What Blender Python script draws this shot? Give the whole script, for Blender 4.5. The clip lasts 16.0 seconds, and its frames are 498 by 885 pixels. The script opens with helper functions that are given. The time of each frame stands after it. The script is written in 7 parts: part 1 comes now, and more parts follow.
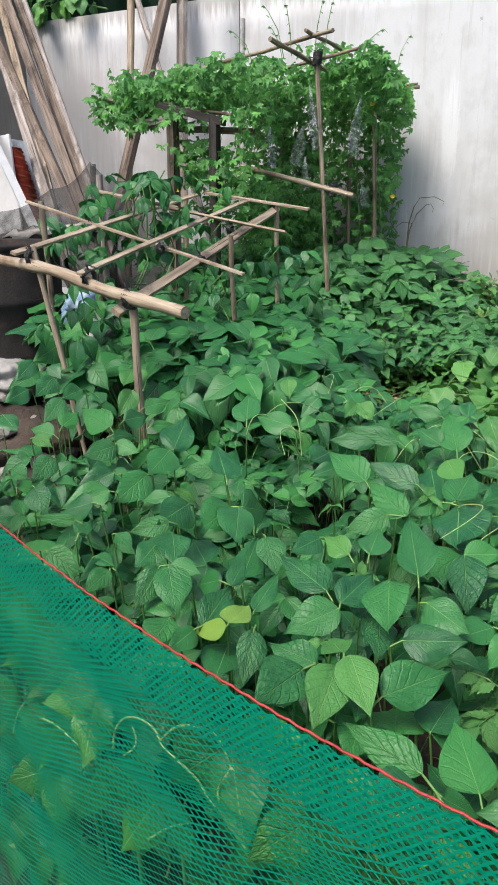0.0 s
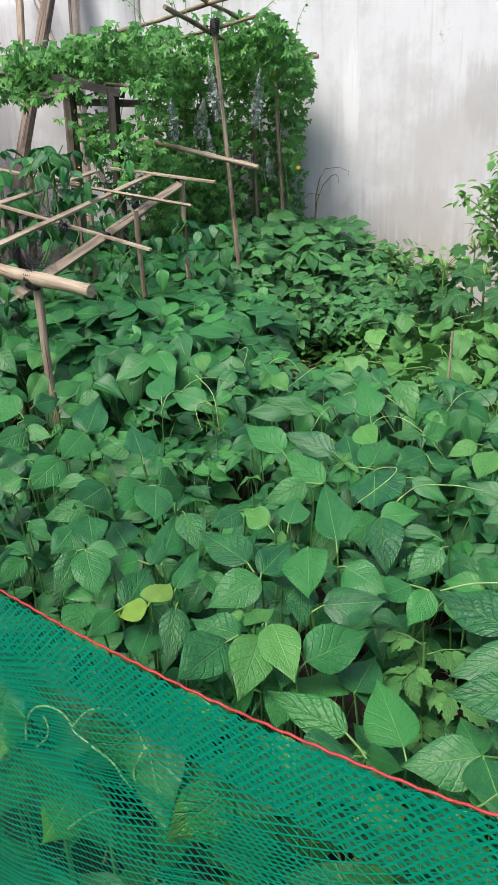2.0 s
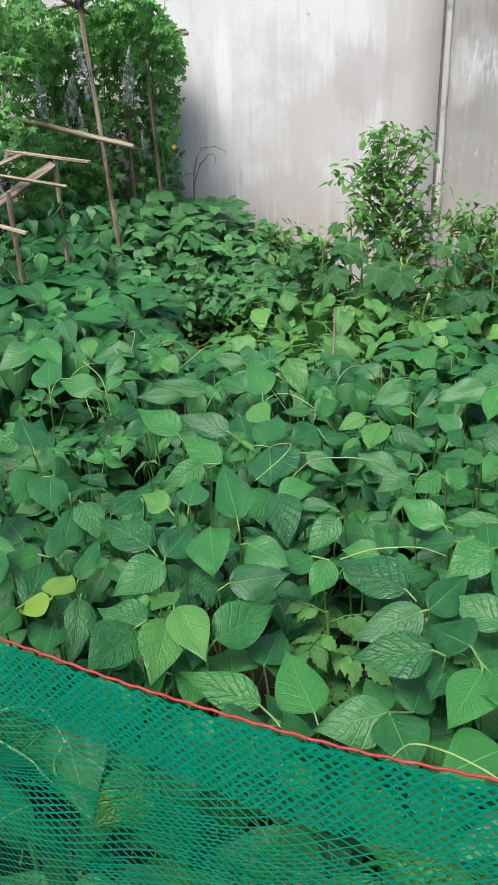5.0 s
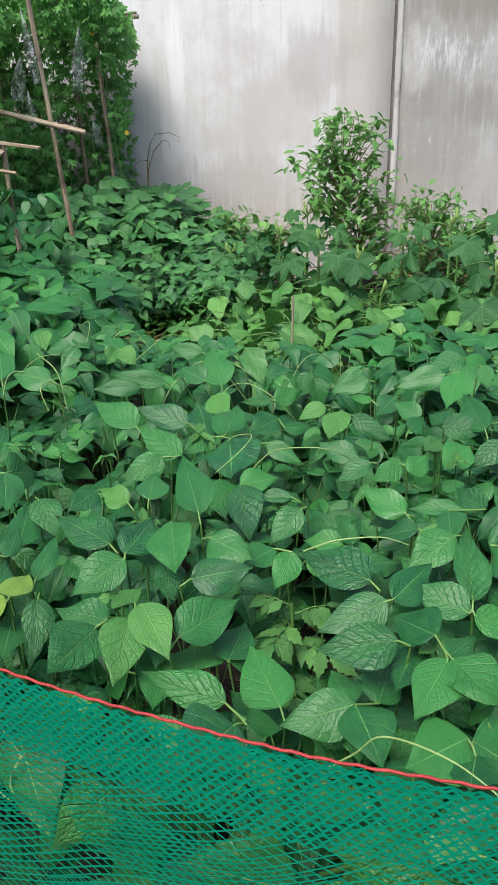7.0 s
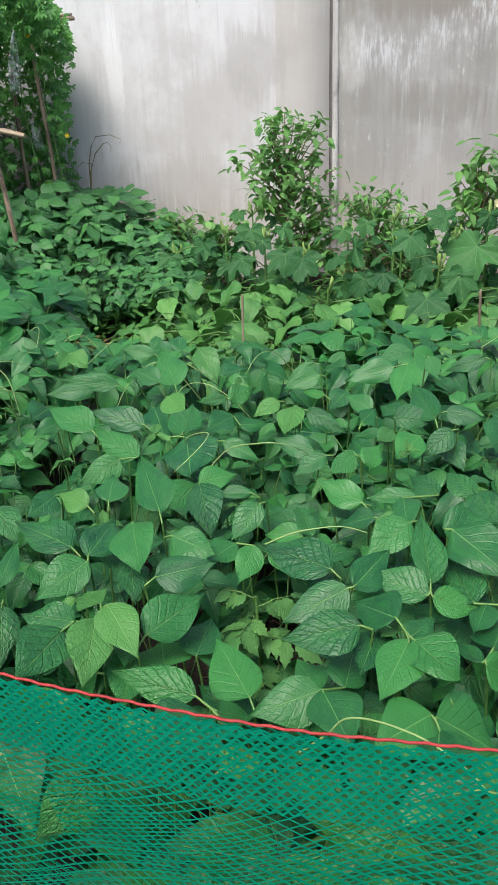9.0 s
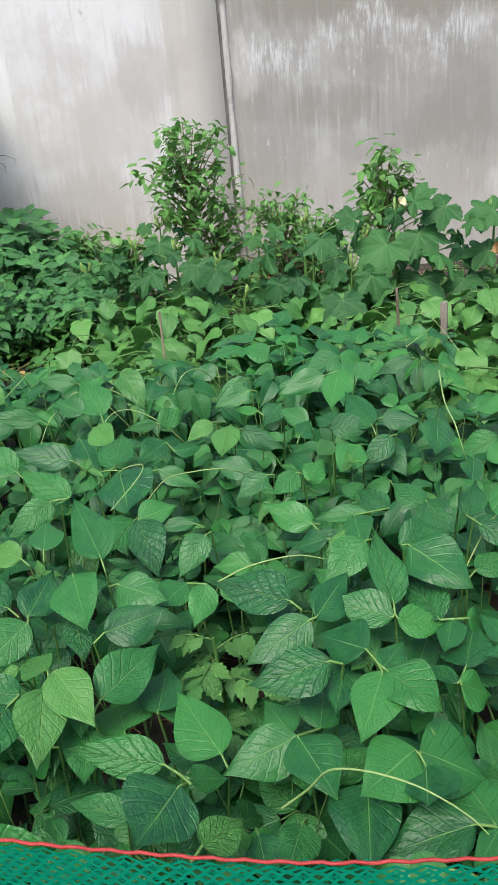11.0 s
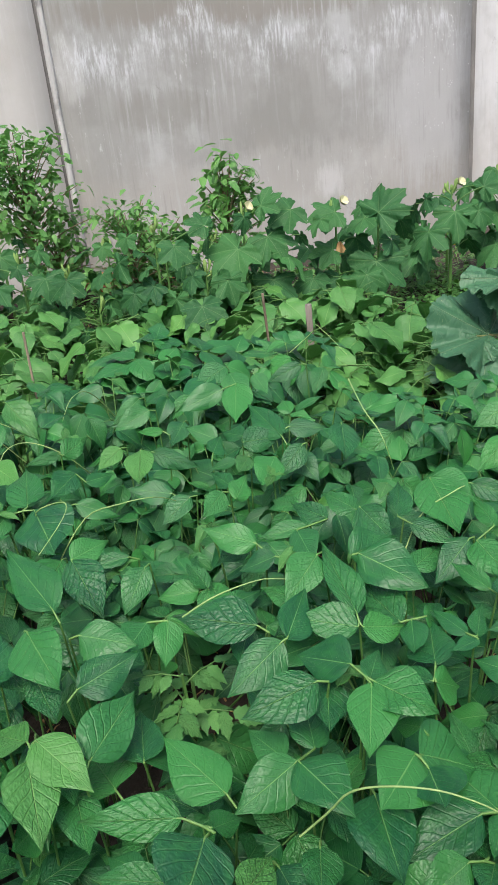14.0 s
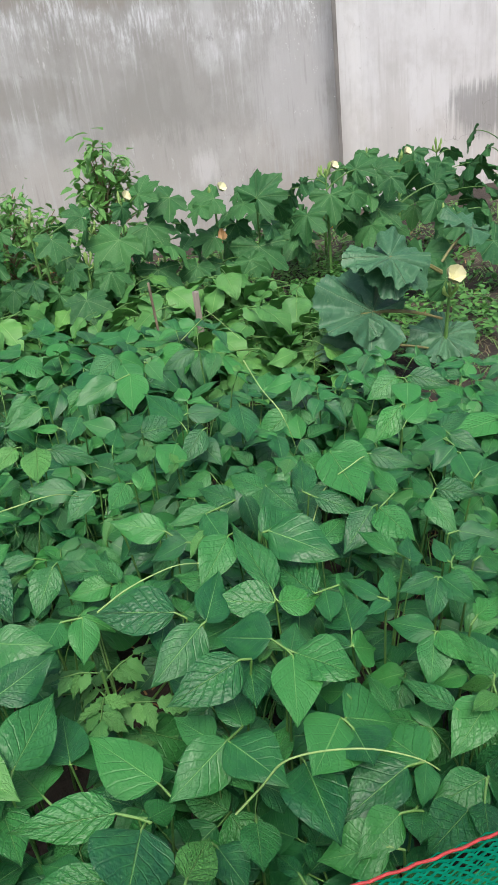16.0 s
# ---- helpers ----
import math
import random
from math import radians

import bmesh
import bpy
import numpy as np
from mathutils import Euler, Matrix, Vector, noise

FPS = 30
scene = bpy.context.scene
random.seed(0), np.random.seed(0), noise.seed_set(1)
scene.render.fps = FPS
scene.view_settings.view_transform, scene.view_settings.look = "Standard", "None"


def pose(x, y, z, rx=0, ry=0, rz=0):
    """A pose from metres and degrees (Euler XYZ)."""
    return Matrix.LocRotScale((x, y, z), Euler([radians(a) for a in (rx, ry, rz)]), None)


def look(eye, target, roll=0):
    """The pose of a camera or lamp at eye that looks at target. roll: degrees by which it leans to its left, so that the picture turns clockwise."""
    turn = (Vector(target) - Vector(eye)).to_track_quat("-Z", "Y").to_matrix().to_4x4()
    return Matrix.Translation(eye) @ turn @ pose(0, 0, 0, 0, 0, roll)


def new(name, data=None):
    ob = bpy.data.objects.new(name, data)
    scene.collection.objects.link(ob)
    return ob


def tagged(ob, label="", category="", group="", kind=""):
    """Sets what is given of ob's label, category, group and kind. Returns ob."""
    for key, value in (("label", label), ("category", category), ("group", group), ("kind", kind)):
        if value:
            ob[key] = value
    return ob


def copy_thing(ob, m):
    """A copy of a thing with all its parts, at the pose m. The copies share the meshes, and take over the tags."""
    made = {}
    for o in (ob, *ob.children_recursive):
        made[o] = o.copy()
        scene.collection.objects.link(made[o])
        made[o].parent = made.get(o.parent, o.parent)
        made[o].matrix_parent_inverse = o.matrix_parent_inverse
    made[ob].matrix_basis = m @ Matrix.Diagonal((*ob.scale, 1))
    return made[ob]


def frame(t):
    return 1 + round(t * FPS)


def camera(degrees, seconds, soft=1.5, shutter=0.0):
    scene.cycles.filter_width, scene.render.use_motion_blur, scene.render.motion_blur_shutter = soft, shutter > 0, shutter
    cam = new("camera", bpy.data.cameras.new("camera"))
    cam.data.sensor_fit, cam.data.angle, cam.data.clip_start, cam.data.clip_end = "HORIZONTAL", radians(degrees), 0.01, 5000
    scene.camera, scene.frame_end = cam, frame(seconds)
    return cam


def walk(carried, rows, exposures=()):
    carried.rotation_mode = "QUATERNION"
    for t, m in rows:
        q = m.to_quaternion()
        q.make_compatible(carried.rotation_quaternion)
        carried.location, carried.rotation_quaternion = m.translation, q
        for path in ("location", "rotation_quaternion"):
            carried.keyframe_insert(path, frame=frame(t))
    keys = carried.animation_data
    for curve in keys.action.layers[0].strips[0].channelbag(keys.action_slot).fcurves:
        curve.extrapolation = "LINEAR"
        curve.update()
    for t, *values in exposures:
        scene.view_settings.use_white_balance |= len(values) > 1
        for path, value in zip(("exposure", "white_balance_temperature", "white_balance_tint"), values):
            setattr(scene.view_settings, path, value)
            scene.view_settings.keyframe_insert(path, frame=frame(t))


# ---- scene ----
cam = camera(37.44, 16.0, soft=1.1)
# seconds, x, y, z, yaw, pitch, roll
PATH = [
    (0, 0.002, -0.001, 1.354, 27.34, -18.50, -0.10),
    (0.5, 0.004, 0.005, 1.352, 25.82, -18.87, -0.58),
    (1, 0.007, 0.011, 1.348, 24.49, -19.26, -1.03),
    (1.5, 0.011, 0.019, 1.344, 22.76, -19.77, -1.34),
    (2, 0.017, 0.022, 1.339, 21.10, -20.29, -1.47),
    (2.5, 0.016, 0.022, 1.337, 18.56, -20.81, -1.26),
    (3, 0.016, 0.025, 1.338, 15.18, -21.27, -0.86),
    (3.5, 0.009, 0.020, 1.339, 14.24, -21.58, -0.88),
    (4, 0.010, 0.014, 1.342, 13.28, -21.69, -1.14),
    (6.5, 0.003, 0.033, 1.334, 10.18, -22.58, -1.45),
    (7, 0.003, 0.040, 1.336, 8.73, -22.87, -1.33),
    (7.5, 0.007, 0.036, 1.337, 7.16, -22.99, -1.43),
    (8, 0.007, 0.027, 1.338, 5.68, -23.09, -1.71),
    (8.5, 0.003, 0.019, 1.339, 5.30, -23.05, -1.95),
    (9, -0.001, 0.018, 1.338, 4.86, -22.98, -2.30),
    (9.5, -0.015, 0.015, 1.338, 4.06, -22.97, -2.94),
    (10, -0.016, 0.038, 1.336, 2.00, -23.01, -3.85),
    (10.2, -0.015, 0.054, 1.337, 0.96, -22.97, -4.21),
    (12.3, -0.086, 0.136, 1.387, -3.36, -22.82, -5.89),
    (12.5, -0.097, 0.138, 1.393, -4.24, -22.86, -5.48),
    (13, -0.145, 0.146, 1.400, -7.52, -23.21, -5.18),
    (13.5, -0.185, 0.151, 1.409, -11.70, -23.66, -5.77),
    (14, -0.202, 0.158, 1.410, -14.58, -24.08, -6.05),
    (14.5, -0.207, 0.159, 1.402, -17.19, -24.45, -6.15),
    (15, -0.205, 0.160, 1.397, -19.15, -24.84, -6.73),
    (15.5, -0.206, 0.160, 1.398, -21.19, -25.26, -7.02),
    (16, -0.216, 0.163, 1.396, -23.37, -25.69, -6.92),
]
EXPO = [(0.0, 1.12), (4.0, 1.10), (9.0, 1.04), (16.0, 1.02)]
walk(cam, [(r[0], pose(r[1], r[2], r[3], 90 + r[5], 0, r[4]) @ pose(0, 0, 0, 0, 0, r[6])) for r in PATH], EXPO)

# ---- light: a bright overcast day ----
world = bpy.data.worlds.new("sky")
scene.world = world
world.use_nodes = True
wt = world.node_tree
sky = wt.nodes.new("ShaderNodeTexSky")
sky.sky_type = "NISHITA"
sky.sun_disc = False
sky.sun_elevation = radians(57)
sky.sun_rotation = radians(200)
sky.dust_density = 4.0
sky.air_density = 1.0
sky.ozone_density = 1.0
wt.links.new(sky.outputs[0], wt.nodes["Background"].inputs[0])
wt.nodes["Background"].inputs[1].default_value = 0.11
sun = bpy.data.lights.new("sun", "SUN")
sun.energy = 1.5
sun.angle = radians(24)
sun.color = (1.0, 0.96, 0.9)
sun_ob = new("sun", sun)
sun_ob.matrix_world = look((-3, -8.0, 13), (0, 0, 0))
tagged(sun_ob, kind="structure")


# ---- material helpers ----
class Nodes:
    """A short way to write node materials."""

    def __init__(self, name):
        self.mat = bpy.data.materials.new(name)
        self.mat.use_nodes = True
        self.tree = self.mat.node_tree
        self.out = self.tree.nodes["Material Output"]
        self.bsdf = self.tree.nodes["Principled BSDF"]

    def put(self, socket, value):
        if isinstance(value, bpy.types.NodeSocket):
            self.tree.links.new(value, socket)
        elif value is not None:
            if socket.type == "RGBA" and len(value) == 3:
                value = (*value, 1)
            socket.default_value = value

    def node(self, kind, ins=(), out=0, operation="", interpolation_type="", feature=""):
        n = self.tree.nodes.new(kind)
        if operation:
            n.operation = operation
        if interpolation_type:
            n.interpolation_type = interpolation_type
        if feature:
            n.feature = feature
        for key, value in (ins.items() if isinstance(ins, dict) else enumerate(ins)):
            self.put(n.inputs[key], value)
        return n.outputs[out]

    def math(self, op, *ins):
        return self.node("ShaderNodeMath", ins, operation=op)

    def mix(self, fac, a, b, blend="MIX"):
        n = self.tree.nodes.new("ShaderNodeMix")
        n.data_type, n.blend_type = "RGBA", blend
        self.put(n.inputs[0], fac), self.put(n.inputs[6], a), self.put(n.inputs[7], b)
        return n.outputs[2]

    def ramp(self, fac, lo, hi, a=0.0, b=1.0):
        return self.node("ShaderNodeMapRange", (fac, lo, hi, a, b), interpolation_type="SMOOTHSTEP")

    def noise(self, scale, vec=None, detail=4.0, rough=0.6):
        return self.node("ShaderNodeTexNoise", {"Vector": vec, "Scale": scale, "Detail": detail, "Roughness": rough})

    def coord(self, which="Object"):
        return self.node("ShaderNodeTexCoord", out={"Generated": 0, "Normal": 1, "UV": 2, "Object": 3}[which])

    def scaled(self, vec, scale):
        return self.node("ShaderNodeMapping", {"Vector": vec, "Scale": scale})

    def bump(self, height, strength, distance=0.01):
        self.put(self.bsdf.inputs["Normal"], self.node("ShaderNodeBump", {"Strength": strength, "Distance": distance, "Height": height}))

    def done(self, color, rough=0.7, metal=0.0, spec=0.5):
        self.put(self.bsdf.inputs["Base Color"], color)
        self.put(self.bsdf.inputs["Roughness"], rough)
        self.put(self.bsdf.inputs["Metallic"], metal)
        self.put(self.bsdf.inputs["Specular IOR Level"], spec)
        return self.mat

    def chance(self):
        a = self.node("ShaderNodeObjectInfo", out=5)
        b = self.node("ShaderNodeNewGeometry", out=8)
        return self.math("FRACT", self.math("ADD", a, b))

    def thin(self, color, share):
        """Lets light through, as a leaf does."""
        t = self.node("ShaderNodeBsdfTranslucent", {"Color": color})
        m = self.node("ShaderNodeMixShader", (share, self.bsdf.outputs[0], t))
        self.tree.links.new(m, self.out.inputs[0])


def leaf_material(name, deep, fresh, vein, veins="feather", rough=0.42, let=0.17, relief=0.42, side=6.0, slant=1.6, shine=0.52, directions=(), show=0.22):
    """A leaf with a pale midrib, faint side veins that are sunk in, and puckered skin between them."""
    n = Nodes(name)
    chance = n.chance()
    uv = n.coord("UV")
    sep = n.tree.nodes.new("ShaderNodeSeparateXYZ")
    n.put(sep.inputs[0], uv)
    u, v = sep.outputs[0], sep.outputs[1]
    shift = n.node("ShaderNodeVectorMath", (uv, n.node("ShaderNodeVectorMath", (chance, (13.0, 29.0, 7.0)), operation="MULTIPLY")), operation="ADD")
    if veins == "feather":
        au = n.math("ABSOLUTE", u)
        mid = n.ramp(au, 0.008, 0.034, 1, 0)
        bent = n.math("MULTIPLY", n.math("POWER", n.math("MAXIMUM", au, 0.001), 0.75), slant)
        phase = n.math("ADD", n.math("SUBTRACT", n.math("MULTIPLY", v, side), bent), n.math("MULTIPLY", n.math("SUBTRACT", n.noise(3.0, shift, 1), 0.5), 0.35))
        wave = n.math("PINGPONG", phase, 0.5)
        lines = n.math("MULTIPLY", n.ramp(wave, 0.0, 0.035, 1, 0), n.ramp(au, 0.1, 0.85, 1, 0.15))
        swell = n.ramp(wave, 0.0, 0.13)
    else:
        best = None
        for a in directions:
            c, s = math.cos(radians(a)), math.sin(radians(a))
            across = n.math("ABSOLUTE", n.math("SUBTRACT", n.math("MULTIPLY", u, c), n.math("MULTIPLY", v, s)))
            along = n.math("ADD", n.math("MULTIPLY", u, s), n.math("MULTIPLY", v, c))
            d = n.math("ADD", across, n.math("MULTIPLY", n.math("LESS_THAN", along, 0.0), 9.0))
            best = d if best is None else n.math("MINIMUM", best, d)
        mid = n.ramp(best, 0.003, 0.011, 0.75, 0)
        web = n.node("ShaderNodeTexVoronoi", {"Vector": n.scaled(shift, (7.0, 7.0, 7.0)), "Scale": 1.0}, feature="DISTANCE_TO_EDGE")
        lines = n.ramp(web, 0.0, 0.04, 0.8, 0)
        swell = n.ramp(web, 0.0, 0.3)
    cells = n.node("ShaderNodeTexVoronoi", {"Vector": n.scaled(shift, (9.0, 24.0, 9.0)), "Scale": 1.0}, feature="SMOOTH_F1")
    tint = n.mix(n.math("POWER", chance, 1.35), deep, fresh)
    other = n.math("FRACT", n.math("MULTIPLY", chance, 7.31))
    tint = n.mix(n.ramp(other, 0.6, 1.0, 0, 0.45), tint, tuple(c * k for c, k in zip(deep, (0.8, 0.85, 1.25))))
    tint = n.mix(n.ramp(n.noise(3.0, shift, 3), 0.35, 0.75, 0, 0.4), tint, fresh)
    tint = n.mix(n.math("MULTIPLY", n.noise(38.0, uv, 2), 0.25), tint, deep)
    tint = n.mix(n.math("MAXIMUM", n.math("MULTIPLY", mid, 0.62), n.math("MULTIPLY", lines, show)), tint, vein)
    specks = n.math("MULTIPLY", n.ramp(n.noise(60.0, shift, 0), 0.77, 0.8, 0, 0.6), n.ramp(n.noise(2.5, shift, 1), 0.5, 0.6))
    tint = n.mix(specks, tint, (0.35, 0.42, 0.2))
    height = n.math("ADD", n.math("MULTIPLY", swell, 0.28), n.math("MULTIPLY", n.math("SUBTRACT", 1.0, cells), 0.42))
    height = n.math("ADD", height, n.math("MULTIPLY", n.noise(7.0, shift, 2), 0.35))
    height = n.math("SUBTRACT", height, n.math("MULTIPLY", mid, 0.7))
    n.bump(height, n.math("MULTIPLY", n.math("ADD", 0.45, n.math("MULTIPLY", n.math("FRACT", n.math("MULTIPLY", chance, 3.77)), 1.1)), relief), 0.0055)
    wet = n.math("ADD", rough, n.math("MULTIPLY", n.math("SUBTRACT", n.noise(6.0, shift, 2), 0.5), 0.12))
    n.done(tint, wet, 0, shine)
    n.thin(n.mix(0.5, tint, fresh), let)
    return n.mat


def plain(name, a, b, scale=6.0, rough=0.7, relief=0.3, stretch=(1, 1, 1), metal=0.0, dirt=None, dist=0.01):
    """Two tones mixed by noise at two scales, with fine relief."""
    n = Nodes(name)
    vec = n.scaled(n.coord(), stretch)
    big = n.noise(scale, vec, 5, 0.65)
    fine = n.noise(scale * 9, vec, 3)
    color = n.mix(n.ramp(big, 0.3, 0.7), a, b)
    color = n.mix(n.math("MULTIPLY", fine, 0.35), color, tuple(0.45 * c for c in a))
    color = n.mix(n.math("MULTIPLY", n.math("SUBTRACT", n.chance(), 0.5), 0.3), color, b)
    if dirt:
        color = n.mix(n.ramp(n.noise(scale * 0.4, n.coord(), 4), 0.5, 0.68), color, dirt)
    n.bump(n.math("ADD", big, n.math("MULTIPLY", fine, 0.5)), relief, dist)
    return n.done(color, rough, metal)


def timber(name, light, mid, dark, rough=0.8, cracks=0.6, patch=0.5):
    """Weathered wood or cane along its own z axis: long fibres, dark checks, bleached and stained lengths."""
    n = Nodes(name)
    vec = n.coord()
    shift = n.node("ShaderNodeVectorMath", (vec, n.node("ShaderNodeVectorMath", (n.node("ShaderNodeObjectInfo", out=5), (31.0, 17.0, 53.0)), operation="MULTIPLY")), operation="ADD")
    fibre = n.noise(1.0, n.scaled(shift, (70, 70, 2.2)), 4, 0.65)
    broad = n.noise(1.0, n.scaled(shift, (22, 22, 1.4)), 4, 0.6)
    length = n.noise(1.0, n.scaled(shift, (6, 6, 3.5)), 4, 0.65)
    color = n.mix(n.ramp(broad, 0.32, 0.68), mid, light)
    color = n.mix(n.ramp(fibre, 0.35, 0.62, 0.55, 0), color, dark)
    color = n.mix(n.ramp(length, 0.52, 0.66, 0, patch), color, dark)
    color = n.mix(n.ramp(n.noise(1.0, n.scaled(shift, (9, 9, 5)), 3), 0.58, 0.7, 0, 0.5), color, light)
    check = n.ramp(n.noise(1.0, n.scaled(shift, (95, 95, 1.1)), 2), 0.64, 0.69)
    color = n.mix(n.math("MULTIPLY", check, cracks), color, tuple(0.25 * c for c in dark))
    n.bump(n.math("SUBTRACT", n.math("ADD", fibre, broad), n.math("MULTIPLY", check, 1.5)), 0.6, 0.006)
    return n.done(color, rough, 0, 0.3)


def plaster(name, base, wash, stain, washed=0.5, band=None, strip=None, marks=()):
    """Cement render with run-down whitewash and damp stains. band: height of brushed white splashes; strip: a bare vertical strip;
    marks: patches (x, z, half width, half height, colour, strength) with streaky edges."""
    n = Nodes(name)
    vec = n.coord()
    sep = n.tree.nodes.new("ShaderNodeSeparateXYZ")
    n.put(sep.inputs[0], vec)
    x, z = sep.outputs[0], sep.outputs[2]
    streak = n.noise(1.0, n.scaled(vec, (4.0, 4.0, 0.5)), 5, 0.6)
    thin = n.noise(1.0, n.scaled(vec, (22.0, 22.0, 1.3)), 5, 0.65)
    cloud = n.noise(0.75, vec, 6, 0.62)
    spots = n.noise(3.2, n.scaled(vec, (1, 1, 0.7)), 6, 0.7)
    soft = n.math("ADD", n.math("MULTIPLY", cloud, 0.5), n.math("ADD", n.math("MULTIPLY", streak, 0.3), n.math("MULTIPLY", spots, 0.2)))
    color = n.mix(n.ramp(soft, 0.56 - 0.22 * washed, 0.70 - 0.22 * washed), base, wash)
    color = n.mix(n.ramp(n.math("ADD", n.math("MULTIPLY", streak, 0.4), n.math("MULTIPLY", n.math("SUBTRACT", 1.0, cloud), 0.6)), 0.50, 0.62, 0, 0.7), color, stain)
    color = n.mix(n.ramp(spots, 0.5, 0.68, 0, 0.45), color, stain)
    low = n.math("ADD", z, n.math("MULTIPLY", n.math("SUBTRACT", n.noise(1.6, vec, 4), 0.5), 1.2))
    color = n.mix(n.ramp(low, 0.5, 1.25, 0.5, 0), color, (0.40, 0.37, 0.335))
    if strip:
        wob = n.math("ADD", x, n.math("MULTIPLY", n.math("SUBTRACT", n.noise(1.5, vec, 3), 0.5), 0.06))
        color = n.mix(n.ramp(n.math("ADD", wob, n.math("MULTIPLY", n.math("SUBTRACT", thin, 0.5), 0.12)), strip - 0.05, strip + 0.05, 0, 0.6), color, (0.40, 0.37, 0.33))
        line = n.math("ABSOLUTE", n.math("SUBTRACT", wob, strip))
        color = n.mix(n.math("MULTIPLY", n.ramp(line, 0.004, 0.012, 1, 0), n.ramp(spots, 0.48, 0.6, 0, 0.6)), color, (0.66, 0.66, 0.66))
    for mx, mz, rx, rz, tone, strength in marks:
        dx = n.math("DIVIDE", n.math("SUBTRACT", x, mx), rx)
        dz = n.math("DIVIDE", n.math("SUBTRACT", z, mz), rz)
        far = n.math("SQRT", n.math("ADD", n.math("MULTIPLY", dx, dx), n.math("MULTIPLY", dz, dz)))
        far = n.math("ADD", far, n.math("ADD", n.math("MULTIPLY", n.math("SUBTRACT", thin, 0.5), 1.6), n.math("MULTIPLY", n.math("SUBTRACT", spots, 0.5), 1.2)))
        color = n.mix(n.ramp(far, 0.55, 1.1, strength, 0), color, tone)
    brush = n.ramp(thin, 0.54, 0.66)
    color = n.mix(n.math("MULTIPLY", brush, n.ramp(cloud, 0.40, 0.60, 0.12, 0.6)), color, wash)
    color = n.mix(n.ramp(thin, 0.44, 0.34, 0, 0.35), color, stain)
    high = n.math("ADD", z, n.math("MULTIPLY", thin, 0.5))
    color = n.mix(n.ramp(high, 3.3, 3.5, 0, 0.7), color, (0.16, 0.15, 0.13))
    dots = n.ramp(n.noise(9.0, n.scaled(vec, (1, 1, 0.7)), 6, 0.75), 0.63, 0.70, 0, 0.5)
    color = n.mix(n.math("MULTIPLY", dots, n.ramp(cloud, 0.45, 0.6)), color, (0.2, 0.19, 0.18))
    if band:
        where = n.math("ADD", z, n.math("ADD", n.math("MULTIPLY", n.math("SUBTRACT", n.noise(1.1, n.scaled(vec, (1.4, 1, 0.3)), 5), 0.5), 1.1), n.math("MULTIPLY", n.math("SUBTRACT", thin, 0.5), 0.4)))
        hit = n.math("MULTIPLY", n.ramp(where, band - 0.34, band + 0.02), n.ramp(where, band + 0.06, band + 0.2, 1, 0))
        flecks = n.ramp(n.noise(1.0, n.scaled(vec, (30, 30, 5.0)), 6, 0.7), 0.42, 0.62, 0.15, 1)
        color = n.mix(n.math("MULTIPLY", hit, n.math("MULTIPLY", flecks, n.ramp(spots, 0.38, 0.6, 0.1, 0.9))), color, (0.60, 0.615, 0.645))
        scuff = n.math("MULTIPLY", n.ramp(n.noise(1.0, n.scaled(vec, (18, 18, 6)), 5, 0.7), 0.6, 0.7), n.ramp(n.noise(1.3, vec, 2), 0.5, 0.62, 0, 0.6))
        color = n.mix(scuff, color, (0.60, 0.60, 0.61))
        flick = n.math("MULTIPLY", n.ramp(n.node("ShaderNodeTexVoronoi", {"Vector": vec, "Scale": 30.0}), 0.12, 0.2, 1, 0), n.math("MULTIPLY", n.ramp(x, 3.5, 4.2), n.ramp(n.noise(4.0, vec, 3), 0.5, 0.6)))
        color = n.mix(n.math("MULTIPLY", flick, n.ramp(z, 0.7, 1.0)), color, (0.72, 0.72, 0.72))
    fine = n.noise(70.0, vec, 3)
    color = n.mix(n.math("MULTIPLY", fine, 0.2), color, stain)
    cracks = n.node("ShaderNodeTexVoronoi", {"Vector": n.node("ShaderNodeVectorMath", (vec, n.node("ShaderNodeVectorMath", (n.node("ShaderNodeTexNoise", {"Vector": vec, "Scale": 5.0}, out=1), (0.3, 0.3, 0.3)), operation="MULTIPLY")), operation="ADD"), "Scale": 2.2}, feature="DISTANCE_TO_EDGE")
    crack = n.math("MULTIPLY", n.ramp(cracks, 0.002, 0.006, 1, 0), n.ramp(n.noise(0.9, vec, 2), 0.58, 0.62))
    color = n.mix(n.math("MULTIPLY", crack, n.ramp(z, 1.3, 0.9, 0, 0.5)), color, (0.12, 0.11, 0.1))
    n.bump(n.math("ADD", n.math("MULTIPLY", thin, 0.6), n.math("ADD", n.math("MULTIPLY", fine, 0.5), spots)), 0.28, 0.008)
    return n.done(color, 0.88, 0, 0.25)


OKRA_RAYS = (0, 48, -48, 100, -100)
GOURD_RAYS = (0, 42, -42, 88, -88)
M_BEAN = leaf_material("bean_leaf", (0.009, 0.086, 0.027), (0.046, 0.232, 0.046), (0.18, 0.39, 0.12), rough=0.43, let=0.12, relief=0.6, shine=0.46, show=0.2, side=7.0, slant=2.2)
M_THICKET = leaf_material("thicket_bean_leaf", (0.024, 0.112, 0.036), (0.085, 0.285, 0.072), (0.21, 0.43, 0.14), rough=0.5, relief=0.34, side=7.0, slant=2.2, show=0.12, shine=0.4)
M_YOUNG = leaf_material("young_bean_leaf", (0.042, 0.175, 0.036), (0.085, 0.270, 0.054), (0.24, 0.44, 0.14), relief=0.75, rough=0.46, side=7.0, slant=2.2, show=0.34)
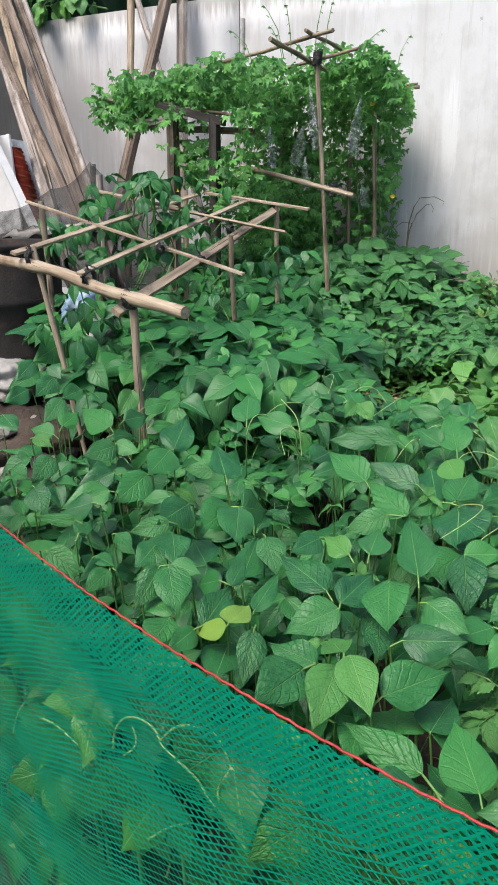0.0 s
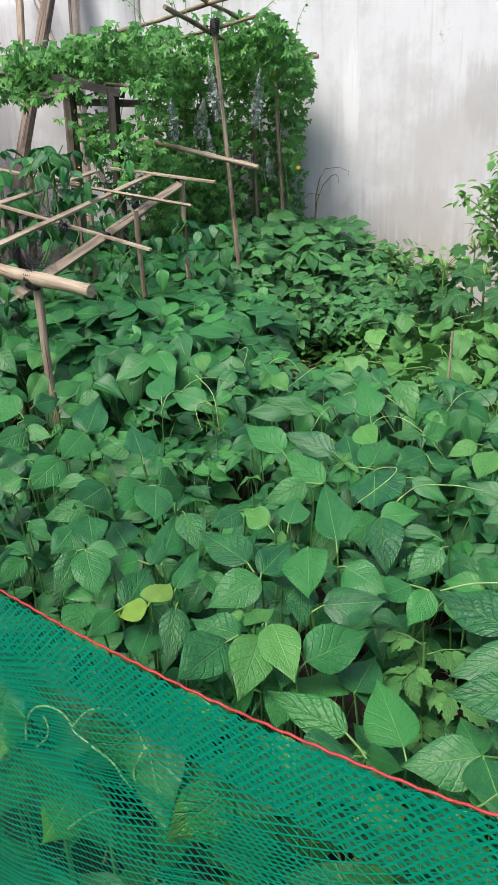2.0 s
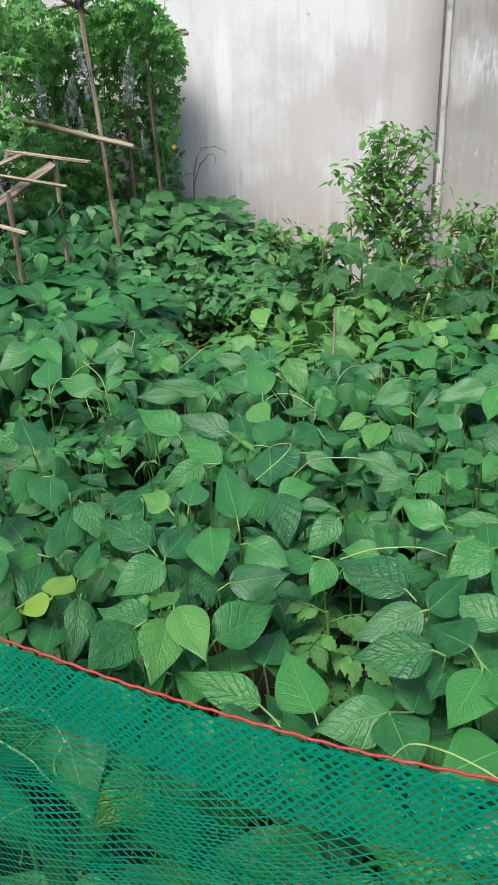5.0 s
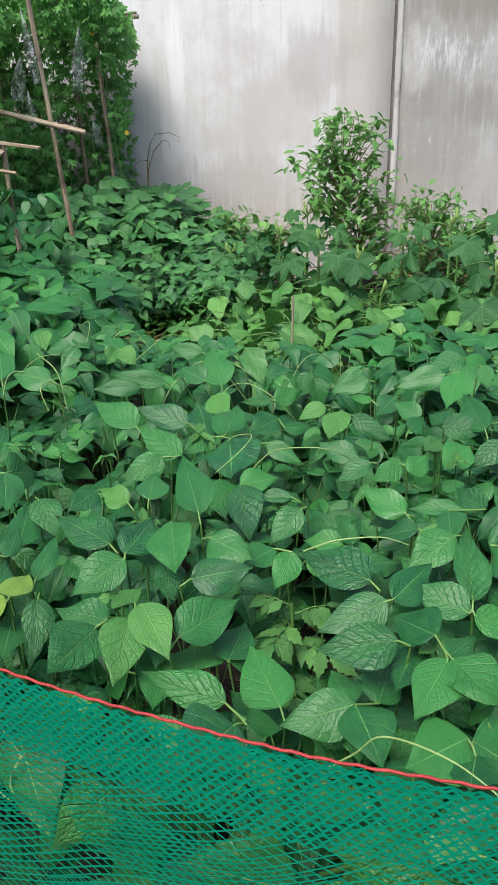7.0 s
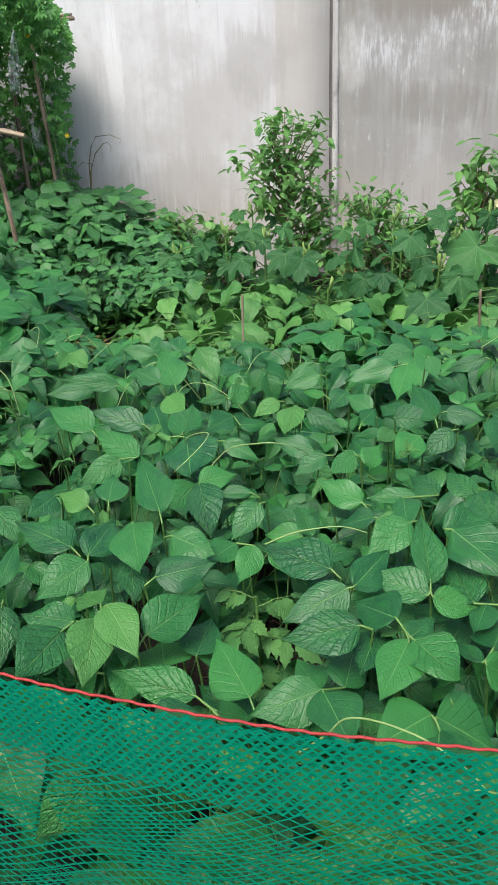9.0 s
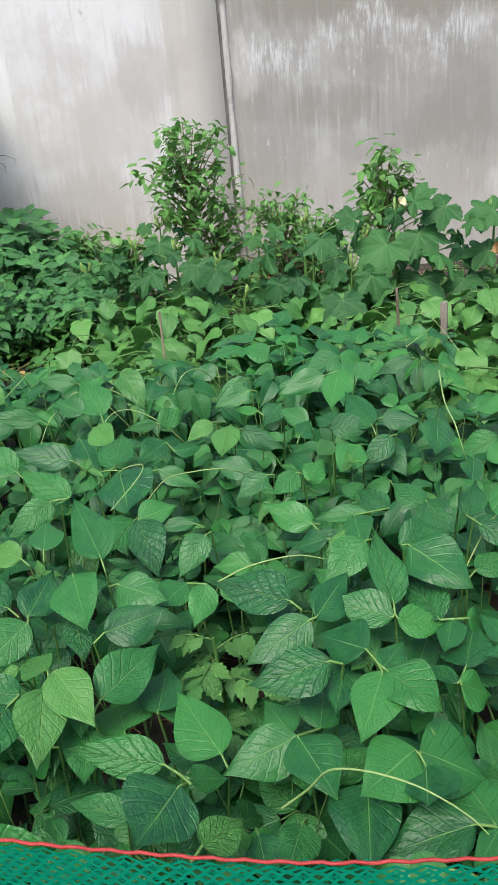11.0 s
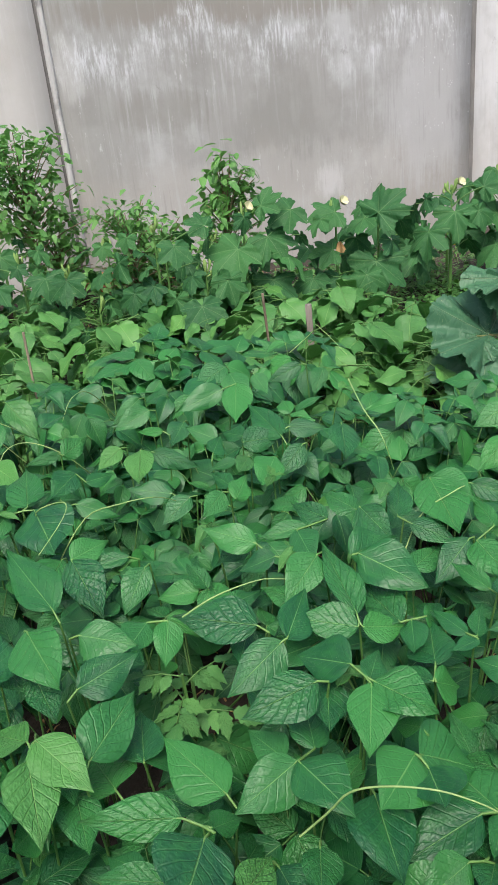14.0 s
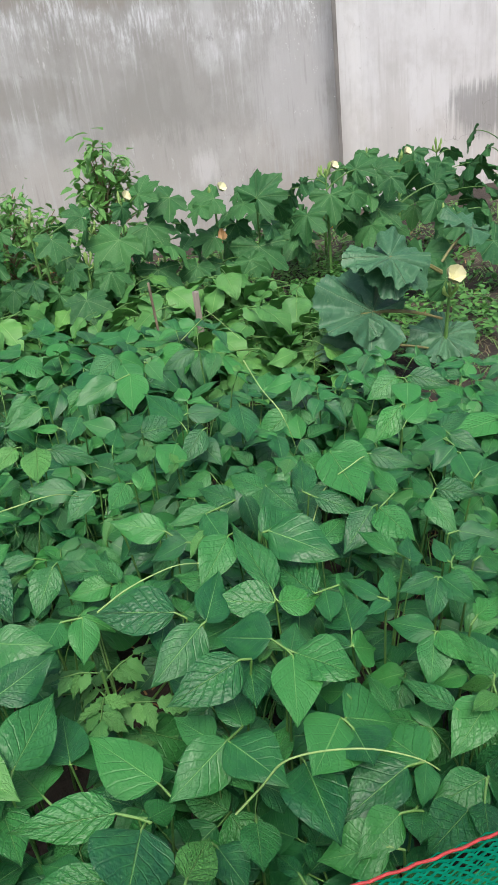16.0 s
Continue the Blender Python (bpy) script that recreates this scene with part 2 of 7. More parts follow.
M_YELLOW = leaf_material("yellowing_bean_leaf", (0.15, 0.29, 0.04), (0.23, 0.37, 0.06), (0.20, 0.36, 0.05))
M_GOURD = leaf_material("gourd_leaf", (0.030, 0.155, 0.034), (0.165, 0.465, 0.092), (0.20, 0.36, 0.12), "palm", 0.55, 0.28, 0.5, directions=GOURD_RAYS)
M_OKRA = leaf_material("okra_leaf", (0.018, 0.088, 0.030), (0.062, 0.200, 0.056), (0.20, 0.34, 0.14), "palm", 0.6, 0.2, 0.6, shine=0.25, directions=OKRA_RAYS)
M_OKRA_OLD = leaf_material("grey_okra_leaf", (0.040, 0.130, 0.062), (0.082, 0.200, 0.096), (0.22, 0.33, 0.18), "palm", 0.45, 0.15, 1.0, shine=0.35, directions=OKRA_RAYS)
M_PEPPER = leaf_material("pepper_leaf", (0.085, 0.245, 0.06), (0.20, 0.44, 0.11), (0.2, 0.34, 0.1), rough=0.4, let=0.3)
M_GREENS = leaf_material("garden_greens_leaf", (0.046, 0.175, 0.039), (0.115, 0.315, 0.064), (0.26, 0.44, 0.14), rough=0.55, relief=0.7)
M_WEED = leaf_material("weed_leaf", (0.045, 0.170, 0.035), (0.125, 0.320, 0.060), (0.2, 0.35, 0.1), rough=0.55)
M_TOMATO = leaf_material("tomato_leaf", (0.050, 0.185, 0.045), (0.110, 0.300, 0.070), (0.14, 0.28, 0.09), rough=0.6, relief=0.7)
M_STEM = plain("green_stem", (0.065, 0.17, 0.04), (0.125, 0.27, 0.06), 20, 0.55, 0.2)
M_STALK = plain("leaf_stalk", (0.11, 0.25, 0.055), (0.20, 0.36, 0.10), 20, 0.5, 0.2)
M_TENDRIL = plain("pale_tendril", (0.24, 0.40, 0.12), (0.36, 0.50, 0.19), 20, 0.55, 0.2)
M_REDSTALK = plain("reddish_stalk", (0.16, 0.13, 0.06), (0.22, 0.24, 0.08), 20, 0.55, 0.2)
M_WOODY = plain("woody_stem", (0.16, 0.13, 0.07), (0.24, 0.20, 0.11), 25, 0.8, 0.4)
M_BAMBOO = timber("split_bamboo", (0.48, 0.40, 0.30), (0.31, 0.24, 0.165), (0.15, 0.095, 0.06), 0.6, 0.7, 0.6)
M_OLDBAM = timber("weathered_bamboo", (0.42, 0.34, 0.25), (0.22, 0.165, 0.115), (0.055, 0.042, 0.034), 0.75, 0.8, 0.75)
M_GREYWOOD = timber("weathered_wood", (0.46, 0.42, 0.39), (0.27, 0.23, 0.205), (0.095, 0.075, 0.063), 0.88, 0.9, 0.6)
M_DARKWOOD = timber("dark_timber", (0.27, 0.215, 0.175), (0.135, 0.10, 0.08), (0.04, 0.031, 0.026), 0.85, 0.9, 0.6)
M_BLACKWOOD = timber("blackened_timber", (0.06, 0.052, 0.046), (0.022, 0.02, 0.018), (0.008, 0.008, 0.008), 0.8, 0.9, 0.4)
M_CHAR = plain("charred_drum", (0.007, 0.006, 0.006), (0.024, 0.019, 0.018), 9, 0.9, 1.0, dirt=(0.05, 0.032, 0.025))
M_TIE = plain("black_tie", (0.012, 0.012, 0.013), (0.03, 0.03, 0.032), 20, 0.5, 0.3)
M_SOIL = plain("dark_soil", (0.020, 0.015, 0.011), (0.055, 0.040, 0.030), 3, 0.95, 1.0, dirt=(0.085, 0.064, 0.048), dist=0.03)
M_DRY = plain("dry_leaf", (0.36, 0.19, 0.07), (0.52, 0.33, 0.15), 30, 0.8, 0.4)
M_BRICK = plain("broken_brick", (0.42, 0.13, 0.06), (0.52, 0.20, 0.10), 14, 0.9, 0.6, dirt=(0.2, 0.12, 0.09))
M_RUBBLE = plain("cement_rubble", (0.22, 0.20, 0.185), (0.36, 0.34, 0.32), 6, 0.9, 0.7, dirt=(0.15, 0.125, 0.105))
M_RED = plain("red_roof_sheet", (0.40, 0.055, 0.03), (0.50, 0.09, 0.05), 4, 0.5, 0.2, dirt=(0.25, 0.09, 0.06))
M_BLUEGREY = plain("grey_roof_sheet", (0.32, 0.36, 0.42), (0.45, 0.48, 0.53), 4, 0.45, 0.2, metal=0.3)
M_WHITE = plain("white_board", (0.72, 0.72, 0.72), (0.82, 0.82, 0.82), 3, 0.6, 0.1)
M_SACK = plain("woven_sack", (0.26, 0.25, 0.24), (0.38, 0.37, 0.35), 9, 0.7, 0.5)
M_BLUEBAG = plain("blue_plastic_bag", (0.10, 0.24, 0.42), (0.45, 0.52, 0.58), 9, 0.35, 0.5)
M_FLOWER = plain("cream_petal", (0.64, 0.62, 0.36), (0.72, 0.71, 0.50), 20, 0.6, 0.2)
M_YFLOWER = plain("yellow_petal", (0.80, 0.55, 0.03), (0.86, 0.68, 0.06), 20, 0.6, 0.2)
M_BUD = plain("okra_bud", (0.20, 0.36, 0.08), (0.30, 0.44, 0.14), 20, 0.6, 0.3)
M_CORD = plain("red_cord", (0.30, 0.018, 0.018), (0.44, 0.045, 0.04), 60, 0.6, 0.6, dist=0.002)
M_BRIGHTY = plain("yellow_plastic", (0.75, 0.45, 0.02), (0.80, 0.55, 0.06), 10, 0.5, 0.2)
M_SHADE = plain("dark_green_shade_cloth", (0.006, 0.05, 0.025), (0.012, 0.085, 0.04), 8, 0.7, 0.4)
# The marks at x -2.2 and -2.3 paint soft vine shade on the wall.
M_WALL_L = plaster("whitewashed_plaster", (0.545, 0.545, 0.555), (0.645, 0.652, 0.675), (0.465, 0.455, 0.45), 0.8, strip=-0.26,
                   marks=((-0.75, 1.5, 0.5, 0.5, (0.465, 0.452, 0.445), 0.3), (-1.72, 1.9, 0.10, 0.5, (0.76, 0.77, 0.79), 0.8), (-2.9, 1.0, 0.7, 0.8, (0.42, 0.40, 0.38), 0.6), (-1.5, 0.5, 1.3, 0.35, (0.40, 0.37, 0.33), 0.6), (-6.2, 2.0, 1.0, 1.2, (0.48, 0.46, 0.45), 0.6), (-3.0, 3.1, 0.5, 0.6, (0.45, 0.44, 0.44), 0.5), (-2.2, 1.6, 0.5, 0.6, (0.30, 0.295, 0.29), 0.22), (-2.3, 0.9, 0.7, 0.4, (0.30, 0.285, 0.265), 0.25), (-0.45, 1.9, 0.3, 0.35, (0.36, 0.35, 0.34), 0.5), (-1.1, 0.9, 0.5, 0.3, (0.42, 0.40, 0.38), 0.5)))
M_WALL_G = plaster("grey_cement_plaster", (0.316, 0.312, 0.302), (0.443, 0.448, 0.452), (0.246, 0.242, 0.230), 0.4, band=2.0,
                   marks=((2.8, 0.70, 0.17, 0.22, (0.62, 0.62, 0.63), 0.85), (2.3, 0.75, 1.6, 0.4, (0.42, 0.41, 0.40), 0.5), (1.2, 1.5, 0.5, 0.2, (0.22, 0.21, 0.19), 0.5), (3.9, 1.3, 0.5, 0.8, (0.46, 0.46, 0.47), 0.6), (1.9, 2.3, 1.7, 0.18, (0.24, 0.22, 0.195), 0.7), (0.45, 1.9, 0.15, 0.3, (0.55, 0.55, 0.55), 0.4)))
# West wall plaster: the shade it stands in is mixed into these browns.
M_WALL_W = plaster("brown_plaster_painted_shade", (0.26, 0.235, 0.21), (0.34, 0.315, 0.29), (0.19, 0.165, 0.145), 0.4)
M_WALL_R = plaster("pale_plaster", (0.47, 0.467, 0.47), (0.58, 0.58, 0.59), (0.40, 0.395, 0.39), 0.75,
                   marks=((6.5, 0.88, 0.72, 0.30, (0.20, 0.20, 0.20), 0.7), (5.1, 0.8, 0.25, 1.0, (0.42, 0.41, 0.40), 0.5)))
M_JOINT = plain("mortar_joint", (0.46, 0.45, 0.44), (0.60, 0.59, 0.58), 7, 0.9, 0.5, (3, 3, 0.6), dirt=(0.22, 0.21, 0.2))
M_GROOVE = plain("damp_groove", (0.14, 0.135, 0.13), (0.24, 0.23, 0.22), 7, 0.9, 0.5, (3, 3, 0.6))

net = Nodes("green_netting")
nc = net.mix(net.noise(6.0, net.coord(), 3), (0.000, 0.225, 0.128), (0.001, 0.330, 0.205))
net.done(nc, 0.55, 0, 0.2)
net.thin((0.003, 0.52, 0.32), 0.4)
M_NET = net.mat

clear = Nodes("clear_bag")
clear.done((0.8, 0.85, 0.85), clear.ramp(clear.noise(8.0, clear.coord(), 3), 0.3, 0.7, 0.1, 0.35))
see = clear.node("ShaderNodeBsdfTransparent", {"Color": (0.86, 0.9, 0.9, 1)})
clear.bump(clear.noise(30.0, clear.coord(), 2), 0.8, 0.02)
clear.tree.links.new(clear.node("ShaderNodeMixShader", (clear.ramp(clear.noise(25.0, clear.coord(), 3), 0.45, 0.7, 0.03, 0.30), see, clear.bsdf.outputs[0])), clear.out.inputs[0])
M_CLEAR = clear.mat

mesh = Nodes("black_garden_mesh")
uvm = mesh.scaled(mesh.coord("UV"), (220, 220, 220))
sepm = mesh.tree.nodes.new("ShaderNodeSeparateXYZ")
mesh.put(sepm.inputs[0], uvm)
holes = mesh.math("MULTIPLY", mesh.ramp(mesh.math("PINGPONG", sepm.outputs[0], 0.5), 0.2, 0.24), mesh.ramp(mesh.math("PINGPONG", sepm.outputs[1], 0.5), 0.2, 0.24))
mesh.done((0.02, 0.019, 0.02), 0.6)
mesh.tree.links.new(mesh.node("ShaderNodeMixShader", (mesh.math("ADD", mesh.math("MULTIPLY", holes, 0.12), mesh.ramp(mesh.noise(5.0, mesh.coord(), 3), 0.3, 0.7, 0.06, 0.4)), mesh.bsdf.outputs[0], mesh.node("ShaderNodeBsdfTransparent"))), mesh.out.inputs[0])
M_MESH = mesh.mat


# ---- mesh helpers ----
R = random.Random(7)


def mesh_of(name, bm, material, smooth=True):
    me = bpy.data.meshes.new(name)
    bm.to_mesh(me)
    bm.free()
    for p in me.polygons:
        p.use_smooth = smooth
    for m in material if isinstance(material, (list, tuple)) else [material]:
        me.materials.append(m)
    return me


def part(name, bm, material, parent, label="", kind="", smooth=True):
    """One mesh object under a thing or a part."""
    ob = new(name, bm if isinstance(bm, bpy.types.Mesh) else mesh_of(name, bm, material, smooth))
    ob.parent = parent
    return tagged(ob, label, kind=kind)


def thing(name, label, category, at=(0, 0, 0), group="", kind="", data=None):
    ob = new(name, data)
    ob.location = at
    return tagged(ob, label, category, group, kind)


def box(bm, lo, hi, m=Matrix()):
    vs = [bm.verts.new(m @ Vector((x, y, z))) for x in (lo[0], hi[0]) for y in (lo[1], hi[1]) for z in (lo[2], hi[2])]
    for f in ((0, 1, 3, 2), (4, 6, 7, 5), (0, 4, 5, 1), (2, 3, 7, 6), (0, 2, 6, 4), (1, 5, 7, 3)):
        bm.faces.new([vs[i] for i in f])
    return vs


def tube(bm, pts, radii, sides=6, cap=True):
    """A round rod along points."""
    pts = [Vector(p) for p in pts]
    if not isinstance(radii, (list, tuple)):
        radii = [radii] * len(pts)
    rings = []
    for i, p in enumerate(pts):
        way = (pts[min(i + 1, len(pts) - 1)] - pts[max(i - 1, 0)]).normalized()
        side = way.cross(Vector((0, 0, 1)) if abs(way.z) < 0.9 else Vector((1, 0, 0))).normalized()
        up = side.cross(way)
        rings.append([bm.verts.new(p + radii[i] * (math.cos(a) * side + math.sin(a) * up)) for a in (2 * math.pi * k / sides for k in range(sides))])
    for a, b in zip(rings, rings[1:]):
        for k in range(sides):
            bm.faces.new((a[k], a[(k + 1) % sides], b[(k + 1) % sides], b[k]))
    if cap:
        for ring, turn in ((rings[0], -1), (rings[-1], 1)):
            bm.faces.new([bm.verts.new(v.co) for v in ring][::turn])


def arc(a, b, lift, n=6):
    """Points from a to b that bow upwards by lift."""
    a, b = Vector(a), Vector(b)
    return [a.lerp(b, i / n) + Vector((0, 0, lift * 4 * (i / n) * (1 - i / n))) for i in range(n + 1)]


def frame_to(a, b):
    """A pose at a whose z axis points to b."""
    a, b = Vector(a), Vector(b)
    return Matrix.Translation(a) @ (b - a).to_track_quat("Z", "Y").to_matrix().to_4x4(), (b - a).length


# ---- leaves ----
BEAN = ((0.0, 0.02), (0.04, 0.13), (0.11, 0.235), (0.20, 0.305), (0.31, 0.335), (0.43, 0.325), (0.56, 0.275), (0.70, 0.19), (0.83, 0.10), (0.93, 0.038), (1.0, 0.004))
BEAN_SMALL = ((0.0, 0.04), (0.14, 0.27), (0.33, 0.345), (0.58, 0.25), (0.83, 0.095), (1.0, 0.004))
OVAL = ((0.0, 0.02), (0.1, 0.17), (0.3, 0.28), (0.55, 0.27), (0.8, 0.14), (1.0, 0.004))
WAVY = ((0.0, 0.05), (0.06, 0.24), (0.15, 0.36), (0.24, 0.37), (0.31, 0.43), (0.42, 0.40), (0.52, 0.36), (0.60, 0.36), (0.72, 0.27), (0.86, 0.17), (1.0, 0.01))


def add_leaf(bm, profile, m, rng, cols=4, fold=0.25, droop=0.18, skew=0.0, wave=0.03):
    """A feather-veined leaf of length 1 along +y, mapped by its own width and length."""
    uv = bm.loops.layers.uv.verify()
    turn, grid = rng.uniform(0, 6.28), []
    for v, w in profile:
        row = []
        for c in range(cols + 1):
            u = 2 * c / cols - 1
            x = u * w * (1 + skew * (1 if u > 0 else -1))
            z = fold * abs(u) * w - droop * v * v + wave * math.sin(turn + 9 * v + 2.5 * u) * abs(u) - 0.35 * (abs(u) ** 3) * w * 0.5
            row.append((bm.verts.new(m @ Vector((x, v, z))), (u, v)))
        grid.append(row)
    for a, b in zip(grid, grid[1:]):
        for c in range(cols):
            q = (a[c], a[c + 1], b[c + 1], b[c])
            f = bm.faces.new([p[0] for p in q])
            f.smooth = True
            for loop, p in zip(f.loops, q):
                loop[uv].uv = p[1]


def lobed(rays, reach, depth, teeth, n, floor=0.34):
    """The outline of a hand-shaped leaf: angle from the tip, distance from the leaf stalk."""
    out = []
    for k in range(n + 1):
        a = -158 + 316 * k / n
        best = max(((1 - (abs(a - r) / w) ** 1.25 * depth) * l if abs(a - r) < w else 0) for r, l, w in zip(rays, reach, (34, 32, 32, 44, 44)))
        best = max(best, floor)
        out.append((a, best * (1 + teeth * (1 if k % 2 else -1))))
    return out


OKRA_EDGE = lobed(OKRA_RAYS, (1.0, 0.95, 0.95, 0.72, 0.72), 0.52, 0.035, 58)
OKRA_WIDE = lobed(OKRA_RAYS, (1.0, 0.96, 0.96, 0.86, 0.86), 0.20, 0.014, 120, 0.5)
GOURD_EDGE = lobed(GOURD_RAYS, (1.0, 0.94, 0.94, 0.74, 0.74), 0.95, 0.07, 44, 0.17)
GOURD_FEW = lobed(GOURD_RAYS, (1.0, 0.94, 0.94, 0.74, 0.74), 0.95, 0.0, 30, 0.17)


def add_hand(bm, edge, m, rng, cup=0.18, wave=0.06, rings=(0.25, 0.5, 0.75, 1.0)):
    """A hand-shaped leaf of reach 1 from its stalk at the origin, tip along +y."""
    uv = bm.loops.layers.uv.verify()
    turn = rng.uniform(0, 6.28)
    mid = (bm.verts.new(m @ Vector((0, 0, 0))), (0, 0))
    last = None
    for r in rings:
        row = []
        for a, d in edge:
            s, c = math.sin(radians(a)), math.cos(radians(a))
            ridge = min(abs(a - x) for x in OKRA_RAYS) / 30
            z = -cup * (r * d) ** 2 + wave * r * math.sin(turn + radians(a) * 5) + 0.45 * wave * r ** 3 * math.sin(2 * turn + radians(a) * 17) + 0.06 * r * d * min(ridge, 1)
            row.append((bm.verts.new(m @ Vector((s * d * r, c * d * r, z))), (s * d * r, c * d * r)))
        for k in range(len(row) - 1):
            q = (mid, row[k + 1], row[k]) if last is None else (last[k], last[k + 1], row[k + 1], row[k])
            f = bm.faces.new([p[0] for p in q])
            f.smooth = True
            for loop, p in zip(f.loops, q):
                loop[uv].uv = p[1]
        last = row


def leaf_meshes(name, profile, material, count, cols=4, seed=1, fold=(0.1, 0.6), droop=(0.02, 0.36), skew=0.0, wide=(0.83, 1.06)):
    rng, made = random.Random(seed), []
    for i in range(count):
        bm = bmesh.new()
        add_leaf(bm, profile, Matrix.Diagonal((rng.uniform(*wide), 1, 1, 1)), rng, cols, rng.uniform(*fold), rng.uniform(*droop), skew * rng.choice((-1, 1)), rng.uniform(0.02, 0.06))
        made.append(mesh_of(name, bm, material))
    return made


def set_of(place, yaw, tilt, size, rng, spread=72, lean=20):
    """Three leaflets of a bean leaf: poses scaled to size."""
    out = []
    place = Vector(place)
    base = Matrix.Translation(place) @ Matrix.Rotation(yaw, 4, "Z")
    for k, (turn, grow) in enumerate(((0, 1.0), (spread, 0.9), (-spread, 0.9))):
        turn += rng.uniform(-10, 10)
        m = base @ Matrix.Rotation(radians(turn), 4, "Z") @ Matrix.Translation((0, 0.22 * size if k == 0 else 0.02 * size, -0.04 * size if k == 0 else 0))
        m = Matrix.Translation(place) @ Matrix.Rotation(radians(lean), 4, "X") @ Matrix.Translation(-place) @ m
        m = m @ Matrix.Rotation(-radians(tilt + rng.uniform(-12, 12)), 4, "X") @ Matrix.Rotation(radians(rng.uniform(-22, 22)), 4, "Y")
        out.append(m @ Matrix.Scale(size * grow * rng.uniform(0.9, 1.08), 4))
    return out


# ---- the ground ----
def ground_height(x, y):
    return 0.05 * noise.noise((x * 0.7, y * 0.7, 0)) + 0.025 * noise.noise((x * 3, y * 3, 4))


bm = bmesh.new()
xs = [-900, -300, -80, -25, -12] + [-8 + 0.2 * i for i in range(81)] + [12, 25, 80, 300, 900]
ys = [-900, -300, -80, -25, -10] + [-4 + 0.2 * i for i in range(66)] + [12, 25, 80, 300, 900]
gv = [[bm.verts.new((x, y, ground_height(x, y) if abs(x) < 9 and -4 < y < 9 else 0)) for x in xs] for y in ys]
for j in range(len(ys) - 1):
    for i in range(len(xs) - 1):
        bm.faces.new((gv[j][i], gv[j][i + 1], gv[j + 1][i + 1], gv[j + 1][i]))
ground = new("ground", mesh_of("ground", bm, M_SOIL))
tagged(ground, "dark crumbly garden soil under the plants", "ground", kind="structure")

# ---- the boundary walls ----
WALL_Y, WALL_H = 7.40, 3.27
JOINTS = (-8.10, -3.93, 0.24, 4.41, 8.58)


def wall_panel(x0, x1, material, label):
    bm = bmesh.new()
    nx, nz = 14, 12
    front = [[bm.verts.new((x0 + (x1 - x0) * i / nx, WALL_Y + 0.006 * noise.noise((x0 + (x1 - x0) * i / nx * 1.3, 3.27 * k / nz * 1.3, 2)), -0.3 + (WALL_H + 0.3) * k / nz)) for i in range(nx + 1)] for k in range(nz + 1)]
    for k in range(nz):
        for i in range(nx):
            bm.faces.new((front[k][i], front[k][i + 1], front[k + 1][i + 1], front[k + 1][i]))
    back = [bm.verts.new((x, WALL_Y + 0.16, z)) for x, z in ((x0, -0.3), (x1, -0.3), (x1, WALL_H), (x0, WALL_H))]
    bm.faces.new(back[::-1])
    bm.faces.new(front[-1] + [back[2], back[3]])
    bm.faces.new([r[0] for r in front] + [back[3], back[0]])
    bm.faces.new([r[-1] for r in front][::-1] + [back[1], back[2]])
    return tagged(new("wall_north", mesh_of("wall_panel", bm, material)), label, "wall", "boundary wall bays", "structure")


BAYS = ((M_WALL_L, "whitewashed cement wall with weather streaks"), (M_WALL_L, "whitewashed cement wall with run-down stains"),
        (M_WALL_G, "bare grey cement wall with white paint splashes"), (M_WALL_R, "pale grey cement wall with damp stains"))
for (a, b), (m, text) in zip(zip(JOINTS, JOINTS[1:]), BAYS):
    wall_panel(a + (0.014 if a < 1 else 0.036), b - (0.014 if b < 1 else 0.036), m, text)
for x in JOINTS:
    bm = bmesh.new()
    g = 0.014 if x < 1 else 0.036
    box(bm, (x - g, WALL_Y + 0.03, -0.3), (x + g, WALL_Y + 0.16, WALL_H))
    groove = new("joint", mesh_of("joint", bm, M_GROOVE, False))
    tagged(groove, "recessed vertical joint between wall bays", "wall joint", "wall joints", "structure")
    if x > 1:
        continue
    bm = bmesh.new()
    pts = [(x + 0.042 + 0.006 * noise.noise((x, z * 2.0, 0)), WALL_Y - 0.002, z) for z in (-0.2 + 0.25 * i for i in range(14))]
    tube(bm, pts, [0.028 + 0.008 * noise.noise((x, p[2] * 3, 5)) for p in pts], 8)
    bead = new("trim", mesh_of("mortar_bead", bm, M_JOINT))
    tagged(bead, "rough raised mortar bead along the wall joint", "mortar bead", "wall joints", "structure")
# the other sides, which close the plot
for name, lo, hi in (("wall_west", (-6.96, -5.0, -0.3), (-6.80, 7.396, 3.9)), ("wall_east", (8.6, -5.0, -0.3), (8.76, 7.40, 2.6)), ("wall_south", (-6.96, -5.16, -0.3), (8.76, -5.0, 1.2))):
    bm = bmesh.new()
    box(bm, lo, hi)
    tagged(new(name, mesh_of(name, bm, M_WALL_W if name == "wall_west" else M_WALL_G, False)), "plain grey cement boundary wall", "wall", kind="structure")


# ---- bean bed ----
MESH_TIP = leaf_meshes("leaflet", BEAN, M_BEAN, 10, 6, 11)
MESH_SIDE = leaf_meshes("leaflet", BEAN, M_BEAN, 10, 6, 12, skew=0.2)
MESH_YOUNG = leaf_meshes("leaflet", BEAN, M_YOUNG, 4, 6, 13, (0.3, 0.6), wide=(0.74, 0.9))


